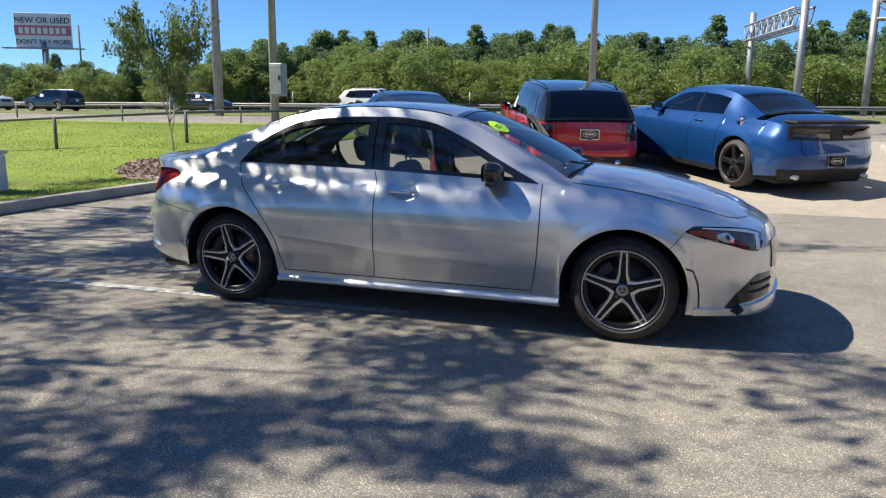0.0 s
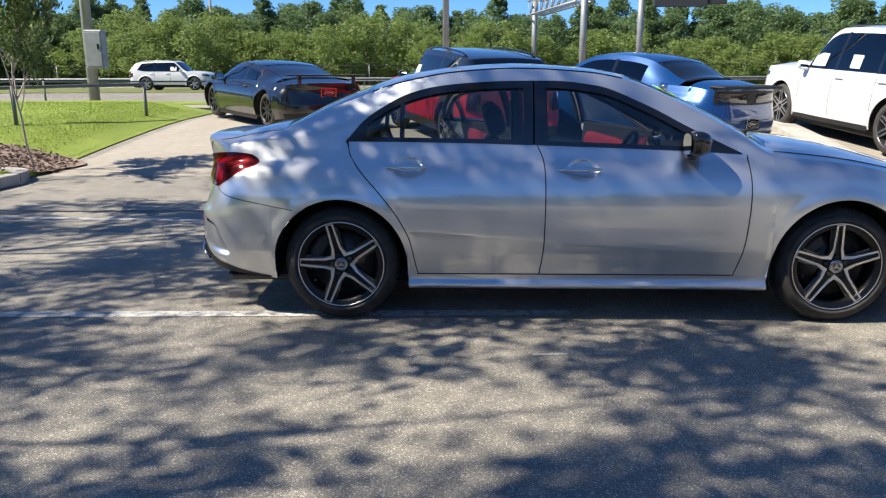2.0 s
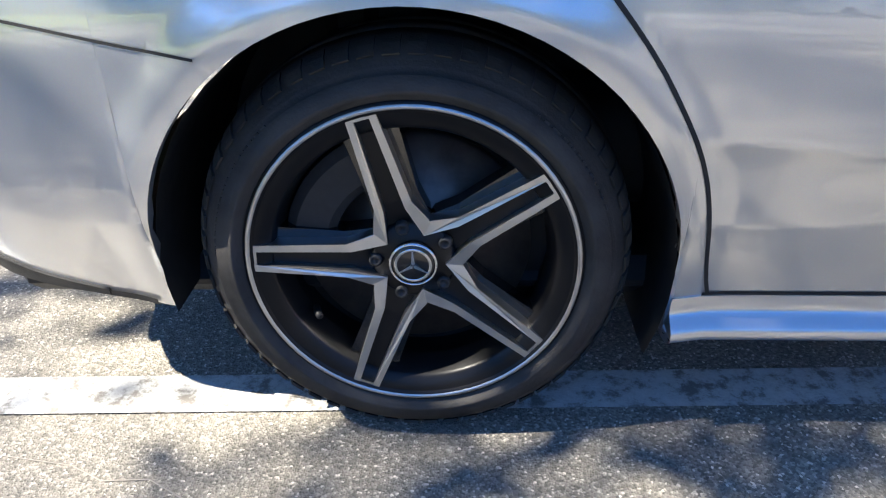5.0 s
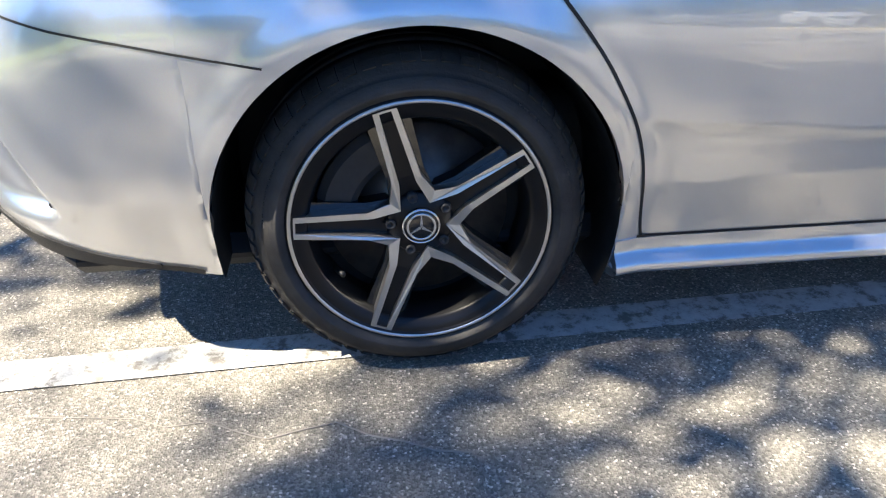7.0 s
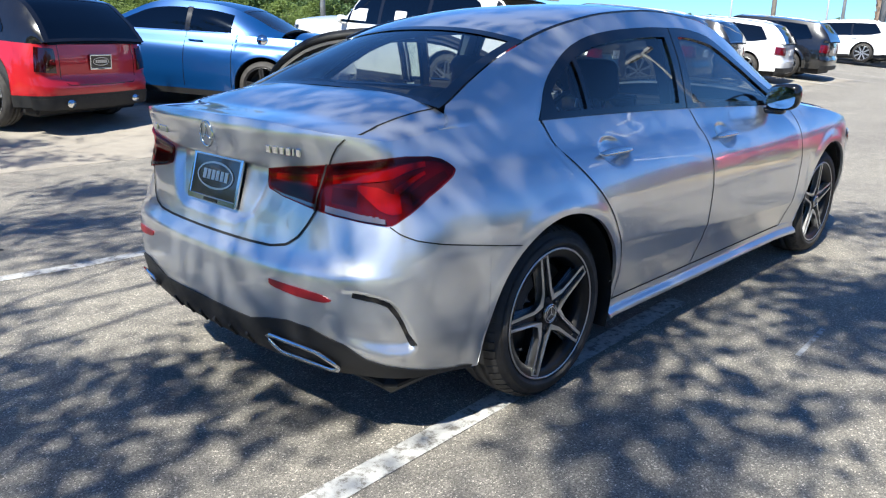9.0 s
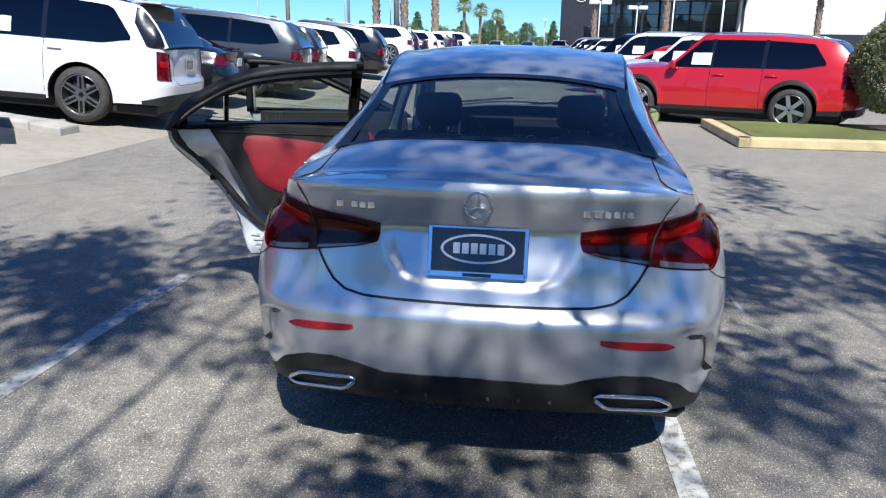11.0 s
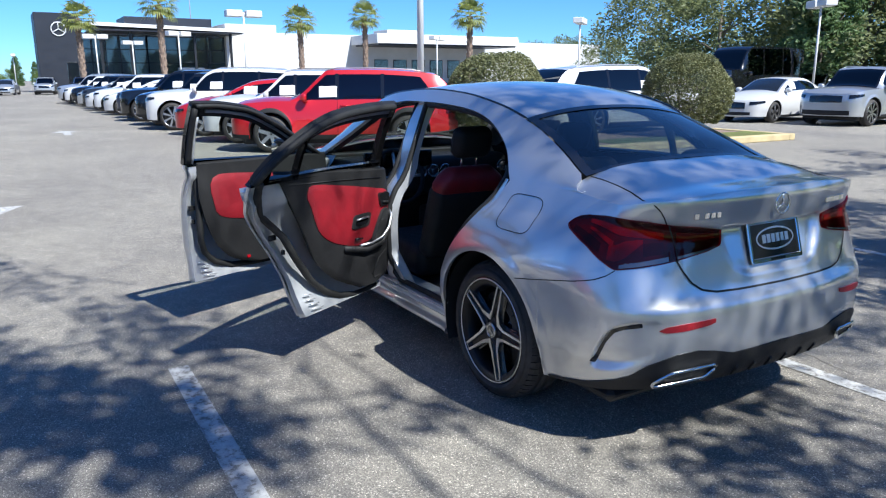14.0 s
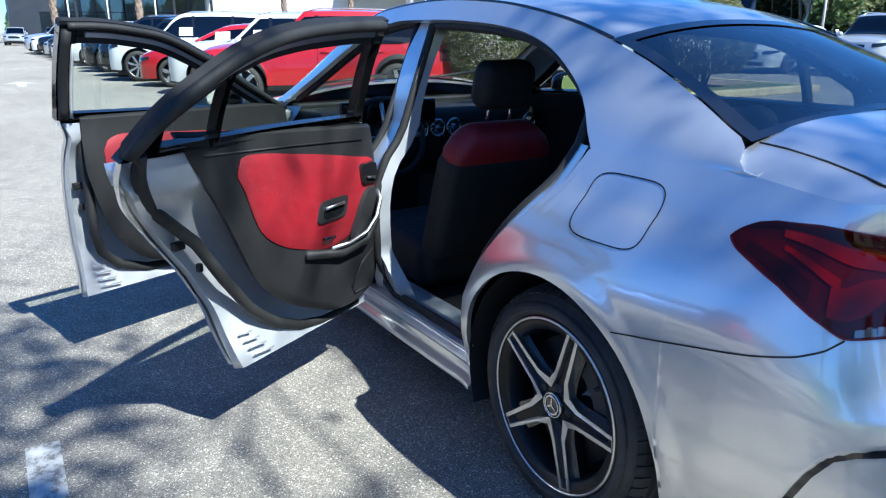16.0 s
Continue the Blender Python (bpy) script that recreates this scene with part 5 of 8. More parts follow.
    patch(B, "front_lip", 4.69, B.length - 0.005, [(0, 0.198), (0.5, 0.202), (1, 0.20)], [(0, 0.238), (0.2, 0.243), (0.33, 0.262), (0.55, 0.284), (1, 0.29)], 0.016, SV, hero, mirror, nu=40, nv=6)
    patch(B, "radiator_grille", float(B.s_at(2.20)), B.length, [(0, 0.46), (1, 0.45)], [(0, 0.62), (1, 0.64)], 0.006, M["gloss_black"], hero, mirror, nu=10, nv=6)
    strip(B, "bumper_seam", [(float(B.s_at(1.70)), 0.70), (float(B.s_at(1.62)), 0.60)], 0.004, 0.002, seam, hero, mirror)
# fuel flap outline
fx, fzc = -1.512, 0.888
loop = [(float(B.s_at(fx + 0.116 * math.copysign(abs(math.cos(t)) ** 0.45, math.cos(t)))), fzc + 0.072 * math.copysign(abs(math.sin(t)) ** 0.45, math.sin(t))) for t in np.linspace(0, 2 * math.pi, 41)]
strip(B, "fuel_flap_seam", loop, 0.0032, 0.0015, M["gloss_black"], hero, False, n=80)

# emblem, badges, number plate
px = float(B.skin(0.0, 0.962)[0])
bm = tube_bm([(px - 0.006, 0.041 * math.cos(t), 0.962 + 0.041 * math.sin(t)) for t in np.linspace(0, 2 * math.pi, 33)], 0.0045, 6)
badge = part("boot_emblem", bm, M["chrome"], hero, "chrome ring emblem", smooth_shade=True)
for k in range(3):
    a = math.pi / 2 + k * 2 * math.pi / 3
    part("emblem_bar", tube_bm([(px - 0.007, 0, 0.962), (px - 0.006, 0.040 * math.cos(a), 0.962 + 0.040 * math.sin(a))], 0.0055, 6, taper=0.3), M["chrome"], badge, smooth_shade=True)
for y0, widths in ((0.46, (0.024, 0.0, 0.022, 0.022, 0.022)), (-0.32, (0.024, 0.026, 0.022, 0.022, 0.008, 0.022))):
    y = y0
    for wd in widths:
        if wd:
            p = B.skin(abs(y - wd / 2), 0.945)
            part("model_badge", box_bm((p[0] - 0.004, y - wd, 0.933), (p[0] + 0.004, y, 0.957), 0.002), M["chrome"], hero, "small chrome badge bar")
        y -= (wd or 0.014) + 0.006
number_plate(hero, pose(-2.186, 0, 0.812, 0, 16, 0))
# dark joints beside the roof panel
for sg in (1, -1):
    part("roof_joint", tube_bm([Vector(B.cap(x, 0.985 * sg, 0.0005)) for x in np.linspace(0.2, -1.2, 24)], 0.007, 6), M["gloss_black"], hero, smooth_shade=True)
# roof fin, wipers, sticker
for y in (0.35, -0.25):
    part("wiper", tube_bm([(1.06, y + 0.2, 1.005), (0.98, y - 0.3, 1.06)], 0.008, 6), M["trim"], hero)


def text_mesh(text, size, m, material, parent):
    c = bpy.data.curves.new("lettering", "FONT")
    c.body, c.size, c.align_x, c.align_y, c.extrude = text, size, "CENTER", "CENTER", 0.0005
    tmp = new("lettering", c)
    me = bpy.data.meshes.new_from_object(tmp.evaluated_get(bpy.context.evaluated_depsgraph_get()))
    bpy.data.objects.remove(tmp)
    me.transform(m)
    me.materials.clear()
    me.materials.append(material)
    ob = new("lettering", me)
    ob.parent = parent
    return ob


# year sticker high in the corner of the windscreen
cx, cw = 0.475, -0.70
e = 0.01
o = Vector(B.cap(cx, cw))
ex = (Vector(B.cap(cx - e, cw)) - Vector(B.cap(cx + e, cw))).normalized()
ey = (Vector(B.cap(cx, cw - e)) - Vector(B.cap(cx, cw + e))).normalized()
nz = ey.cross(ex).normalized()
if nz.z < 0:
    nz = -nz
frame_m = Matrix((ey, ex, nz)).transposed().to_4x4()
frame_m.translation = o + nz * 0.006
bm = bmesh.new()
bmesh.ops.create_circle(bm, cap_ends=True, segments=32, radius=1.0)
bmesh.ops.transform(bm, matrix=frame_m @ Matrix.Diagonal((0.082, 0.078, 1, 1)), verts=bm.verts)
st = part("year_sticker", bm, M["lime"], hero, "lime green oval year sticker")
text_mesh("2021", 0.062, frame_m @ Matrix.Translation((0, 0, 0.0015)) @ Matrix.Diagonal((-1, 1, 1, 1)) @ pose(0, 0, 0, 0, 0, 0), M["gloss_black"], st)

# ---- cabin of the saloon ----
def rounded(lo, hi, bevel, mat, parent, name, m=None, label=""):
    return part(name, box_bm(lo, hi, bevel, m, seg=3), mat, parent, label, smooth_shade=True)


def car_seat(x, y, parent):
    s = rounded((-0.26, -0.25, 0.30), (0.26, 0.25, 0.50), 0.06, M["cloth"], parent, "front_seat", pose(x, y, 0, 0, -4, 0), "black seat with a red upper back")
    back = rounded((-0.075, -0.24, 0.0), (0.055, 0.24, 0.46), 0.05, M["cloth"], s, "seat_back", pose(x - 0.27, y, 0.43, 0, -20, 0))
    bm = box_bm((-0.075, -0.235, 0.405), (0.05, 0.235, 0.565), 0.055, seg=4)
    for q in bm.verts:
        k = smooth(0.42, 0.57, q.co.z)
        q.co.y *= 1 - 0.34 * k ** 2
        q.co.x += 0.01 * k
    bmesh.ops.transform(bm, matrix=pose(x - 0.27, y, 0.43, 0, -20, 0), verts=bm.verts)
    part("seat_back_upper", bm, M["red_leather"], s, "red leather upper seat back", smooth_shade=True)
    rounded((-0.055, -0.122, 0.605), (0.055, 0.122, 0.785), 0.05, M["cloth"], s, "headrest", pose(x - 0.27, y, 0.43, 0, -16, 0))
    for d in (0.05, -0.05):
        part("headrest_post", tube_bm([pose(x - 0.27, y + d, 0.44, 0, -18, 0) @ Vector((0, 0, 0.52)), pose(x - 0.27, y + d, 0.44, 0, -16, 0) @ Vector((0, 0, 0.64))], 0.007, 6), M["chrome"], s, smooth_shade=True)
    return s


car_seat(-0.04, 0.37, hero)
car_seat(-0.04, -0.37, hero)
bench = rounded((-1.36, -0.60, 0.30), (-0.84, 0.60, 0.50), 0.06, M["cloth"], hero, "rear_bench")
rounded((-0.09, -0.60, 0.0), (0.06, 0.60, 0.56), 0.05, M["cloth"], bench, "bench_back", pose(-1.30, 0, 0.45, 0, -22, 0))
for y in (0.36, -0.36):
    rounded((-0.05, -0.13, 0.52), (0.05, 0.13, 0.68), 0.04, M["cloth"], bench, "headrest", pose(-1.30, y, 0.45, 0, -18, 0))
dash = rounded((0.58, -0.68, 0.62), (0.99, 0.68, 0.90), 0.07, M["trim"], hero, "dashboard")
rounded((0.56, 0.02, 0.84), (0.585, 0.55, 0.955), 0.008, M["gloss_black"], dash, "display_screen")
for y in (0.60, 0.10, 0.0, -0.10, -0.60):
    c = (0.575, y, 0.80)
    ring = [(c[0], c[1] + 0.042 * math.cos(t), c[2] + 0.042 * math.sin(t)) for t in np.linspace(0, 2 * math.pi, 21)]
    v = part("air_vent", tube_bm(ring, 0.007, 6), M["chrome"], dash, "round chrome air vent", smooth_shade=True)
    for k in range(4):
        a = math.pi * k / 4
        part("vent_blade", tube_bm([(c[0] + 0.004, c[1] + 0.04 * math.cos(a), c[2] + 0.04 * math.sin(a)), (c[0] + 0.004, c[1] - 0.04 * math.cos(a), c[2] - 0.04 * math.sin(a))], 0.003, 5), M["chrome"], v)
m = pose(0.42, 0.37, 0.80, 0, -66, 0)
sw = part("steering_wheel", tube_bm([m @ Vector((0.185 * math.cos(t), 0.185 * math.sin(t), 0)) for t in np.linspace(0, 2 * math.pi, 33)], 0.016, 8), M["trim"], hero, smooth_shade=True)
part("wheel_boss", box_bm((-0.05, -0.07, -0.03), (0.05, 0.07, 0.0), 0.02, m), M["trim"], sw)
for a in (0, 180, 270):
    part("wheel_spoke", tube_bm([m @ Vector((0.04 * math.cos(radians(a + 90)), 0.04 * math.sin(radians(a + 90)), -0.015)), m @ Vector((0.18 * math.cos(radians(a + 90)), 0.18 * math.sin(radians(a + 90)), 0))], 0.012, 6), M["alloy"], sw)
rounded((-0.5, -0.11, 0.28), (0.62, 0.11, 0.56), 0.03, M["trim"], hero, "centre_console")
rounded((0.24, -0.12, 1.29), (0.27, 0.12, 1.35), 0.012, M["trim"], hero, "rear_view_mirror")
xs = np.linspace(0.20, -1.18, 16)
w = np.linspace(-0.94, 0.94, 11)
sheet("headliner", B.cap(xs[:, None], w[None, :], -0.035), M["cloth"], hero)

# ---- other cars ----
def scaled(sp, L, W, H, wr, **more):
    """A saloon's proportions stretched to another length, width and height."""
    kx, ky, kz = L / 4.537, W / 1.732, H / 1.43
    out = dict(sp)
    out["plan"] = [(x * kx, y * ky, z * kz) for x, y, z in sp["plan"]]
    for k in ("side", "rear", "front"):
        out[k] = [(z * kz, d) for z, d in sp[k]]
    for k in ("low", "rail_z", "crown", "hood_crown", "deck_crown"):
        out[k] = [(x * kx, z * kz) for x, z in sp[k]]
    out["rail_y"] = [(x * kx, y * ky) for x, y in sp["rail_y"]]
    for k in ("xf", "xr", "cowl", "deck"):
        out[k] = sp[k] * kx
    for k in ("screen", "roof", "backlight"):
        out[k] = tuple(v * kx for v in sp[k])
    out["shape"] = None
    out["liner"] = (-14, 194, -14, 194)
    out["wr"], out["arch"] = wr, wr + 0.05
    out["win"] = (-1.22 * kx, 0.70 * kx, (-0.30 * kx,))
    out.update(more)
    return out


def suv_spec(L, W, H, wb, wr, fo, belt=0.615, **more):
    w, nose = W / 2, wb / 2 + fo
    tail = nose - L
    zb, hz, nz = belt * H, 0.60 * H, 0.535 * H
    cowl = wb / 2 - 0.42
    top = cowl - 0.62
    return dict(dict(
        xf=wb / 2, xr=-wb / 2, wr=wr, arch=wr + 0.06, flare=0.02,
        plan=[(tail, 0, zb), (tail + 0.02, 0.5 * w, zb), (tail + 0.07, 0.80 * w, zb), (tail + 0.26, 0.95 * w, zb), (-wb / 2, 0.985 * w, zb), (0, w, zb - 0.01),
              (cowl - 0.2, w, zb - 0.02), (wb / 2, 0.985 * w, hz), (nose - 0.30, 0.93 * w, hz - 0.05), (nose - 0.11, 0.76 * w, nz + 0.02), (nose - 0.03, 0.42 * w, nz), (nose, 0, nz)],
        side=[(0.08 * H, 0.05), (0.2 * H, 0.02), (0.34 * H, 0.0), (0.45 * H, 0.01), (0.54 * H, 0.035), (0.60 * H, 0.06), (0.68 * H, 0.10)],
        rear=[(0.1 * H, 0.08), (0.2 * H, 0.01), (0.34 * H, 0.0), (0.38 * H, 0.05), (0.5 * H, 0.06), (0.62 * H, 0.09)],
        front=[(0.1 * H, 0.06), (0.2 * H, 0.0), (0.4 * H, 0.0), (0.5 * H, 0.03), (0.56 * H, 0.07)],
        low=[(tail, 0.19 * H), (-wb / 2, 0.17 * H), (wb / 2, 0.16 * H), (nose, 0.17 * H)],
        rail_z=[(tail + 0.06, zb + 0.01), (tail + 0.24, zb + 0.5 * (0.93 * H - zb)), (tail + 0.56, 0.912 * H), (-0.35, 0.962 * H), (0.25, 0.955 * H), (top, 0.915 * H), (cowl - 0.02, zb + 0.02), (cowl + 0.06, zb)],
        rail_y=[(tail + 0.08, 0.80 * w), (tail + 0.42, 0.72 * w), (-0.2, 0.73 * w), (top, 0.72 * w), (cowl, 0.80 * w)],
        crown=[(tail + 0.08, 0.02), (tail + 0.45, 0.03), (0, 0.035), (top, 0.04), (cowl, 0.07)],
        hood_crown=[(cowl - 0.1, 0.07), (wb / 2, 0.09), (nose - 0.2, 0.06), (nose, 0.0)], cowl=cowl - 0.03, deck=None,
        screen=(cowl + 0.02, top), roof=(top, tail + 0.52), backlight=(tail + 0.52, tail + 0.07),
        win=(tail + 0.56, cowl - 0.26, (-wb / 2 + 0.52, -0.02 * wb + 0.10)), suv=True,
    ), **more)


def make_car(sp, col, label, wheels, glass_mat="glass_dark", clad=False, rails=False, papers=(), lamp="lens_red", lamp_box=None, category="car", group="", lite=False):
    root = thing("parked_car", label, category, group)
    b = Body(sp)
    mat = M[col]
    H = float(b.rail_z(0.0))
    nose, tail = b.fp[-1, 0], b.fp[0, 0]
    wid = b.fp[:, 1].max()
    suv = sp.get("suv")
    seam = M["gloss_black"]
    b_tail = float(b.top(0.0))
    for mirror in (True, False):
        s = side_columns(b, tail + 0.30, nose - 0.36, 10)
        x = b.plan(s)[0]
        side_sheet(b, "body_side", s, np.minimum(b.low(x), b.top(s) - 0.01), b.top(s), mat, root, mirror, nv=14)
        if clad:
            v = np.linspace(0, 1, 4)
            lo = b.low(x)
            hi = np.minimum(lo + sp.get("clad_h", 0.085), b.top(s) - 0.02)
            Z = lo[:, None] + (hi - lo)[:, None] * v
            sheet("cladding", b.skin(np.repeat(s[:, None], 4, 1), Z, 0.006), M["trim"], root, mirror=mirror, flip=True)
        else:
            q = np.linspace(sp["xr"] + sp["arch"] + 0.03, sp["xf"] - sp["arch"] - 0.03, 12)
            lo = b.low(q)
            Z = np.stack([lo - 0.03, lo + 0.03, lo + 0.05], 1)
            sheet("sill", b.skin(np.repeat(b.s_at(q)[:, None], 3, 1), Z, 0.006), M["trim"], root, mirror=mirror, flip=True)
        # glasshouse
        x0, x1 = sp["backlight"][1] + 0.005, sp["screen"][0] - 0.005
        xs = np.linspace(x0, x1, 40)
        bz = b.belt(xs)[:, 2]
        rz = np.maximum(b.rail_z(xs), bz + 0.004)
        house_strip(b, "roof_side", xs, bz, rz, M["gloss_black"] if sp.get("dark_house") else mat, root, mirror, nv=6)
        w0, w1, posts = sp["win"]
        cuts = [w0, *posts, w1]
        for a, c in zip(cuts, cuts[1:]):
            q = np.linspace(a + 0.03, c - 0.03, 14)
            zb = b.belt(q)[:, 2] + 0.025
            zt = np.maximum(b.rail_z(q) - 0.085, zb + 0.004)
            if suv and a == w0:
                zb = zb + 0.07 * (1 - smooth(a, a + 0.5, q))
                zt = np.maximum(np.minimum(zt, zb + 0.05 + (q - a - 0.03) * sp.get("slant", 1.5)), zb + 0.004)
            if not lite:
                # black sheet under the glass stands in for the shaded cabin
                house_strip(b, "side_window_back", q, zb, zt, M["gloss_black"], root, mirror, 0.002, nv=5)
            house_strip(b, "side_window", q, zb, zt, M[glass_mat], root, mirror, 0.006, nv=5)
        for p in posts:
            q = np.linspace(p - 0.035, p + 0.035, 3)
            zb = b.belt(q)[:, 2] + 0.02
            house_strip(b, "door_post", q, zb, np.maximum(b.rail_z(q) - 0.07, zb), M["gloss_black"], root, mirror, 0.007, nv=5)
            s_p = float(b.s_at(p))
            strip(b, "door_seam", [(s_p, float(b.low(p)) + 0.09), (s_p, float(b.top(s_p)))], 0.008, 0.0015, seam, root, mirror)
            hx = p - 0.16
            pz = float(b.top(s_p)) - 0.10
            pt = b.skin(b.s_at(np.array((hx - 0.10, hx, hx + 0.10))), pz, 0.02)
            part("door_handle", tube_bm([(q2[0], q2[1] * (-1 if mirror else 1), q2[2]) for q2 in pt], 0.013, 6), mat, root, smooth_shade=True)
        for xd in () if lite else (sp["xf"] - sp["arch"] - 0.09, sp["xr"] + sp["arch"] + 0.05):
            sd = float(b.s_at(xd))
            strip(b, "door_seam", [(sd, float(b.low(xd)) + 0.09), (sd, float(b.top(sd)))], 0.008, 0.0015, seam, root, mirror)
        arch_liner(b, root, mirror)
        for xc in (sp["xf"], sp["xr"]):
            yo = float(b.skin(b.s_at(xc), sp["wr"] + sp["arch"] + 0.04)[1]) + 0.004
            wheel(root, xc, -yo if mirror else yo, sp["wr"], -1 if mirror else 1, 0.24, dict(wheels, rim=sp["wr"] * wheels.get("ratio", 0.70), lite=lite), 28 if lite else 36)
        y = float(b.belt(w1 - 0.02)[1])
        door_mirror(root, w1 - 0.03, y, float(b.belt(w1)[2]) + 0.06, mirror, col if not sp.get("dark_mirror") else "gloss_black", s=1.15)
        # lamps
        if lamp_box is None:
            za, zc = (0.72 * b_tail, 0.94 * b_tail) if suv else (0.74 * b_tail, 0.92 * b_tail)
            sa, sb = wid * 0.62, float(b.s_at(tail + 0.30))
        else:
            sa, sb, za, zc = lamp_box[0], float(b.s_at(tail + lamp_box[1])), lamp_box[2], lamp_box[3]
        tl = patch(b, "tail_lamp", sa, sb, [(0, za), (1, za + 0.02)], [(0, zc - 0.02), (1, zc)], 0.012, M[lamp], root, mirror, nu=14, nv=4)
        if not lite and lamp == "lens_red":
            patch(b, "tail_lamp_bar", sa + 0.03, sb - 0.04, [(0, za + (zc - za) * 0.45), (1, za + (zc - za) * 0.5)], [(0, za + (zc - za) * 0.62), (1, za + (zc - za) * 0.7)], 0.015, M["lens_bright"], tl, mirror, nu=10, nv=3)
        sf0, sf1 = float(b.s_at(nose - 0.42)), float(b.s_at(nose - 0.075))
        zf = float(b.top(b.length)) - 0.02
        hl = patch(b, "headlamp", sf0, sf1, [(0, zf - 0.05), (1, zf - 0.13)], [(0, zf + 0.01), (1, zf - 0.02)], 0.01, M["gloss_black"], root, mirror, nu=12, nv=4)
        if not lite:
            patch(b, "headlamp_lens", sf0 + 0.08, sf1 - 0.04, [(0, zf - 0.06), (1, zf - 0.10)], [(0, zf - 0.01), (1, zf - 0.04)], 0.013, M["lens_clear"], hl, mirror, nu=8, nv=3)
        patch(b, "grille", float(b.s_at(nose - 0.04)), b.length, [(0, zf - 0.24), (1, zf - 0.25)], [(0, zf - 0.05), (1, zf - 0.03)], 0.008, M["gloss_black"], root, mirror, nu=10, nv=4)
        patch(b, "lower_intake", float(b.s_at(nose - 0.09)), b.length, [(0, zf * 0.36), (1, zf * 0.34)], [(0, zf * 0.50), (1, zf * 0.5)], 0.006, M["trim"], root, mirror, nu=10, nv=4)
        patch(b, "rear_valance", 0.0, float(b.s_at(tail + 0.2)), [(0, float(b.low(tail)) - 0.04), (1, float(b.low(tail)) - 0.03)], [(0, float(b.low(tail)) + 0.10), (1, float(b.low(tail)) + 0.09)], 0.008, M["trim"], root, mirror, nu=14, nv=4)
        strip(b, "tailgate_seam", [(wid * 0.60, b_tail), (wid * 0.60, b_tail * 0.62), (wid * 0.52, b_tail * 0.55), (0, b_tail * 0.545)], 0.008, 0.002, seam, root, mirror, n=30)
        if rails:
            q = np.linspace(sp["roof"][1] + 0.15, sp["roof"][0] - 0.05, 9)
            P = b.cap(q, np.full_like(q, 0.9), 0.035)
            P[0, 2] -= 0.035
            P[-1, 2] -= 0.035
            part("roof_rail", tube_bm([(p[0], p[1] * (-1 if mirror else 1), p[2]) for p in P], 0.014, 6), M["gloss_black"] if sp.get("dark_rails") else M["alloy"], root, smooth_shade=True)
    lids(b, root, col)
    caps(b, root, col, glass_mat)
    xs = np.linspace(sp["screen"][0], sp["backlight"][1], 24)
    w = np.linspace(-0.95, 0.95, 7)
    sheet("cabin_liner", b.cap(xs[:, None], w[None, :], -0.03), M["cloth"], root)
    part("underbody", box_bm((tail + 0.25, -wid + 0.18, 0.17), (nose - 0.3, wid - 0.18, 0.34), 0.03), M["trim"], root)
    for lo, hi, mirror in papers:
        q = np.linspace(lo, hi, 3)
        zb = b.belt(q)[:, 2]
        house_strip(b, "window_sheet", q, zb + 0.07, zb + 0.28, M["paper"], root, mirror, 0.010, nv=3)
    pz = sp.get("plate_z", b_tail * 0.80)
    px = float(b.skin(0.0, pz)[0]) - 0.01
    if lite:
        part("number_plate", box_bm((px - 0.006, -0.155, pz - 0.08), (px + 0.004, 0.155, pz + 0.08), 0.003), M["paper"], root)
    else:
        number_plate(root, pose(px, 0, pz))
    return root


def put(car, x, y, heading, pitch=0.0, z=None):
    """Stands a car with the middle of its wheelbase over (x, y)."""
    car.matrix_world = pose(x, y, terrain(x, y) if z is None else z, 0, 0, heading) @ pose(0, 0, 0, 0, -pitch, 0)
    return car

# ---- ground ----
rise = curve([(-900, 0), (4.6, 0), (5.6, 0.06), (7, 0.20), (9.2, 0.40), (11, 0.52), (15, 0.62), (20, 0.68), (30, 0.80), (45, 0.86), (60, 0.88), (900, 0.88)])


def terrain(x, y):
    return float(rise(y))


def asphalt_mat(name, stones, tone):
    m, nt, b = mat_base(name)
    v = coords(nt, 1.0, True)
    vo = node(nt, "ShaderNodeTexVoronoi", Scale=stones)
    nt.links.new(v, vo.inputs["Vector"])
    fine = noise_tex(nt, v, 420.0, 2)
    big = noise_tex(nt, v, 0.30, 6, 0.6)
    mid = noise_tex(nt, v, 5.0, 7, 0.65)
    bw = nt.nodes.new("ShaderNodeSeparateColor")
    nt.links.new(vo.outputs["Color"], bw.inputs[0])
    t = tone
    c1 = ramp(nt, bw.outputs[0], ((0.0, (0.067 * t, 0.062 * t, 0.053 * t)), (0.55, (0.128 * t, 0.118 * t, 0.100 * t)), (0.86, (0.169 * t, 0.155 * t, 0.130 * t)), (0.95, (0.245 * t, 0.224 * t, 0.190 * t)), (1.0, (0.42 * t, 0.38 * t, 0.325 * t)))).outputs[0]
    c2 = ramp(nt, mid, ((0.32, (0.70, 0.70, 0.71)), (0.68, (1.0, 0.99, 0.97)))).outputs[0]
    c3 = ramp(nt, big, ((0.32, (0.70, 0.70, 0.72)), (0.62, (1.0, 1.0, 0.98)))).outputs[0]
    c = mix_rgb(nt, 1.0, mix_rgb(nt, 1.0, c1, c2, "MULTIPLY"), c3, "MULTIPLY")
    nt.links.new(c, b.inputs["Base Color"])
    b.inputs["Roughness"].default_value = 0.78
    add = nt.nodes.new("ShaderNodeMath")
    add.operation = "ADD"
    nt.links.new(vo.outputs["Distance"], add.inputs[0])
    nt.links.new(fine, add.inputs[1])
    bump(nt, b, add.outputs[0], 0.55, 0.004)
    return m


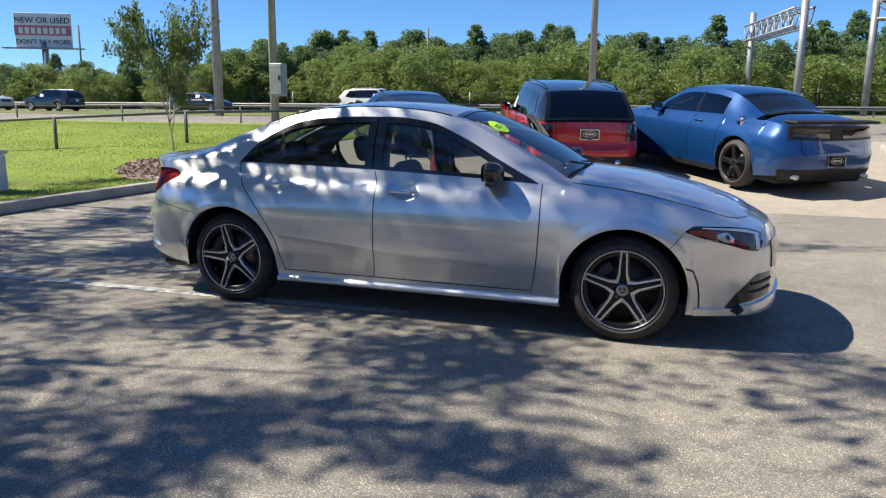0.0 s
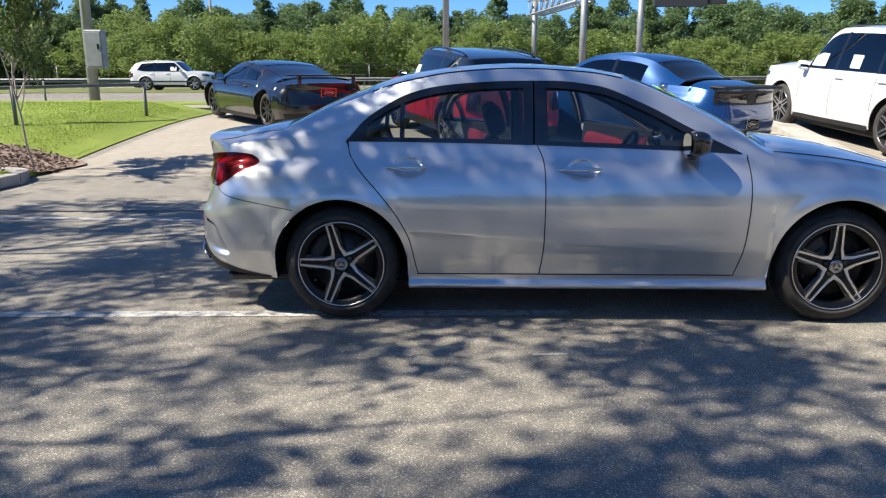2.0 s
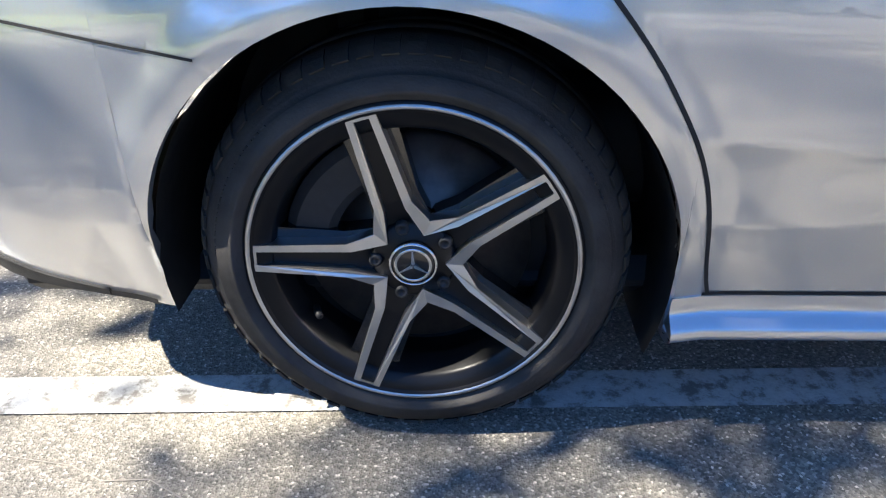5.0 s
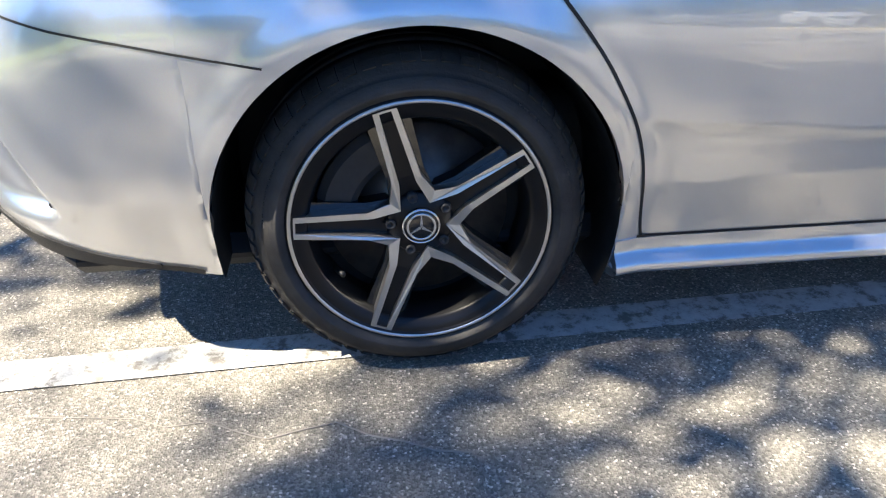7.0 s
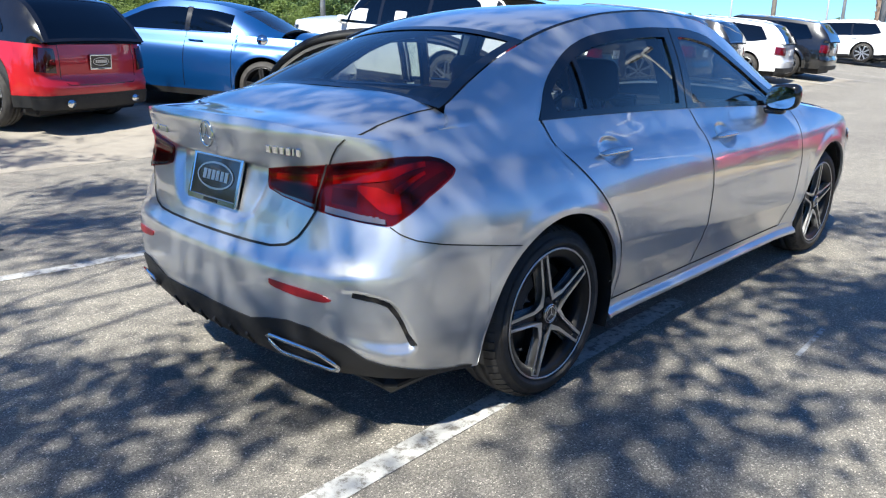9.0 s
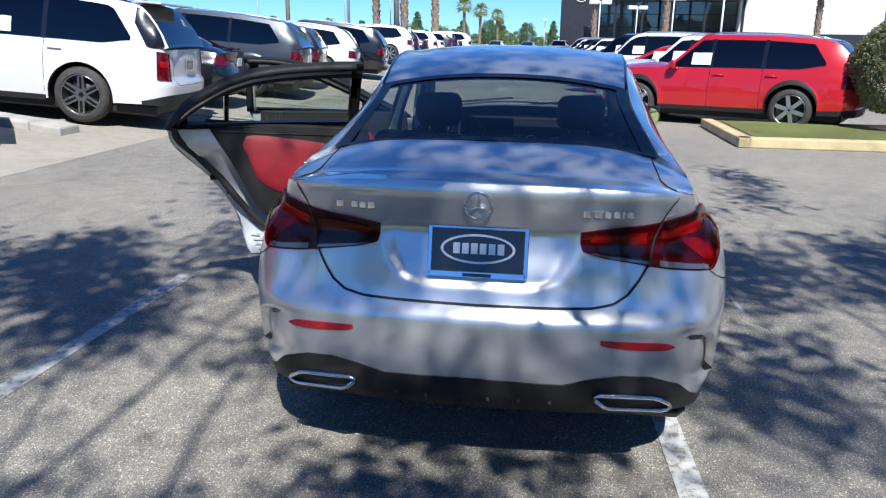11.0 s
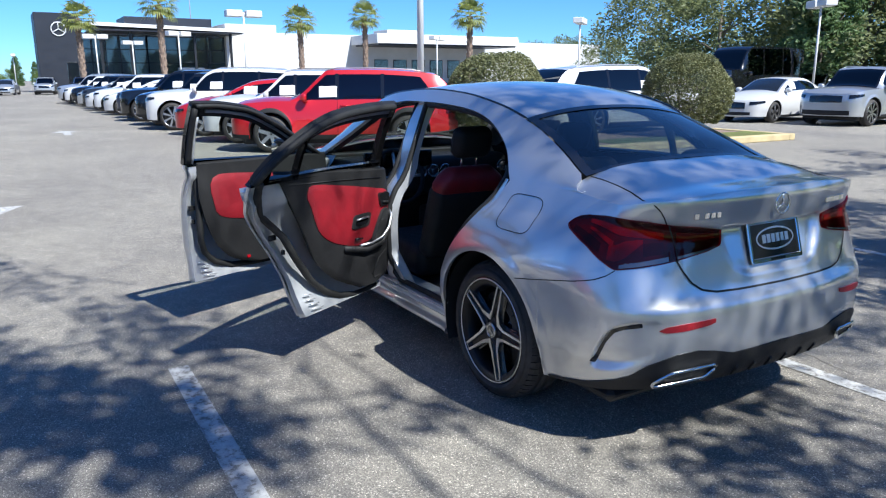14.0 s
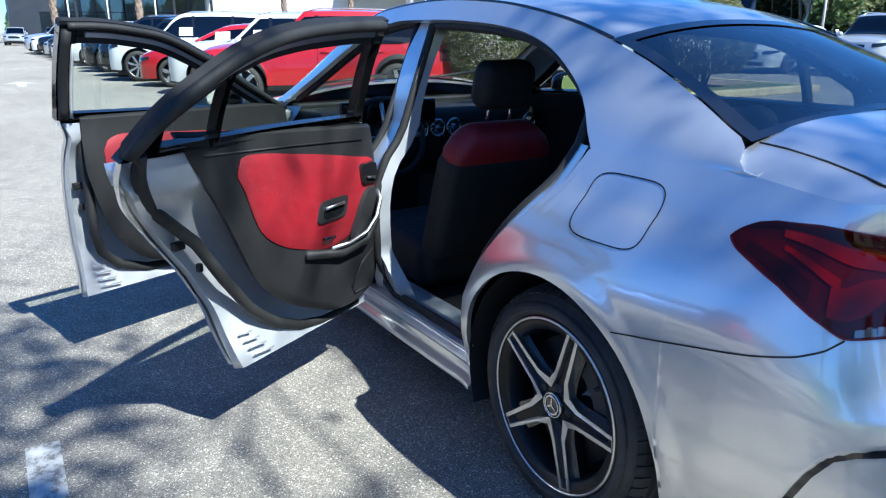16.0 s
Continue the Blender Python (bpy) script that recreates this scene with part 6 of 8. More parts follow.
def concrete_mat():
    m, nt, b = mat_base("pale_concrete")
    v = coords(nt, 1.0, True)
    big, mid, fine = noise_tex(nt, v, 0.5, 6, 0.65), noise_tex(nt, v, 7.0, 6), noise_tex(nt, v, 90.0, 3)
    c = mix_rgb(nt, 1.0, ramp(nt, big, ((0.3, (0.29, 0.255, 0.205)), (0.7, (0.385, 0.345, 0.285)))).outputs[0], ramp(nt, mid, ((0.3, (0.82, 0.82, 0.82)), (0.7, (1, 1, 1)))).outputs[0], "MULTIPLY")
    nt.links.new(c, b.inputs["Base Color"])
    b.inputs["Roughness"].default_value = 0.85
    bump(nt, b, fine, 0.3, 0.003)
    return m


def grass_mat(name, lo, hi):
    m, nt, b = mat_base(name)
    v = coords(nt, 1.0, True)
    big, fine = noise_tex(nt, v, 0.6, 6, 0.7), noise_tex(nt, v, 60.0, 4)
    c = mix_rgb(nt, 1.0, ramp(nt, big, ((0.3, lo), (0.7, hi))).outputs[0], ramp(nt, fine, ((0.25, (0.55, 0.6, 0.45)), (0.7, (1, 1, 1)))).outputs[0], "MULTIPLY")
    nt.links.new(c, b.inputs["Base Color"])
    b.inputs["Roughness"].default_value = 0.9
    bump(nt, b, fine, 0.8, 0.03)
    return m


def paint_mat():
    """Worn line paint: it covers the stones only in part."""
    m, nt, b = mat_base("worn_line_paint")
    v = coords(nt, 1.0, True)
    wear = noise_tex(nt, v, 22.0, 7, 0.75)
    c = ramp(nt, wear, ((0.40, (0.19, 0.175, 0.155)), (0.50, (0.46, 0.455, 0.43)), (0.78, (0.64, 0.635, 0.61)))).outputs[0]
    nt.links.new(c, b.inputs["Base Color"])
    b.inputs["Roughness"].default_value = 0.7
    bump(nt, b, noise_tex(nt, v, 120.0, 3), 0.5, 0.004)
    return m


M["asphalt"] = asphalt_mat("worn_asphalt", 230.0, 2.35)
M["road"] = asphalt_mat("road_asphalt", 120.0, 2.0)
M["concrete"] = concrete_mat()
M["grass"] = grass_mat("mown_grass", (0.17, 0.235, 0.03), (0.31, 0.385, 0.06))
M["verge"] = grass_mat("rough_verge", (0.13, 0.13, 0.04), (0.20, 0.24, 0.06))
M["line"] = paint_mat()
M["mulch"] = plain("wood_mulch", (0.23, 0.165, 0.13), 0.95, var=0.5, scale=30, bumps=1.0, bscale=60)
M["kerb"] = plain("grey_kerb_concrete", (0.36, 0.34, 0.30), 0.85, var=0.2, scale=3, bumps=0.3, bscale=90)
M["kerb_yellow"] = plain("faded_yellow_kerb", (0.50, 0.40, 0.22), 0.85, var=0.2, scale=3, bumps=0.3, bscale=90)

YS = [-900, -60, -20, -8, 0, 4.6, 5.1, 5.6, 6.3, 7, 8, 9.2, 10, 11, 13, 15, 17.5, 20, 25, 30, 38, 45, 60, 900]


def land(name, x0, x1, y0, y1, lift, material, label, category, nx=2, extra=None):
    """A strip of ground that follows the rise of the land."""
    ys = [y0] + [y for y in YS if y0 + 0.01 < y < y1 - 0.01] + [y1]
    xs = np.linspace(x0, x1, nx)
    P = np.array([[(x, y, terrain(x, y) + lift + (extra(x, y) if extra else 0)) for y in ys] for x in xs])
    ob = sheet(name, P, material, rim=0.06 if lift > 0.0 else 0.0)
    return tagged(ob, label, category, kind="structure")


land("ground", -900, 900, -900, 900, 0.0, M["asphalt"], "grey worn asphalt car park with scattered pale stones", "ground")
land("driveway", -6.55, 24, 5.3, 15.2, 0.004, M["concrete"], "pale concrete drive rising towards the road", "driveway")
land("road", -300, 300, 17.5, 30, 0.004, M["road"], "sunlit grey asphalt road", "road")
land("verge", -300, 300, 30.5, 47, 0.02, M["verge"], "strip of rough grass between two roads", "verge")
land("highway", -300, 300, 48, 62, 0.02, M["road"], "grey asphalt highway behind a guard rail", "road")
land("far_verge", -300, 300, 62.5, 140, 0.03, M["verge"], "rough grass in front of the trees", "verge")
bank = lambda x, y: (0.17 * smooth(4.0, 7.5, y) * smooth(0.0, 1.6, -6.75 - x) - 0.11 * smooth(4.7, 5.6, y) * (1 - smooth(0.0, 1.4, -6.75 - x)))


def lawn_z(x, y):
    return terrain(x, y) + 0.13 + float(bank(x, y))


land("lawn", -60, -6.75, -30, 13.2, 0.13, M["grass"], "bright green mown lawn beside the car park", "lawn", 90, bank)
land("lawn_verge", -60, -6.6, 14.4, 17.4, 0.10, M["grass"], "grass strip beside the road", "lawn")
land("pavement", -60, -6.6, 13.2, 14.4, 0.12, M["concrete"], "pale concrete footpath across the grass", "pavement")
# kerbs
kerb_bm = box_bm((-6.76, -30, 0.0), (-6.58, 4.7, 0.15), 0.02, seg=2)
for k in range(6):
    a0, a1 = math.radians(90 * k / 6), math.radians(90 * (k + 1) / 6)
    c0 = Vector((-7.26, 4.7, 0))
    o = [c0 + Vector((math.cos(a), math.sin(a), 0)) * r for r, a in ((0.50, a0), (0.68, a0), (0.68, a1), (0.50, a1))]
    vs = [kerb_bm.verts.new(p + Vector((0, 0, h + 0.01))) for h in (0.0, 0.145) for p in o]
    for f in ((4, 5, 6, 7), (0, 3, 2, 1), (1, 2, 6, 5), (3, 0, 4, 7)):
        kerb_bm.faces.new([vs[i] for i in f])
box_bm((-9.0, 5.20, 0.0), (-7.26, 5.38, 0.17), 0.02, seg=2, bm=kerb_bm)
tagged(part("kerb", kerb_bm, M["kerb"]), "grey concrete kerb along the lawn", "kerb", kind="structure")


def ribbon(name, pts, width, material, label, category, lift=0.004):
    P = []
    pts = [Vector((*p, 0)) for p in pts]
    for i, p in enumerate(pts):
        d = (pts[min(i + 1, len(pts) - 1)] - pts[max(i - 1, 0)]).normalized()
        n = Vector((-d.y, d.x, 0)) * width / 2
        P.append([(*(p + n).xy, terrain(p.x, p.y) + lift), (*(p - n).xy, terrain(p.x, p.y) + lift)])
    return tagged(sheet(name, P, material, flip=True), label, category, kind="structure")


ribbon("bay_line", [(-6.5, -0.80), (-3.4, -0.785), (-0.06, -0.668)], 0.10, M["line"], "worn white bay line", "line")
ribbon("bay_line", [(-6.5, 2.32), (-3.7, 2.22), (-2.0, 2.02), (-0.25, 2.0)], 0.10, M["line"], "worn white bay line", "line")
ribbon("bay_line", [(-6.5, -3.65), (-2.6, -3.6), (0.0, -3.55)], 0.09, M["line"], "faint worn bay line", "line")
ribbon("bay_line", [(-0.33, -1.35), (0.06, -1.325)], 0.022, M["line"], "short faint white mark", "line")
ribbon("tar_seam", [(-6.5, 2.72), (-5, 2.66), (-3.5, 2.72), (-2.2, 2.68)], 0.05, M["trim"], "black tar seam in the asphalt", "seam")
for k in range(9):
    ribbon("bay_line", [(9.0 + 2.6 * k, -5.6), (11.3 + 2.6 * k, -1.0)], 0.10, M["line"], "worn white bay line", "line")
    ribbon("bay_line", [(8.3 + 3.0 * k, 4.6), (7.7 + 3.0 * k, 9.0)], 0.10, M["line"], "worn white bay line", "line", 0.012)


def arrow(x, y, m):
    """A painted arrow that points along its local x."""
    bm = bmesh.new()
    pts = [(-1.0, -0.10), (0.1, -0.10), (0.1, -0.38), (0.95, 0.0), (0.1, 0.38), (0.1, 0.10), (-1.0, 0.10)]
    vs = [bm.verts.new(m @ Vector((a, b, 0.005))) for a, b in pts]
    bm.faces.new(vs)
    tagged(part("painted_arrow", bm, M["line"]), "white arrow painted on the asphalt", "arrow", kind="structure")


arrow(0, 0, pose(5.95, 2.93, 0, 0, 0, 180))
arrow(0, 0, pose(19.0, 1.2, 0, 0, 0, 0))
# planted island with its kerb
isl = land("island", 6.98, 9.4, -13.0, -3.2, 0.14, M["mulch"], "mulched planting island", "island")
land("island_grass", 7.0, 9.2, -5.6, -3.25, 0.155, M["verge"], "patch of grass on the island", "grass")
land("island_grass", 7.0, 7.9, -13.1, -7.9, 0.150, M["verge"], "strip of dry grass on the island", "grass")
kb = box_bm((6.78, -13.2, 0.0), (6.99, -3.0, 0.15), 0.02, seg=2)
box_bm((6.78, -3.2, 0.0), (9.6, -3.0, 0.15), 0.02, bm=kb, seg=2)
box_bm((6.78, -13.4, 0.0), (9.6, -13.2, 0.15), 0.02, bm=kb, seg=2)
tagged(part("island_kerb", kb, M["kerb_yellow"]), "faded yellowish concrete kerb round the island", "kerb", kind="structure")
# low kerb nose between the drive and the next bays
kb = bmesh.new()
for k in range(12):
    y0, y1 = 6.3 + 0.5 * k, 6.79 + 0.5 * k
    q = box_bm((-0.22, y0, 0.0), (0.22, y1, 0.14), 0.03, seg=2)
    for v in q.verts:
        v.co.z += terrain(0, v.co.y) - 0.02
        v.co.x += 4.95 + 0.10 * (v.co.y - 6.3)
    me_ = bpy.data.meshes.new("kerb_piece")
    q.to_mesh(me_)
    kb.from_mesh(me_)
    bpy.data.meshes.remove(me_)
tagged(part("drive_kerb", kb, M["kerb"]), "pale concrete kerb beside the drive", "kerb", kind="structure")
# far grass island on the right
land("far_island", 3.5, 8.2, -30, -22.2, 0.14, M["verge"], "grass island with a kerb", "grass")

# a thin crack beside the bay line
cq = np.random.default_rng(12)
ck = [(-1.30, -1.08), (-1.42, -1.02), (-1.55, -0.97), (-1.66, -0.985), (-1.78, -0.94), (-1.92, -0.915), (-2.07, -0.89), (-2.2, -0.87)]
cp = [Vector((x + cq.uniform(-0.01, 0.01), y + cq.uniform(-0.012, 0.012), 0.002)) for (x0, y0), (x1, y1) in zip(ck[:-1], ck[1:]) for x, y in ((x0, y0), ((x0 + x1) / 2, (y0 + y1) / 2))]
M["crack"] = plain("crack_edge", (0.30, 0.27, 0.235), 0.9)
tagged(part("asphalt_crack", tube_bm(cp, 0.0022, 5, taper=0.3), M["crack"]), "thin dark crack in the asphalt", "crack", kind="structure")

# ---- the cars round about ----
STYLE_MINI = dict(spokes=5, w0=0.045, w1=0.05, barrel="wheel_black", face="alloy", split=True, ratio=0.72)
STYLE_BLUE = dict(spokes=5, w0=0.028, w1=0.034, barrel="wheel_black", face="wheel_grey", split=True, ratio=0.74, turn=radians(80))
STYLE_TRUCK = dict(spokes=6, w0=0.05, w1=0.045, barrel="wheel_grey", face="wheel_silver", split=True, ratio=0.70)
STYLE_FIVE = dict(spokes=5, w0=0.04, w1=0.045, barrel="wheel_black", face="wheel_silver", split=True, ratio=0.70)
STYLE_TURBINE = dict(spokes=8, w0=0.018, w1=0.032, barrel="wheel_black", face="alloy", ratio=0.74)

mini = make_car(suv_spec(4.30, 1.82, 1.56, 2.67, 0.345, 0.80, belt=0.62, roof_mat="black", dark_rails=True, dark_mirror=True, dark_house=True, clad_h=0.13), "red", "small red sport utility with a black roof, on concrete", STYLE_MINI,
                clad=True, rails=True, papers=((0.10, 0.36, False),), lamp="lens_dark", lamp_box=(0.60, 0.16, 0.66, 0.94))
for sg in (1, -1):
    part("exhaust_pipe", tube_bm([(-2.17, sg * 0.48, 0.33), (-1.9, sg * 0.48, 0.34)], 0.045, 12), M["chrome"], mini, smooth_shade=True)
put(mini, -0.75, 8.75, 113, 4.5)
sp = scaled(HERO, 5.02, 1.92, 1.47, 0.36, dark_mirror=True, plate_z=0.52,
            rail_z=[(-2.0, 1.07), (-1.62, 1.12), (-1.25, 1.27), (-0.95, 1.375), (-0.6, 1.415), (-0.2, 1.42), (0.15, 1.385), (0.6, 1.20), (0.92, 1.03), (1.22, 0.98)],
            screen=(0.96, 0.12), roof=(0.12, -1.08), backlight=(-1.08, -1.72), win=(-1.02, 0.62, (-0.36,)))
blue = make_car(sp, "blue", "blue two-door muscle coupe with black wheels, on concrete", STYLE_BLUE, lamp="gloss_black", lamp_box=(0.12, 0.10, 0.83, 0.98))
put(blue, 2.08, 8.55, 127, 4.5)
bs = Body(sp)
part("boot_spoiler", box_bm((-2.47, -0.76, 1.035), (-2.20, 0.76, 1.075), 0.018), M["trim"], blue, "black lip spoiler")
for mirror in (True, False):
    patch(bs, "tail_panel", 0.0, 0.82, [(0, 0.80), (1, 0.82)], [(0, 1.01), (1, 0.995)], 0.006, M["trim"], blue, mirror, "black tail panel", nu=16, nv=4)
    patch(bs, "rear_diffuser", 0.0, 0.86, [(0, 0.24), (1, 0.24)], [(0, 0.42), (1, 0.36)], 0.008, M["trim"], blue, mirror, "black lower bumper", nu=16, nv=4)
    patch(bs, "tail_lamp_strip", 0.24, 0.76, [(0, 0.865), (1, 0.87)], [(0, 0.945), (1, 0.94)], 0.012, M["lens_dark"], blue, mirror, "long dark red tail lamp", nu=12, nv=3)
for sg in (1, -1):
    part("exhaust_pipe", tube_bm([(-2.49, sg * 0.62, 0.29), (-2.2, sg * 0.62, 0.31)], 0.036, 12), M["alloy"], blue, smooth_shade=True)
y = float(bs.skin(bs.s_at(-1.45), 0.98)[1])
part("fuel_cap", tube_bm([(-1.45, y - 0.02, 0.985), (-1.45, y + 0.018, 0.99)], 0.075, 16), M["chrome"], blue, "round chrome fuel cap", smooth_shade=True)
tahoe = make_car(suv_spec(5.35, 2.05, 1.92, 3.07, 0.41, 0.98, belt=0.60, dark_rails=True), "white", "large white sport utility with bright wheels", STYLE_TRUCK,
                 rails=True, clad=False, papers=((0.35, 0.75, False), (-0.55, -0.30, False)), lamp_box=(0.74, 0.20, 0.70, 1.12))
tb = Body(suv_spec(5.35, 2.05, 1.92, 3.07, 0.41, 0.98, belt=0.60))
t0 = tb.fp[0, 0]
for mirror in (True, False):
    q = np.linspace(t0 + 0.10, t0 + 0.55, 10)
    zb = tb.belt(q)[:, 2] + 0.01
    zt = np.maximum(tb.rail_z(q) - 0.03, zb + 0.004)
    house_strip(tb, "rear_pillar", q, np.maximum(zb, zb + (q - t0 - 0.34) * 1.6), np.maximum(zt, zb + 0.005), M["gloss_black"], tahoe, mirror, 0.004, nv=5)
    patch(tb, "bumper_guard", 0.0, float(tb.s_at(t0 + 0.42)), [(0, 0.36), (1, 0.34)], [(0, 0.50), (0.6, 0.50), (1, 0.40)], 0.010, M["trim"], tahoe, mirror, "black lower bumper", nu=20, nv=4)
part("roof_spoiler", box_bm((t0 + 0.22, -0.70, 1.78), (t0 + 0.62, 0.70, 1.815), 0.016, seg=2), M["white"], tahoe, "white roof spoiler")
put(tahoe, 6.45, 8.25, 98, 4.5)
# low black sports car in the drive
sp = scaled(HERO, 4.63, 1.93, 1.24, 0.345, dark_mirror=True,
            rail_z=[(-1.95, 0.93), (-1.5, 0.97), (-0.9, 1.09), (-0.4, 1.175), (0.0, 1.20), (0.3, 1.17), (0.8, 0.98), (1.15, 0.80), (1.30, 0.76)],
            screen=(1.10, 0.22), roof=(0.22, -0.55), backlight=(-0.55, -1.72), win=(-0.85, 0.80, (-0.30,)))
vette = make_car(sp, "black", "low black sports car with a rear wing", STYLE_DARK, lamp="gloss_black", lamp_box=(0.42, 0.12, 0.72, 0.82))
put(vette, -4.7, 10.9, 129, 3.0)
part("rear_wing", box_bm((-2.30, -0.86, 1.02), (-2.08, 0.86, 1.045), 0.01), M["gloss_black"], vette, "black rear wing")
for sg in (1, -1):
    part("wing_stay", box_bm((-2.24, min(sg * 0.55, sg * 0.58), 0.86), (-2.14, max(sg * 0.55, sg * 0.58), 1.03), 0.004), M["gloss_black"], vette)

# a row of parked cars across the aisle, noses out
protos = {}


def proto(key):
    if key in protos:
        return protos[key]
    kind, col = key
    if kind == "big":
        sp, st = suv_spec(5.1, 2.0, 1.80, 3.0, 0.40, 0.92), STYLE_TURBINE
    elif kind == "mid":
        sp, st = suv_spec(4.7, 1.88, 1.68, 2.75, 0.37, 0.90), STYLE_MIXED
    else:
        sp, st = scaled(HERO, 4.75, 1.82, 1.46, 0.335), STYLE_FIVE
    word = {"big": "large", "mid": "mid-sized", "saloon": "low four-door"}[kind]
    body = "saloon" if kind == "saloon" else "sport utility"
    cols = {"silver_far": "silver", "navy": "dark blue"}.get(col, col)
    c = make_car(sp, col, f"{word} {cols} {body} parked in a row of cars", st, rails=kind != "saloon", clad=kind == "mid" and col not in ("white",),
                 glass_mat="glass_dark", papers=((0.05, 0.40, False), (0.05, 0.40, True)), group="parked cars", lite=True)
    protos[key] = None
    protos[key] = c
    used.add(key)
    return c


used, stood = set(), set()


def stand(key, x, y, heading, pitch=0.0):
    c = proto(key)
    m = pose(x, y, terrain(x, y), 0, 0, heading) @ pose(0, 0, 0, 0, -pitch, 0)
    if key in stood:
        return copy_thing(c, m)
    stood.add(key)
    c.matrix_world = m
    return c


row = [("mid", "red"), ("mid", "white"), ("saloon", "red"), ("big", "white"), ("mid", "black"), ("big", "black"), ("mid", "navy"), ("saloon", "white"), ("mid", "white"), ("saloon", "white"), ("mid", "grey"),
       ("saloon", "silver_far"), ("mid", "black"), ("mid", "white"), ("big", "silver_far"), ("saloon", "black")]
for k, key in enumerate(row):
    stand(key, 10.6 + 2.62 * k + 0.12 * math.sin(3 * k), -3.55 + 0.05 * k + 0.10 * math.sin(5 * k), 63 + 1.5 * math.sin(2 * k))
left_row = [("saloon", "black"), ("big", "grey"), ("mid", "black"), ("mid", "white"), ("big", "black")]
for k, key in enumerate(left_row):
    stand(key, 9.5 + 3.0 * k, 8.2 + 0.15 * math.sin(4 * k), 98 + 1.5 * math.sin(3 * k), 4.5)
for k, key in enumerate([("big", "white"), ("mid", "black"), ("saloon", "black"), ("mid", "white"), ("saloon", "white"), ("mid", "grey"), ("mid", "black"), ("saloon", "navy"), ("big", "white")]):
    stand(key, 33 + 3.0 * k, 9.2 - 0.06 * k, 97)
for k, key in enumerate([("saloon", "white"), ("saloon", "silver_far"), ("mid", "silver_far"), ("mid", "navy"), ("saloon", "black"), ("mid", "white")]):
    stand(key, 78 + 1.0 * k, 5.5 - 3.4 * k, 172)
stand(("big", "white"), 10.95, -11.6, -93)
stand(("saloon", "white"), 12.3, -20.2, 96)
stand(("big", "silver_far"), 9.6, -21.0, 94)
for k, key in enumerate([("mid", "grey"), ("saloon", "white"), ("mid", "navy")]):
    stand(key, 21 + 4.5 * k, -36 - 3 * k, 95)

# traffic that stands on the road for good
stand(("mid", "white"), -17.5, 38.0, 0)
stand(("saloon", "black"), -33.0, 41.0, 0)
stand(("mid", "black"), -46.0, 40.0, 180)
stand(("big", "white"), -55.0, 41.5, 0)
stand(("saloon", "white"), -66.0, 44.0, 0)

# ---- trees and shrubs ----
def leaf_mat(name, dark, light, trans=0.35):
    m, nt, b = mat_base(name)
    g = nt.nodes.new("ShaderNodeNewGeometry")
    v = coords(nt)
    c = mix_rgb(nt, 0.55, ramp(nt, g.outputs["Random Per Island"], ((0.0, dark), (1.0, light))).outputs[0],
                ramp(nt, noise_tex(nt, v, 0.9, 3), ((0.3, dark), (0.7, light))).outputs[0])
    nt.links.new(c, b.inputs["Base Color"])
    b.inputs["Roughness"].default_value = 0.55
    tr = nt.nodes.new("ShaderNodeBsdfTranslucent")
    nt.links.new(c, tr.inputs[0])
    mx = nt.nodes.new("ShaderNodeMixShader")
    mx.inputs[0].default_value = trans
    out = nt.nodes["Material Output"]
    nt.links.new(b.outputs[0], mx.inputs[1])
    nt.links.new(tr.outputs[0], mx.inputs[2])
    nt.links.new(mx.outputs[0], out.inputs["Surface"])
    return m


M["leaf_oak"] = leaf_mat("oak_leaves", (0.035, 0.055, 0.012), (0.10, 0.14, 0.03))
M["leaf_willow"] = leaf_mat("willow_leaves", (0.13, 0.19, 0.045), (0.27, 0.35, 0.10), 0.45)
M["leaf_dark"] = leaf_mat("wood_leaves", (0.08, 0.14, 0.055), (0.205, 0.30, 0.12), 0.45)
M["leaf_park"] = leaf_mat("park_tree_leaves", (0.12, 0.145, 0.055), (0.27, 0.30, 0.13), 0.45)
M["leaf_young"] = leaf_mat("young_tree_leaves", (0.075, 0.12, 0.03), (0.20, 0.27, 0.08))
M["leaf_bush"] = leaf_mat("clipped_bush_leaves", (0.10, 0.115, 0.045), (0.27, 0.27, 0.12), 0.25)
M["leaf_palm"] = leaf_mat("palm_leaves", (0.16, 0.20, 0.05), (0.34, 0.36, 0.10))
M["bark"] = plain("grey_bark", (0.13, 0.11, 0.09), 0.9, var=0.35, scale=12, bumps=0.8, bscale=40)
M["bark_pale"] = plain("pale_bark", (0.34, 0.30, 0.26), 0.85, var=0.25, scale=14, bumps=0.5, bscale=60)
M["palm_bark"] = plain("palm_trunk_bark", (0.22, 0.16, 0.12), 0.95, var=0.4, scale=6, bumps=1.0, bscale=14)


def leaf_mesh(centres, size, rng, flat=0.5):
    """Many small folded leaves, one at each centre."""
    n = len(centres)
    d = rng.normal(size=(n, 3))
    d[:, 2] *= flat
    d /= np.linalg.norm(d, axis=1, keepdims=True)
    e = rng.normal(size=(n, 3))
    e -= d * np.sum(e * d, 1, keepdims=True)
    e /= np.linalg.norm(e, axis=1, keepdims=True)
    f = np.cross(d, e)
    s = size * rng.uniform(0.6, 1.3, (n, 1))
    a = centres - d * s
    c = centres + d * s
    b = centres + e * s * 0.5 + f * s * 0.18
    g = centres - e * s * 0.5 + f * s * 0.18
    V = np.stack([a, b, c, g], 1).reshape(-1, 3)
    F = [(4 * i, 4 * i + 1, 4 * i + 2, 4 * i + 3) for i in range(n)]
    return V, F


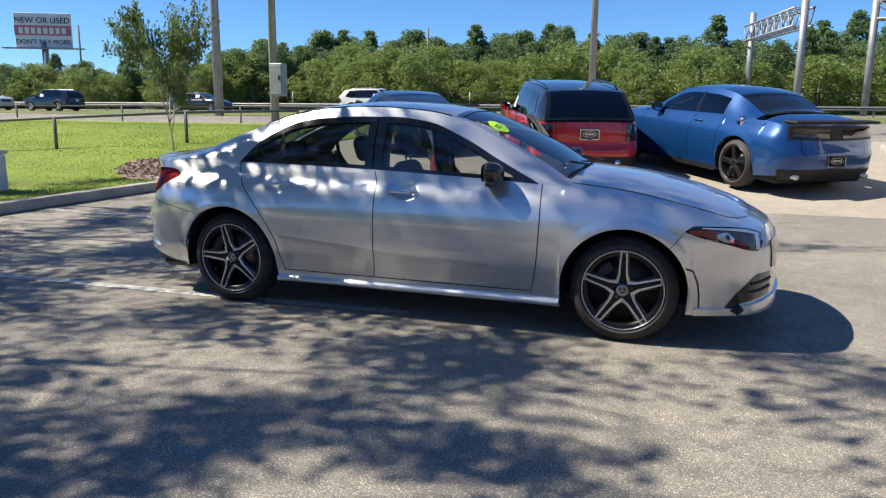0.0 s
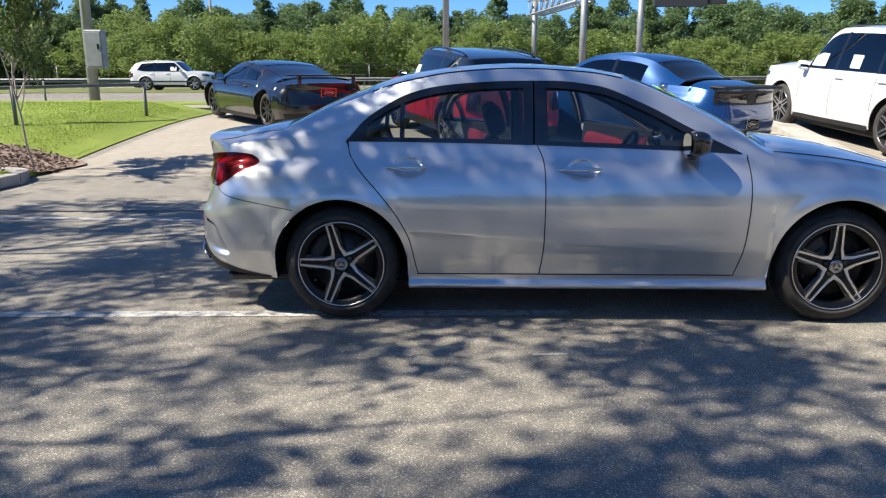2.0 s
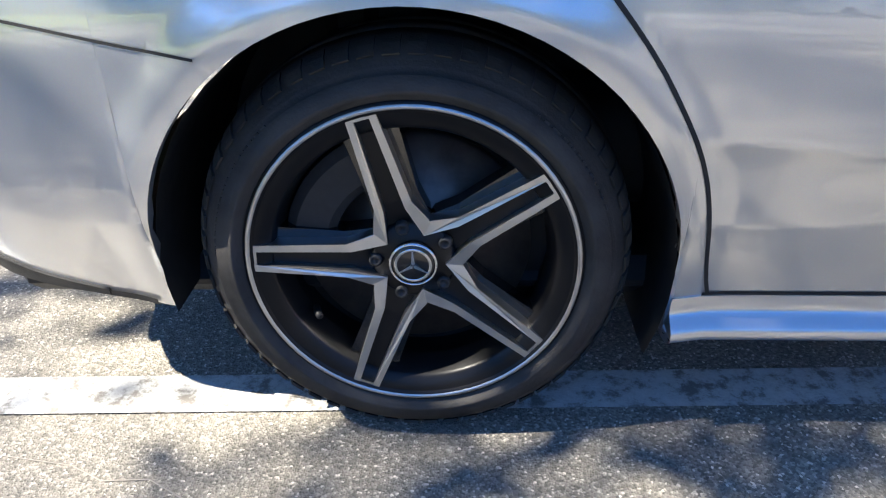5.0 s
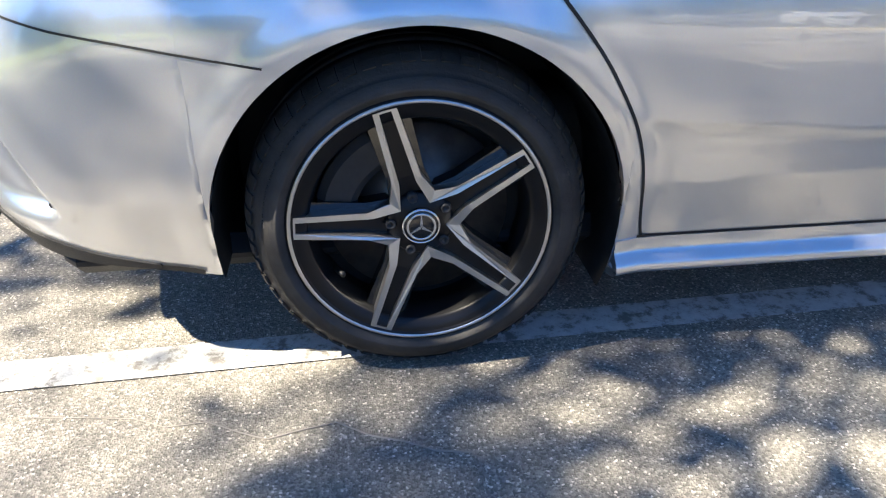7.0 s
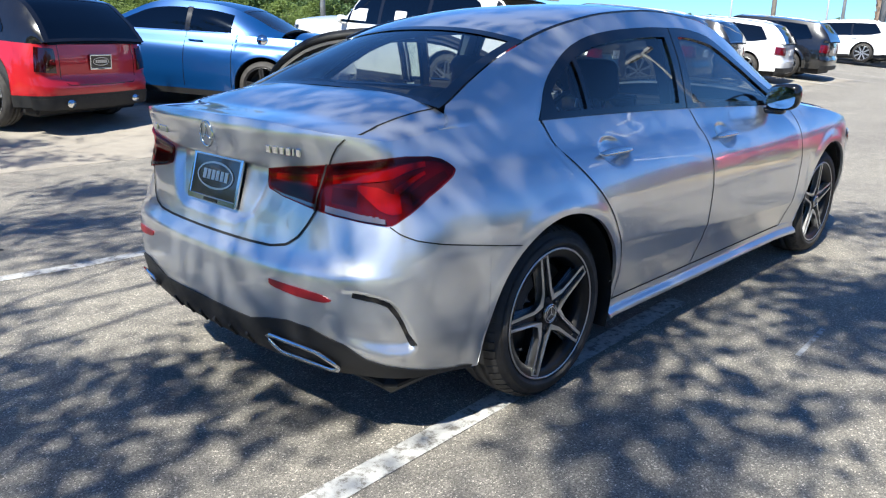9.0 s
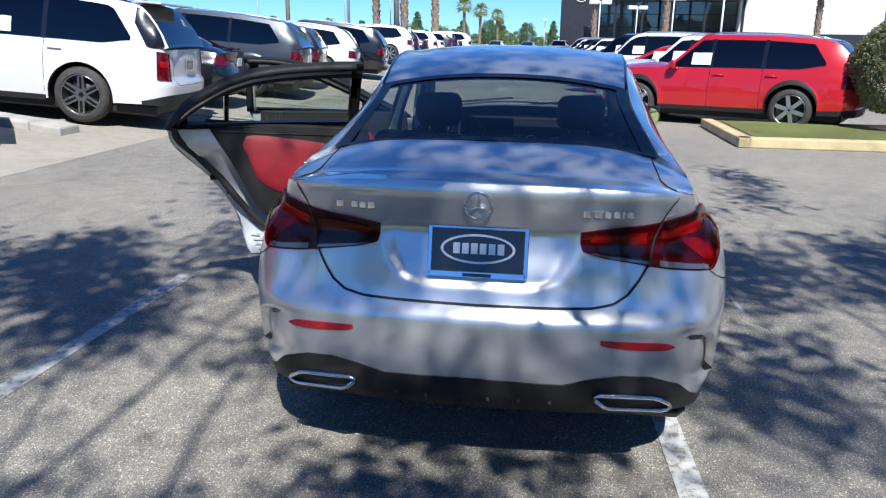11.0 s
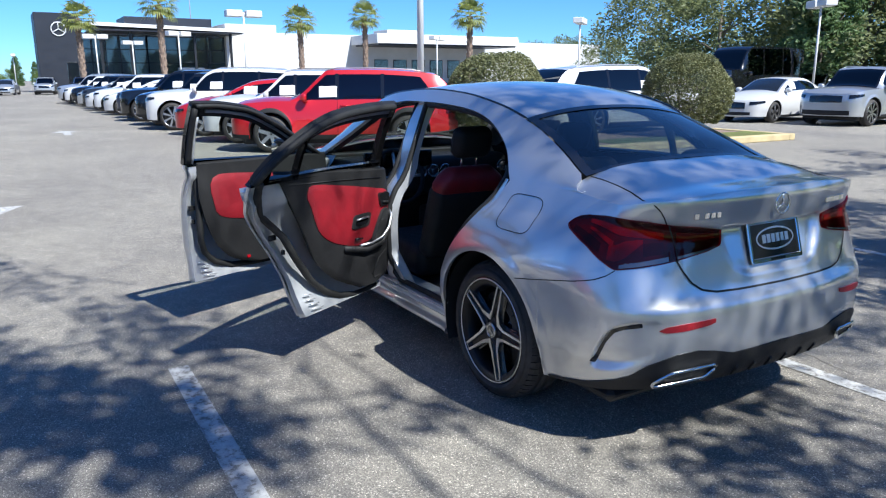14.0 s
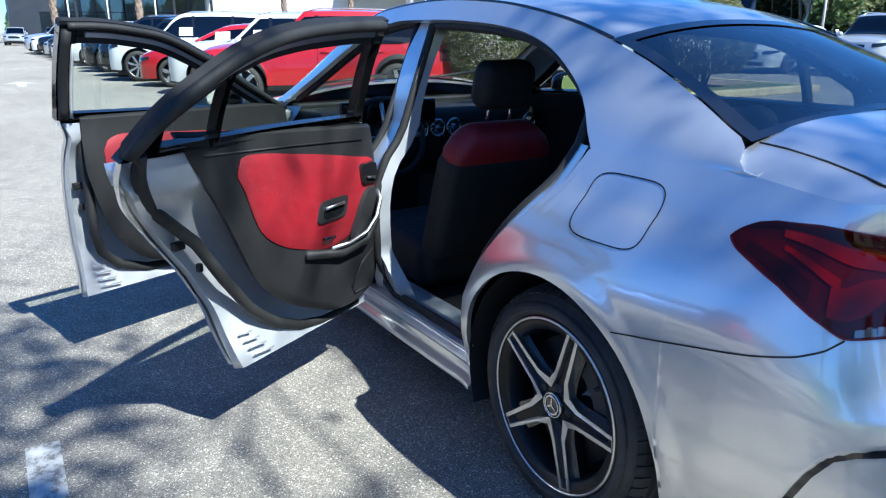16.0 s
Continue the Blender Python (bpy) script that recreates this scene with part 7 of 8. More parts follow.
def branching(root, height, spread, rng, levels=4, r0=0.16, first=0.35, kids=(4, 4, 3, 3), droop=0.0, start=0.35, thin=0.55):
    """Limbs of a tree as lists of (points, radius), and the ends of its twigs."""
    limbs, tips = [], []

    def grow(p, d, length, r, level):
        pts = [p]
        n = 4 if level < 2 else 3
        for k in range(n):
            d = (d + Vector(rng.normal(size=3) * 0.16) + Vector((0, 0, 0.05 - droop * level))).normalized()
            p = p + d * length / n
            pts.append(p)
        limbs.append((pts, r))
        if level >= levels:
            tips.append(pts)
            return
        for k in range(kids[min(level, len(kids) - 1)]):
            t0 = start if level == 0 else 0.35
            t = t0 + (1 - t0) * (k + rng.uniform(0, 1)) / kids[min(level, len(kids) - 1)]
            i = min(int(t * n), n - 1)
            q = pts[i].lerp(pts[i + 1], t * n - i)
            a = rng.uniform(0, 2 * math.pi)
            side = Vector((math.cos(a), math.sin(a), rng.uniform(-0.1, 0.55)))
            nd = (d * 0.5 + side * spread).normalized()
            grow(q, nd, length * rng.uniform(0.52, 0.75), r * thin, level + 1)
    grow(Vector(root), Vector((0, 0, 1)), height * first * 2.0, r0, 0)
    return limbs, tips


def make_tree(name, label, height, rng, r0, spread, leaf_size, per_tip, leaf, bark, levels=4, kids=(4, 4, 3, 3), jitter=0.25, droop=0.02, first=0.3, start=0.35, bare=0.0):
    t = thing(name, label, "tree")
    limbs, tips = branching((0, 0, 0), height, spread, rng, levels, r0, first, kids, droop, start, 0.34 if bare else 0.55)
    bm = bmesh.new()
    for pts, r in limbs:
        tube_bm(pts, max(r, 0.008), 7 if r > 0.05 else 4, bm, taper=0.25 if bare else 0.55)
    top = max(p.z for pts in tips for p in pts)
    k = height / top
    for v in bm.verts:
        v.co.z *= k
    part("trunk", bm, bark, t, smooth_shade=True)
    cs = []
    for pts in tips:
        if bare and rng.uniform() < bare:
            continue
        for _ in range(int(per_tip * rng.uniform(0.5, 1.5)) if bare else per_tip):
            i = int(rng.integers(1 if bare else 0, len(pts) - 1))
            p = pts[i].lerp(pts[i + 1], rng.uniform())
            cs.append((p.x, p.y, p.z * k))
    cs = np.array(cs) + rng.normal(size=(len(cs), 3)) * jitter
    V, F = leaf_mesh(cs, leaf_size, rng)
    mesh_of("crown", V, F, leaf, t, sharp=True)
    return t


def clump_tree(name, label, height, width, rng, leaf, n_clumps=26, n_leaves=2600, leaf_size=0.22, low=0.12, pointed=0.0, group="", category="tree"):
    """A far tree: a trunk with a few limbs and a crown of leaf clumps with gaps."""
    t = thing(name, label, category, group)
    bm = tube_bm([(0, 0, -0.3), (0.1, 0, height * 0.35), (0.0, 0.1, height * 0.72)], 0.16, 7, taper=0.4)
    for k in range(5):
        a = 2 * math.pi * k / 5
        tube_bm([(0.05, 0.02, height * (0.28 + 0.07 * k)), (math.cos(a) * width * 0.3, math.sin(a) * width * 0.3, height * (0.45 + 0.08 * k))], 0.07, 5, bm, taper=0.3)
    part("trunk", bm, M["bark"], t, smooth_shade=True)
    cs, rs = [], []
    for k in range(n_clumps):
        u = rng.uniform(low, 1.0)
        prof = math.sqrt(max(0.20, 1 - ((u - 0.38) / 0.63) ** 2)) * (1 - pointed * u)
        a, r = rng.uniform(0, 2 * math.pi), math.sqrt(rng.uniform(0.15, 1)) * width / 2 * prof
        cs.append((r * math.cos(a), r * math.sin(a), height * u * 0.95))
        rs.append(width * rng.uniform(0.07, 0.15) * (1 - 0.55 * pointed * u))
    cs, rs = np.array(cs), np.array(rs)
    pick = rng.choice(n_clumps, n_leaves, p=rs ** 2 / np.sum(rs ** 2))
    d = rng.normal(size=(n_leaves, 3))
    d /= np.linalg.norm(d, axis=1, keepdims=True)
    P = cs[pick] + d * (rs[pick] * rng.uniform(0.55, 1.05, n_leaves))[:, None] * (1, 1, 0.8)
    V, F = leaf_mesh(P, leaf_size, rng)
    mesh_of("crown", V, F, leaf, t, sharp=True)
    return t


rng = np.random.default_rng(7)
# the trees whose shade falls on the car stand in the lawn behind the bays
shade = [make_tree("oak_tree", "broad oak in the lawn beside the bays", h, np.random.default_rng(sd), 0.07, 1.05, 0.062, 340, M["leaf_oak"], M["bark"], levels=3, kids=(6, 5, 4), jitter=0.19, first=0.33, start=0.58, bare=0.52)
         for h, sd in ((10.5, 64), (11.0, 31), (10.8, 58), (10.6, 42))]
for ob, x, y, rz, k in ((shade[0], -9.68, -3.75, 254.5, 0.86), (shade[1], -8.25, -0.91, 309.1, 0.94), (shade[2], -10.35, -2.54, 315.0, 0.97), (shade[3], -8.29, -1.97, 22.2, 0.86)):
    ob.matrix_world = pose(x, y, 0.13, 0, 0, rz) @ Matrix.Scale(k, 4)
copy_thing(shade[1], pose(-8.8, -9.6, 0.13, 0, 0, 200))
copy_thing(shade[0], pose(-9.2, -14.0, 0.13, 0, 0, 130))

young = make_tree("young_tree", "slim young tree with a pale trunk in mulch", 3.5, np.random.default_rng(5), 0.045, 0.34, 0.052, 80, M["leaf_young"], M["bark_pale"], levels=3, kids=(7, 5, 4), jitter=0.07, first=0.42, start=0.5)
young.matrix_world = pose(-6.95, 5.65, lawn_z(-6.95, 5.65)) @ Matrix.Diagonal((0.44, 0.44, 0.92, 1))
bm = bmesh.new()
rings = []
for q in np.linspace(0, 1, 7):
    ring = []
    for k in range(28):
        a = 2 * math.pi * k / 28
        r = q * (1 + 0.10 * math.sin(3 * a) + 0.06 * math.sin(7 * a))
        x, y = -7.38 + 0.92 * r * math.cos(a), 5.80 + 0.80 * r * math.sin(a)
        ring.append(bm.verts.new((x, y, lawn_z(x, y) + 0.012 + 0.03 * (1 - q * q))))
    rings.append(ring)
for r0, r1 in zip(rings, rings[1:]):
    for k in range(28):
        bm.faces.new((r0[k], r1[k], r1[(k + 1) % 28], r0[(k + 1) % 28]))
bmesh.ops.remove_doubles(bm, verts=bm.verts, dist=1e-4)
tagged(part("mulch_bed", bm, M["mulch"]), "bed of brown wood mulch round the young tree", "mulch", kind="structure")
cr = np.random.default_rng(3)
n = 1500
a, r = cr.uniform(0, 2 * math.pi, n), np.sqrt(cr.uniform(0, 1, n))
px, py = -7.38 + 0.9 * r * np.cos(a), 5.80 + 0.78 * r * np.sin(a)
pz = rise(py) + 0.145 + bank(px, py) + 0.03 * (1 - r * r) + cr.uniform(0, 0.015, n)
V, F = leaf_mesh(np.stack([px, py, pz], 1), 0.03, cr, 0.25)
tagged(mesh_of("mulch_chips", V, F, M["mulch"], sharp=True), "loose brown wood chips", "mulch", kind="stuff")

# grass blades along the near edge of the lawn
gr = np.random.default_rng(9)
n = 90000
gx = -6.85 - 12 * gr.uniform(0, 1, n) ** 1.5
gy = gr.uniform(-1.0, 12.5, n)
keep = ((gx + 7.38) / 0.9) ** 2 + ((gy - 5.80) / 0.78) ** 2 > 1
gx, gy = gx[keep], gy[keep]
gz = rise(gy) + 0.13 + bank(gx, gy)
h = gr.uniform(0.010, 0.032, len(gx))
a = gr.uniform(0, 2 * math.pi, len(gx))
w = 0.007
V = np.stack([np.stack([gx - w * np.cos(a), gy - w * np.sin(a), gz - 0.005], 1), np.stack([gx + w * np.cos(a), gy + w * np.sin(a), gz - 0.005], 1),
              np.stack([gx + gr.normal(0, 0.014, len(gx)), gy + gr.normal(0, 0.014, len(gx)), gz + h], 1)], 1).reshape(-1, 3)
M["blade"] = leaf_mat("grass_blades", (0.17, 0.25, 0.03), (0.33, 0.42, 0.07), 0.45)
tagged(mesh_of("grass_blades", V, [(3 * i, 3 * i + 1, 3 * i + 2) for i in range(len(gx))], M["blade"], sharp=True), "short bright grass blades on the lawn", "grass", kind="stuff")

# woods beyond the highway
kinds = [clump_tree("wood_tree", "dark green tree at the edge of the woods", 9.8, 7.0, np.random.default_rng(31), M["leaf_dark"], 240, 13000, 0.17, 0.02, 0.34, "woods"),
         clump_tree("wood_tree", "tall slender green tree in the woods", 11.2, 5.4, np.random.default_rng(32), M["leaf_dark"], 240, 12000, 0.17, 0.0, 0.50, "woods"),
         clump_tree("wood_tree", "dark green tree at the edge of the woods", 8.9, 8.2, np.random.default_rng(33), M["leaf_dark"], 240, 13000, 0.17, 0.0, 0.20, "woods"),
         clump_tree("willow_tree", "light green willow-like tree before the woods", 6.4, 8.0, np.random.default_rng(34), M["leaf_willow"], 90, 9000, 0.15, 0.0, 0.0, "willows"),
         clump_tree("willow_tree", "light green willow-like tree before the woods", 5.4, 7.0, np.random.default_rng(35), M["leaf_willow"], 80, 8000, 0.15, 0.0, 0.0, "willows")]
wr = np.random.default_rng(41)
placed = set()


def plant(i, x, y, s):
    m = pose(x, y, terrain(x, y), 0, 0, wr.uniform(0, 360))
    if i not in placed:
        placed.add(i)
        kinds[i].scale = (s, s, s)
        kinds[i].location, kinds[i].rotation_euler = m.translation, m.to_euler()
        return
    c = copy_thing(kinds[i], m)
    c.scale = (s, s, s)


def low_left(az):
    """The woods run lower past the end of the row."""
    return 1.0 - 0.38 * float(smooth(radians(123), radians(129), az))


for k in range(60):
    az = radians(54 + 1.65 * k + wr.uniform(-0.6, 0.6))
    far = wr.uniform(94, 106) * (1.0 if az < radians(118) else 1.2)
    plant(int(wr.integers(0, 3)), far * math.cos(az), -5 + far * math.sin(az), wr.uniform(0.86, 1.10) * low_left(az))
for k in range(48):
    az = radians(55 + 2.0 * k + wr.uniform(-0.8, 0.8))
    plant(int(wr.integers(0, 3)), 88 * math.cos(az), -5 + 88 * math.sin(az), wr.uniform(0.72, 0.95) * low_left(az))
for k in range(44):
    az = radians(56 + 2.2 * k + wr.uniform(-1, 1))
    near = wr.uniform(74, 84) * (1.0 if az < radians(118) else 1.1)
    plant(3 if wr.uniform() < 0.55 else 4, near * math.cos(az), -5 + near * math.sin(az), wr.uniform(0.75, 1.12) * (1.0 if az > radians(75) else 0.8) * low_left(az))

# a mostly unseen belt of trees, added for the car paint to mirror, behind the lawn and the lot, on the far side of the
# shade trees
for k in range(34):
    az = radians(150 + 4.6 * k + wr.uniform(-1.2, 1.2))
    d = wr.uniform(36, 46)
    plant(int(wr.integers(0, 3)), d * math.cos(az), -3 + d * math.sin(az), wr.uniform(0.7, 1.0))

# big trees beyond the right end of the car park, and low far woods
oaks = [clump_tree("park_tree", "large spreading green tree beside the car park", 9.5, 12.0, np.random.default_rng(51), M["leaf_park"], 70, 9000, 0.15, 0.22, 0.0, "park trees"),
        clump_tree("park_tree", "large spreading green tree beside the car park", 8.5, 10.0, np.random.default_rng(52), M["leaf_park"], 60, 7500, 0.15, 0.25, 0.0, "park trees")]
for i, (az, d, s) in enumerate(((-46.5, 62, 0.95), (-50.5, 52, 1.05), (-54.5, 56, 1.15), (-59.5, 50, 1.1), (-64, 54, 1.15), (-68.5, 50, 1.1), (-62, 78, 0.9), (-56, 80, 0.95), (-40.0, 150, 1.0), (-43, 120, 1.0), (-37.5, 175, 1.0))):
    x, y = -4.0 + d * math.cos(radians(az)), 2.4 + d * math.sin(radians(az))
    ob = oaks[i % 2]
    if i < 2:
        ob.location, ob.scale = (x, y, -0.2), (s, s, s)
    else:
        c = copy_thing(ob, pose(x, y, -0.2, 0, 0, 70 * i))
        c.scale = (s, s, s)
for k in range(70):
    az = radians(36 - 0.7 * k + wr.uniform(-0.3, 0.3))
    d = wr.uniform(190, 240)
    plant(int(wr.integers(0, 5)), -4 + d * math.cos(az), 2 + d * math.sin(az), wr.uniform(0.5, 0.78))


def bush(x, y, r, h, seed):
    """A clipped dome of small leaves on several stems."""
    b = thing("clipped_bush", "rounded clipped evergreen bush on the mulched island", "bush", "bushes")
    q = np.random.default_rng(seed)
    bm = bmesh.new()
    for k in range(9):
        a = 2 * math.pi * k / 9 + q.uniform(-0.2, 0.2)
        tube_bm([(0.12 * math.cos(a), 0.12 * math.sin(a), 0), (0.3 * r * math.cos(a), 0.3 * r * math.sin(a), 0.3 * h), (0.65 * r * math.cos(a), 0.65 * r * math.sin(a), 0.62 * h)], 0.03, 5, bm, taper=0.4)
    part("stems", bm, M["bark"], b, smooth_shade=True)
    n = 32000
    d = q.normal(size=(n, 3))
    d /= np.linalg.norm(d, axis=1, keepdims=True)
    lump = 1 + 0.05 * np.sin(5 * d[:, 0] + 3 * d[:, 2]) + 0.04 * np.sin(7 * d[:, 1] - 2)
    rad = q.uniform(0.78, 1.0, n) ** 0.6 * lump
    P = d * rad[:, None] * (r, r, 0.5 * h) + (0, 0, 0.56 * h)
    P = P[P[:, 2] > 0.16 * h]
    V, F = leaf_mesh(P, 0.027, q)
    mesh_of("crown", V, F, M["leaf_bush"], b, sharp=True)
    b.location = (x, y, 0.14)
    return b


bush(8.7, -6.15, 1.08, 1.72, 61)
bush(7.95, -10.9, 1.0, 1.75, 62)


def palm(height, seed, label):
    p = thing("palm_tree", label, "palm", "palms")
    q = np.random.default_rng(seed)
    pts = [(0.12 * math.sin(1.5 * z / height), 0.05 * math.sin(2.5 * z / height), z) for z in np.linspace(-0.2, height, 16)]
    bm = tube_bm(pts, 0.30, 10, taper=0.8)
    for k in range(60):
        z = height * (0.25 + 0.75 * k / 60)
        a = 2.4 * k
        c = Vector((0.12 * math.sin(1.5 * z / height) + 0.27 * math.cos(a), 0.05 * math.sin(2.5 * z / height) + 0.27 * math.sin(a), z))
        box_bm((-0.03, -0.09, -0.16), (0.06, 0.09, 0.16), 0, Matrix.Translation(c) @ Euler((0, 0.25, a)).to_matrix().to_4x4(), bm)
    part("trunk", bm, M["palm_bark"], p)
    V, F = [], []
    top = Vector(pts[-1])
    for k in range(34):
        a = 2.399 * k
        up = radians(78 - 118 * (k / 33) ** 0.8)
        d = Vector((math.cos(a) * math.cos(up), math.sin(a) * math.cos(up), math.sin(up)))
        base = top + d * q.uniform(0.9, 1.2)
        sag = Vector((0, 0, -0.35))
        side = d.cross(Vector((0, 0, 1))).normalized()
        nrm = side.cross(d).normalized()
        i0 = len(V)
        V += [tuple(top + side * 0.03), tuple(top - side * 0.03), tuple(base - side * 0.02), tuple(base + side * 0.02)]
        F.append((i0, i0 + 1, i0 + 2, i0 + 3))
        for j in range(13):
            t = radians(-82 + 164 * j / 12)
            L = q.uniform(1.05, 1.40) * (1.05 - 0.25 * abs(t))
            e = d * math.cos(t) + side * math.sin(t)
            w = (d * -math.sin(t) + side * math.cos(t)) * 0.07
            i0 = len(V)
            mid, end = base + e * L * 0.6 + nrm * 0.04, base + e * L + sag * (0.6 + 0.4 * math.cos(t))
            V += [tuple(base), tuple(mid + w), tuple(end), tuple(mid - w)]
            F.append((i0, i0 + 1, i0 + 2, i0 + 3))
    mesh_of("crown", V, F, M["leaf_palm"], p, sharp=True)
    return p


palms = [palm(7.6, 71, "cabbage palm with a rough brown trunk"), palm(8.4, 72, "cabbage palm with a rough brown trunk")]
spots = [(-4.65, 88, 1.0), (-9.85, 80, 1.02), (-19.6, 86, 1.0), (-24.3, 84, 0.95), (-32.1, 80, 1.02), (5.7, 165, 1.0), (4.5, 170, 1.0), (6.6, 62, 1.0), (11.2, 70, 1.1), (9.0, 66, 1.1), (3.2, 175, 0.9)]
for i, (az, d, s) in enumerate(spots):
    x, y = -4.1 + d * math.cos(radians(az)), 2.0 + d * math.sin(radians(az))
    if i < 2:
        palms[i].location, palms[i].scale = (x, y, 0), (s, s, s)
    else:
        c = copy_thing(palms[i % 2], pose(x, y, terrain(x, y) * 0.3, 0, 0, 50 * i))
        c.scale = (s, s, s)

# ---- showroom, poles, road furniture ----
M["white_wall"] = plain("pale_wall_plaster", (0.54, 0.54, 0.53), 0.8, var=0.04, scale=0.5)
M["grey_wall"] = plain("pale_grey_wall", (0.46, 0.47, 0.48), 0.8, var=0.06, scale=0.6)
M["dark_panel"] = plain("dark_metal_panel", (0.022, 0.026, 0.036), 0.5, metal=0.3, var=0.1, scale=0.4)
M["mullion"] = plain("dark_window_frame", (0.03, 0.032, 0.036), 0.4, metal=0.5)
M["glass_house"] = glass("showroom_glass", (0.60, 0.66, 0.68), 0.02, 1.55)
M["galv"] = plain("galvanised_steel", (0.30, 0.31, 0.32), 0.55, metal=0.5, var=0.15, scale=3)
M["fence_steel"] = plain("weathered_fence_steel", (0.15, 0.155, 0.16), 0.6, metal=0.3, var=0.2, scale=4)
M["white_metal"] = plain("white_painted_metal", (0.64, 0.64, 0.63), 0.45, var=0.05, scale=2)
M["timber"] = plain("weathered_pole", (0.22, 0.19, 0.16), 0.9, var=0.3, scale=5, bumps=0.6, bscale=30)
M["sign_dark"] = plain("dark_sign_panel", (0.035, 0.037, 0.04), 0.6)
M["board_white"] = plain("billboard_white", (0.70, 0.70, 0.72), 0.6)
M["board_pink"] = plain("billboard_red_band", (0.52, 0.16, 0.20), 0.6)
M["ink"] = plain("billboard_ink", (0.02, 0.02, 0.03), 0.6)

hall = thing("showroom", "long white car showroom with a glass hall and a dark tower", "building")
BX = 100.0


def bpart(name, lo, hi, mat, bevel=0.03, label="", parent=None):
    return part(name, box_bm(lo, hi, bevel), M[mat], parent or hall, label)


bpart("tower", (BX - 6, -5.9, 0), (BX, -1.5, 8.9), "dark_panel", label="dark metal tower with a ring emblem")
em = part("tower_emblem", tube_bm([(BX - 6.08, -3.9 + 0.75 * math.cos(t), 7.1 + 0.75 * math.sin(t)) for t in np.linspace(0, 2 * math.pi, 25)], 0.07, 6), M["white_metal"], hall, smooth_shade=True)
for k in range(3):
    a = math.pi / 2 + 2 * math.pi * k / 3
    part("emblem_bar", tube_bm([(BX - 6.08, -3.9, 7.1), (BX - 6.08, -3.9 + 0.72 * math.cos(a), 7.1 + 0.72 * math.sin(a))], 0.06, 5), M["white_metal"], em)
bpart("tower_window", (BX - 6.05, -5.6, 0.4), (BX - 5.95, -4.4, 3.4), "glass_house")
# glass hall under its canopy
bpart("hall_back", (BX + 9, -24, 0), (BX + 9.3, -6, 7.6), "white_wall")
bpart("hall_floor", (BX - 2, -24, 0.02), (BX + 9, -6, 0.15), "grey_wall")
for y0, y1 in ((-14.2, -6.0), (-24.0, -14.2)):
    n = 5
    for k in range(n):
        for j in range(4):
            ya, yb = y0 + (y1 - y0) * k / n, y0 + (y1 - y0) * (k + 1) / n
            bpart("window_pane", (BX - 1.0, ya + 0.06, 0.2 + 1.65 * j), (BX - 0.97, yb - 0.06, 1.79 + 1.65 * j), "glass_house", 0.0)
    for k in range(n + 1):
        y = y0 + (y1 - y0) * k / n
        bpart("mullion", (BX - 1.08, y - 0.06, 0.1), (BX - 0.9, y + 0.06, 6.9), "mullion", 0.0)
    for j in range(5):
        bpart("transom", (BX - 1.06, y0, 0.12 + 1.65 * j), (BX - 0.92, y1, 0.22 + 1.65 * j), "mullion", 0.0)
bpart("entrance_frame", (BX - 1.9, -21.0, 0), (BX - 0.9, -17.8, 2.9), "white_metal")
for k in range(2):
    bpart("entrance_door", (BX - 1.96, -20.7 + 1.5 * k, 0.1), (BX - 1.92, -19.5 + 1.5 * k, 2.5), "glass_house", 0.0)
roofp = bmesh.new()
vs = [roofp.verts.new(v) for v in ((BX - 7.5, -25.0, 7.15), (BX - 7.5, -7.0, 7.55), (BX + 9, -7.0, 8.0), (BX + 9, -25.0, 7.6), (BX - 7.5, -25.0, 7.55), (BX - 7.5, -7.0, 7.95), (BX + 9, -7.0, 8.5), (BX + 9, -25.0, 8.1))]
for f in ((0, 1, 2, 3), (7, 6, 5, 4), (0, 4, 5, 1), (1, 5, 6, 2), (2, 6, 7, 3), (3, 7, 4, 0)):
    roofp.faces.new([vs[i] for i in f])
part("hall_roof", roofp, M["white_metal"], hall, "pale overhanging roof slab")
bpart("canopy_soffit", (BX - 7.4, -24.9, 7.0), (BX - 1, -7.1, 7.12), "dark_panel", 0.0)
for y in (-8.2, -11.5, -15, -19, -23.5):
    bpart("canopy_column", (BX - 6.4, y - 0.14, 0), (BX - 6.1, y + 0.14, 7.1), "mullion", 0.0)
bpart("upper_block", (BX + 1, -23.0, 8.1), (BX + 8, -12.0, 9.3), "dark_panel")
bpart("mast", (BX + 2, -20.6, 8.0), (BX + 2.12, -20.5, 13.5), "galv", 0.0)
# white walls and the service wing
bpart("white_wall", (BX - 2, -31.0, 0), (BX + 12, -24.0, 8.6), "white_wall")
bpart("white_wall", (BX, -45.0, 0), (BX + 12, -31.0, 7.7), "white_wall")
bpart("wall_opening", (BX - 0.1, -41.5, 0), (BX + 0.02, -34.5, 2.9), "dark_panel", 0.0)
bpart("service_wall", (BX - 1, -66.0, 0), (BX + 12, -45.0, 6.4), "grey_wall")
bpart("service_canopy", (BX - 9, -67.0, 6.2), (BX + 10, -43.0, 7.5), "white_metal", label="white canopy with a dark underside")
bpart("service_soffit", (BX - 8.7, -66.7, 6.0), (BX - 1, -43.3, 6.2), "dark_panel", 0.0)
bpart("plant_room", (BX + 2, -56.0, 7.5), (BX + 7, -50.0, 8.8), "white_wall")
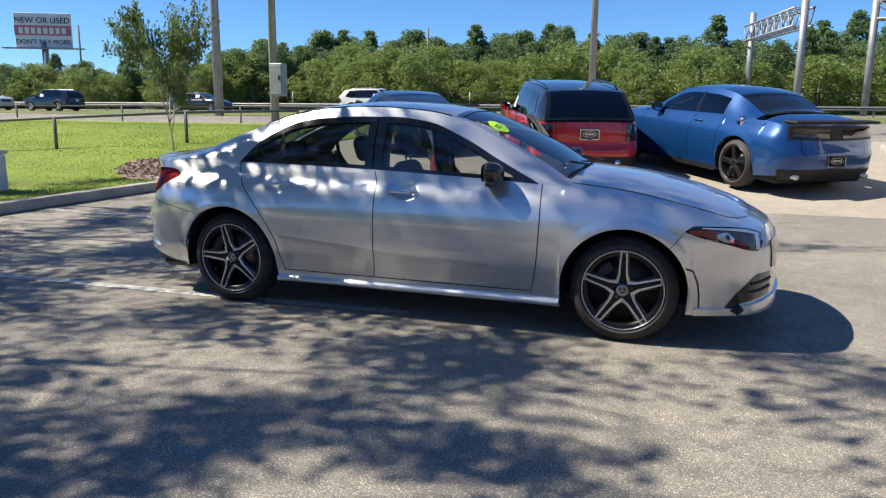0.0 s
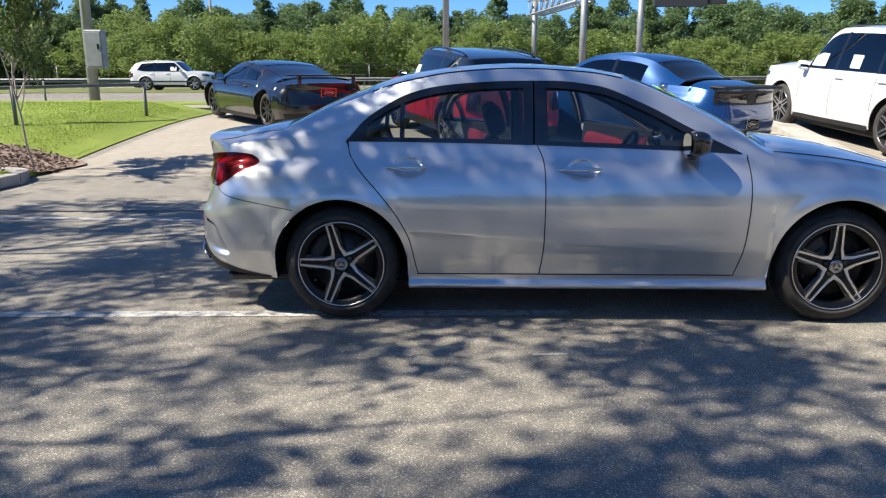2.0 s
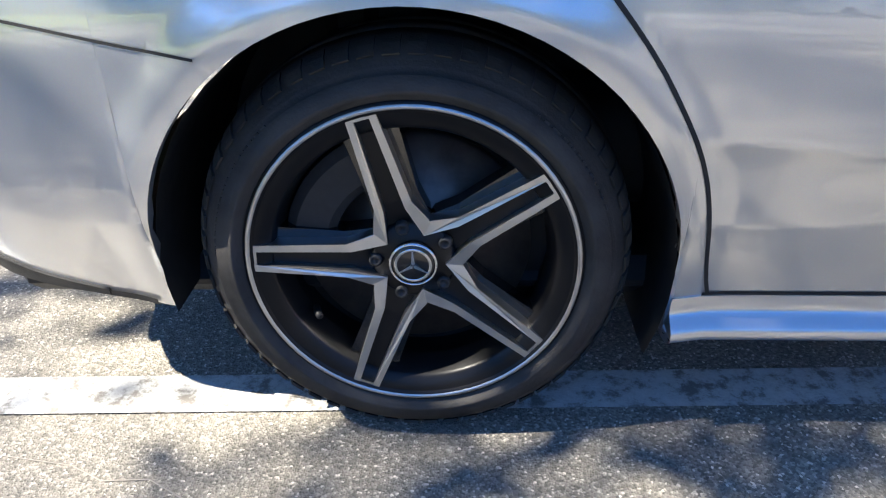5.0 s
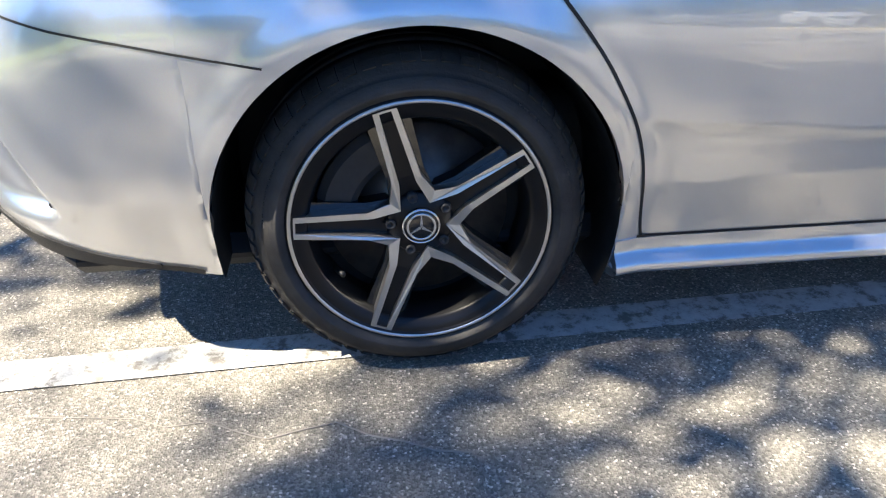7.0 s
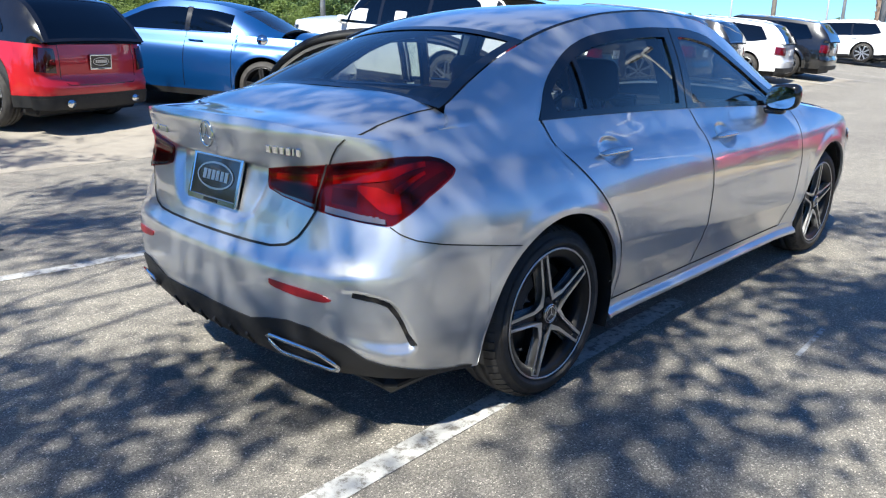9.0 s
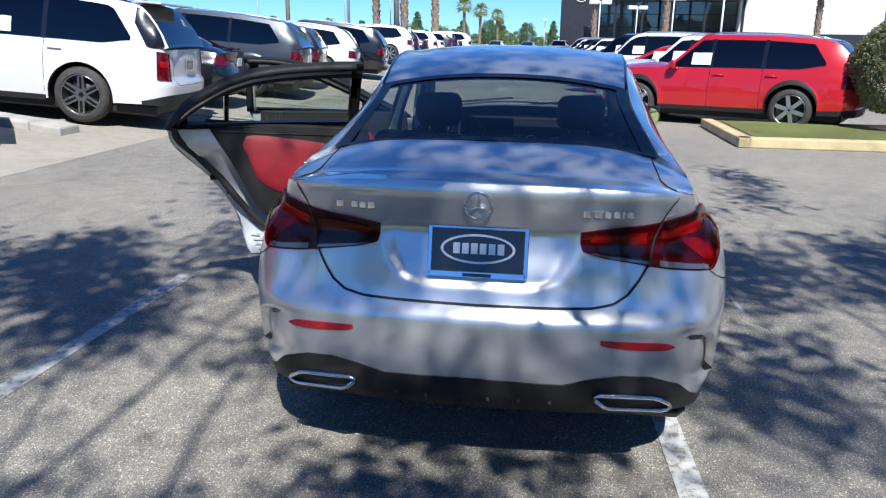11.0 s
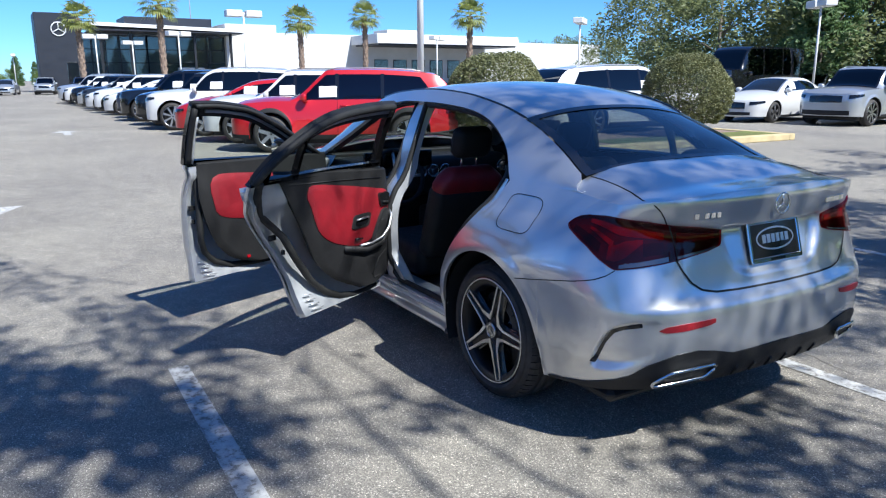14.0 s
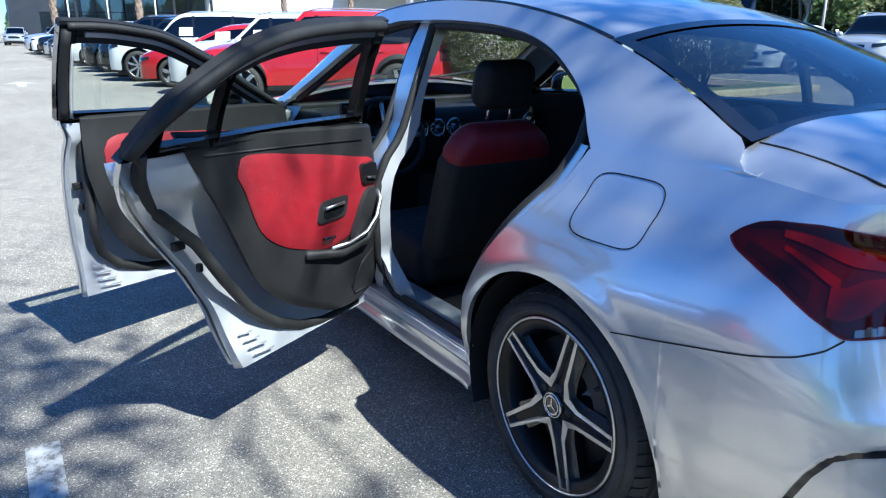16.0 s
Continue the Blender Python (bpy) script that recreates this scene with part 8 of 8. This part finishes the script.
for k in range(6):
    w = bpart("window", (BX - 1.08, -64.5 + 3.2 * k, 1.4), (BX - 0.98, -62.2 + 3.2 * k, 4.2), "mullion", 0.0)
    for j in range(2):
        bpart("pane", (BX - 1.12, -64.4 + 3.2 * k, 1.5 + 1.35 * j), (BX - 1.08, -62.3 + 3.2 * k, 2.75 + 1.35 * j), "glass_house", 0.0, parent=w)
bpart("white_wall", (BX, -92.0, 0), (BX + 12, -66.0, 7.2), "white_wall")
bpart("roof_unit", (BX + 3, -76, 7.2), (BX + 5, -72, 7.9), "grey_wall")
hall.location = (0, 0, 0)


def lot_lamp(x, y, h=4.9, heads=2, name="lot_lamp", col="white_metal", r=0.06):
    t = thing(name, "white car park lamp with two box heads on a slim pole", "lamp", "lot lamps")
    base = part("lamp_base", tube_bm([(0, 0, 0), (0, 0, 0.5)], 0.22, 14), M["kerb"], t, smooth_shade=True)
    part("pole", tube_bm([(0, 0, 0.4), (0, 0, h - 0.1)], r, 10, taper=0.8), M[col], t, smooth_shade=True)
    for sg in ((1, -1) if heads == 2 else (1,)):
        hd = part("lamp_head", box_bm((-0.28, min(sg * 0.10, sg * 0.92), h - 0.33), (0.28, max(sg * 0.10, sg * 0.92), h), 0.03), M["white_metal"], t)
        part("lamp_glass", box_bm((-0.22, min(sg * 0.16, sg * 0.86), h - 0.345), (0.22, max(sg * 0.16, sg * 0.86), h - 0.33)), M["paper"], hd)
    part("cross_arm", box_bm((-0.04, -0.2, h - 0.2), (0.04, 0.2, h - 0.1)), M[col], t)
    t.location = (x, y, terrain(x, y) * 0.5)
    return t


def polar(az, d, ex=-4.1, ey=2.0):
    return ex + d * math.cos(radians(az)), ey + d * math.sin(radians(az))


first = lot_lamp(*polar(-15.1, 41))
for i, (az, d) in enumerate(((-5.45, 66), (-7.85, 76), (-10.8, 60), (-29.6, 64), (-40.1, 46), (-52.0, 66), (-56.2, 39), (-60.6, 72), (-45.3, 75), (-0.65, 120))):
    x, y = polar(az, d)
    copy_thing(first, pose(x, y, 0, 0, 0, 10 * i))
big = lot_lamp(16.7, -8.8, 9.5, 2, "tall_lamp", r=0.11)
tagged(big, "tall white car park lamp pole", "lamp")
for x, y, h, r, col in ((36, 8.0, 10, 0.16, "galv"), (62, 17.6, 9, 0.14, "galv"), (48, 20.5, 9, 0.06, "white_metal"), (-1.3, 16.95, 11, 0.10, "galv"), (44, 13.0, 9, 0.06, "white_metal"), (70, 15.5, 9, 0.06, "white_metal")):
    c = lot_lamp(x, y, h, 2, "tall_lamp", col, r)
    tagged(c, "tall pale lamp pole beside the parked cars", "lamp")


def pole(name, label, x, y, h, r, mat, taper=0.8, seg=12):
    t = thing(name, label, "pole")
    part("shaft", tube_bm([(0, 0, -0.2), (0, 0, h * 0.5), (0, 0, h)], r, seg, taper=taper), M[mat], t, smooth_shade=seg > 6)
    t.location = (x, y, terrain(x, y))
    return t


up = pole("utility_pole", "grey square concrete utility pole with a metal box", -10.5, 14.6, 9.5, 0.155, "galv", 0.75, 4)
part("meter_box", box_bm((0.10, -0.42, 1.05), (0.55, -0.14, 2.0), 0.02), M["galv"], up, "pale metal cabinet on the pole")
part("box_door", box_bm((0.13, -0.435, 1.10), (0.52, -0.42, 1.95), 0.01), M["galv"], up)
part("box_lock", box_bm((0.42, -0.45, 1.52), (0.47, -0.435, 1.66), 0.005), M["trim"], up)
pole("steel_pole", "thick galvanised steel pole beside the road", -23.5, 29.9, 14, 0.25, "galv", 0.8, 14)
for az, d, h in ((139.9, 110, 11.5), (134.7, 120, 11.5), (110.2, 88, 9.5)):
    x, y = polar(az, d, 1.76, -5.13)
    pole("utility_pole", "distant wooden utility pole", x, y, h, 0.16, "timber")
x, y = polar(19.2, 75, -4.4, 0.1)
pole("utility_pole", "tall wooden utility pole behind the cars", x, y, 11, 0.22, "timber")

# overhead cables
for z0, z1 in ((9.2, 9.6), (8.8, 9.2)):
    P = [Vector((-60, 42, z0)).lerp(Vector((-10.5, 14.6, z1)), t) - Vector((0, 0, 1.2 * 4 * t * (1 - t))) for t in np.linspace(0, 1, 12)]
    tagged(part("overhead_cable", tube_bm(P, 0.015, 4), M["trim"]), "thin black overhead cable", "cable")

# low rail fence on the lawn
fence = thing("rail_fence", "low grey metal rail fence across the lawn", "fence")
fpts = [(-30, 0.5), (-24, 2.4), (-18, 4.4), (-14, 5.8), (-11.0, 6.85), (-8.6, 8.0), (-7.4, 10.6)]
ftop = []
for x, y in fpts:
    z = lawn_z(x, y)
    part("post", tube_bm([(x, y, z - 0.1), (x, y, z + 0.66)], 0.035, 8), M["fence_steel"], fence, smooth_shade=True)
    ftop.append((x, y, z + 0.64))
part("rail", tube_bm(ftop, 0.032, 8), M["fence_steel"], fence, smooth_shade=True)
# second fence beside the road and the guard rail of the highway
f2 = thing("roadside_fence", "thin grey posts and rail beside the road", "fence")
for k in range(14):
    x = -70 + 4.8 * k
    part("post", tube_bm([(x, 15.6 + 0.0 * k, 0.6), (x, 15.6, 1.35)], 0.03, 6), M["fence_steel"], f2)
part("rail", tube_bm([(-70, 15.6, 1.33), (-7.6, 15.6, 1.33)], 0.025, 6), M["fence_steel"], f2)
gr_ = thing("guard_rail", "galvanised guard rail beside the highway", "guard rail")
bm = bmesh.new()
prof = [(0, 0.42), (-0.06, 0.48), (0.0, 0.55), (-0.06, 0.62), (0, 0.70)]
rows_ = [[bm.verts.new((x, 47.5 + a, 0.88 + b)) for a, b in prof] for x in np.linspace(-150, 150, 30)]
for r0, r1 in zip(rows_, rows_[1:]):
    for k in range(len(prof) - 1):
        bm.faces.new((r0[k], r1[k], r1[k + 1], r0[k + 1]))
part("beam", bm, M["fence_steel"], gr_)
for k in range(60):
    part("post", box_bm((-120 + 4 * k, 47.5, 0.8), (-119.9 + 4 * k, 47.62, 1.56)), M["timber"], gr_)
cf = thing("wire_fence", "tall dark wire fence in front of the woods", "fence")
for k in range(50):
    x = -120 + 5 * k
    part("post", tube_bm([(x, 66, 0.8), (x, 66, 2.8)], 0.04, 5), M["galv"], cf)
bm = bmesh.new()
for k in range(260):
    x = -120 + 0.96 * k
    for a, b in (((x, 66, 0.9), (x + 1.9, 66, 2.75)), ((x + 1.9, 66, 0.9), (x, 66, 2.75))):
        tube_bm([a, b], 0.012, 3, bm)
for z in (0.95, 2.75):
    tube_bm([(-120, 66, z), (130, 66, z)], 0.03, 4, bm)
tagged(part("mesh", bm, M["mullion"], cf), kind="stuff")


def gantry(x0, y0, x1, y1, h, label):
    g = thing("sign_gantry", label, "gantry")
    a, b = Vector((x0, y0, 0.8)), Vector((x1, y1, 0.8))
    for p in (a, b):
        part("column", tube_bm([p, p + Vector((0, 0, h + 1.2))], 0.27, 12), M["galv"], g, smooth_shade=True)
    n = 16
    d = (b - a) / n
    side = Vector((-d.y, d.x, 0)).normalized() * 0.7
    for sgn in (1, -1):
        for z in (h - 1.3, h):
            part("chord", tube_bm([a + side * sgn + Vector((0, 0, z)), b + side * sgn + Vector((0, 0, z))], 0.09, 6), M["galv"], g)
    for k in range(n):
        p, q = a + d * k, a + d * (k + 1)
        for sgn in (1, -1):
            part("brace", tube_bm([p + side * sgn + Vector((0, 0, h - 1.3)), q + side * sgn + Vector((0, 0, h))] if k % 2 else [p + side * sgn + Vector((0, 0, h)), q + side * sgn + Vector((0, 0, h - 1.3))], 0.05, 5), M["galv"], g)
        part("brace", tube_bm([p + side + Vector((0, 0, h)), q - side + Vector((0, 0, h))], 0.04, 5), M["galv"], g)
        part("brace", tube_bm([p + side + Vector((0, 0, h - 1.3)), q - side + Vector((0, 0, h - 1.3))], 0.04, 5), M["galv"], g)
    return g


gantry(5.8, 70, 8.6, 57, 8.0, "steel sign gantry seen end on over the highway")
g2 = gantry(13.8, 60, 43, 60, 8.6, "long steel gantry with a dark sign over the highway")
part("sign_panel", box_bm((14.6, 59.0, 7.2), (19.0, 59.25, 10.8), 0.05), M["sign_dark"], g2, "dark grey traffic sign seen from behind")
part("sign_panel", box_bm((19.05, 59.1, 7.4), (20.6, 59.3, 10.8), 0.05), M["sign_dark"], g2)

# billboard
bb = thing("billboard", "roadside billboard with white and red bands on a post", "billboard")
d = 150
part("post", tube_bm([(0, 0, 0), (0, 0, 11)], 0.55, 12), M["galv"], bb, smooth_shade=True)
face = part("panel", box_bm((-4.6, -0.3, 10.2), (4.6, 0.3, 16.0), 0.05), M["board_white"], bb)
part("band", box_bm((-4.6, -0.34, 12.2), (4.6, -0.30, 13.9)), M["board_pink"], bb)
part("catwalk", box_bm((-6.6, -1.2, 9.9), (6.6, 0.2, 10.1)), M["galv"], bb)


def lettering(text, size, x, z, parent):
    c = bpy.data.curves.new("lettering", "FONT")
    c.body, c.size, c.align_x, c.extrude = text, size, "CENTER", 0.02
    tmp = new("lettering", c)
    dg = bpy.context.evaluated_depsgraph_get()
    me = bpy.data.meshes.new_from_object(tmp.evaluated_get(dg))
    bpy.data.objects.remove(tmp)
    ob = new("lettering", me)
    me.materials.clear()
    me.materials.append(M["ink"])
    ob.parent = parent
    ob.matrix_local = pose(x, -0.36, z, 90, 0, 0)
    return ob


lettering("NEW OR USED", 1.35, 0, 14.3, bb)
lettering("DON'T PAY MORE", 1.1, 0, 10.75, bb)
for k in range(8):
    part("word_bar", box_bm((-3.9 + 1.0 * k, -0.37, 12.5), (-3.25 + 1.0 * k, -0.34, 13.5)), M["board_white"], bb)
x, y = polar(136.8, d, 1.76, -5.13)
bb.matrix_world = pose(x, y, 0.9, 0, 0, 28)
# overpass in the far left
op = thing("overpass", "pale concrete overpass in the distance", "bridge")
part("deck", box_bm((-200, 118, 4.6), (-95, 128, 6.0), 0.1), M["concrete"], op)
for k in range(4):
    part("pier", box_bm((-190 + 28 * k, 121, 0.5), (-187 + 28 * k, 125, 4.7), 0.1), M["concrete"], op)
# white box beside the kerb
wb = thing("white_box", "small white box at the edge of the lawn", "box")
part("body", box_bm((-0.30, -0.25, 0.0), (0.30, 0.25, 0.55), 0.04, seg=2), M["white_metal"], wb)
part("lid", box_bm((-0.32, -0.27, 0.55), (0.32, 0.27, 0.60), 0.02, seg=2), M["white_metal"], wb)
wb.location = (-8.02, 2.6, 0.13)
# black passenger van
vsp = suv_spec(6.0, 2.02, 2.75, 3.66, 0.36, 0.95, belt=0.52, crown=[(-3.2, 0.03), (2.0, 0.04)], rail_z=[(-3.27, 1.45), (-3.22, 2.0), (-3.10, 2.60), (-1.0, 2.68), (0.9, 2.66), (1.25, 2.45), (1.85, 1.5), (2.0, 1.44)],
               rail_y=[(-3.3, 0.90), (0.8, 0.86), (1.9, 0.86)], screen=(1.9, 1.15), roof=(1.15, -3.05), backlight=(-3.05, -3.22), win=(-2.9, 1.3, (-1.4, 0.1)))
van = make_car(vsp, "black", "tall black passenger van parked beyond the bushes", STYLE_FIVE, category="van")
put(van, 18.9, -27.2, 94, 0, 0.1)
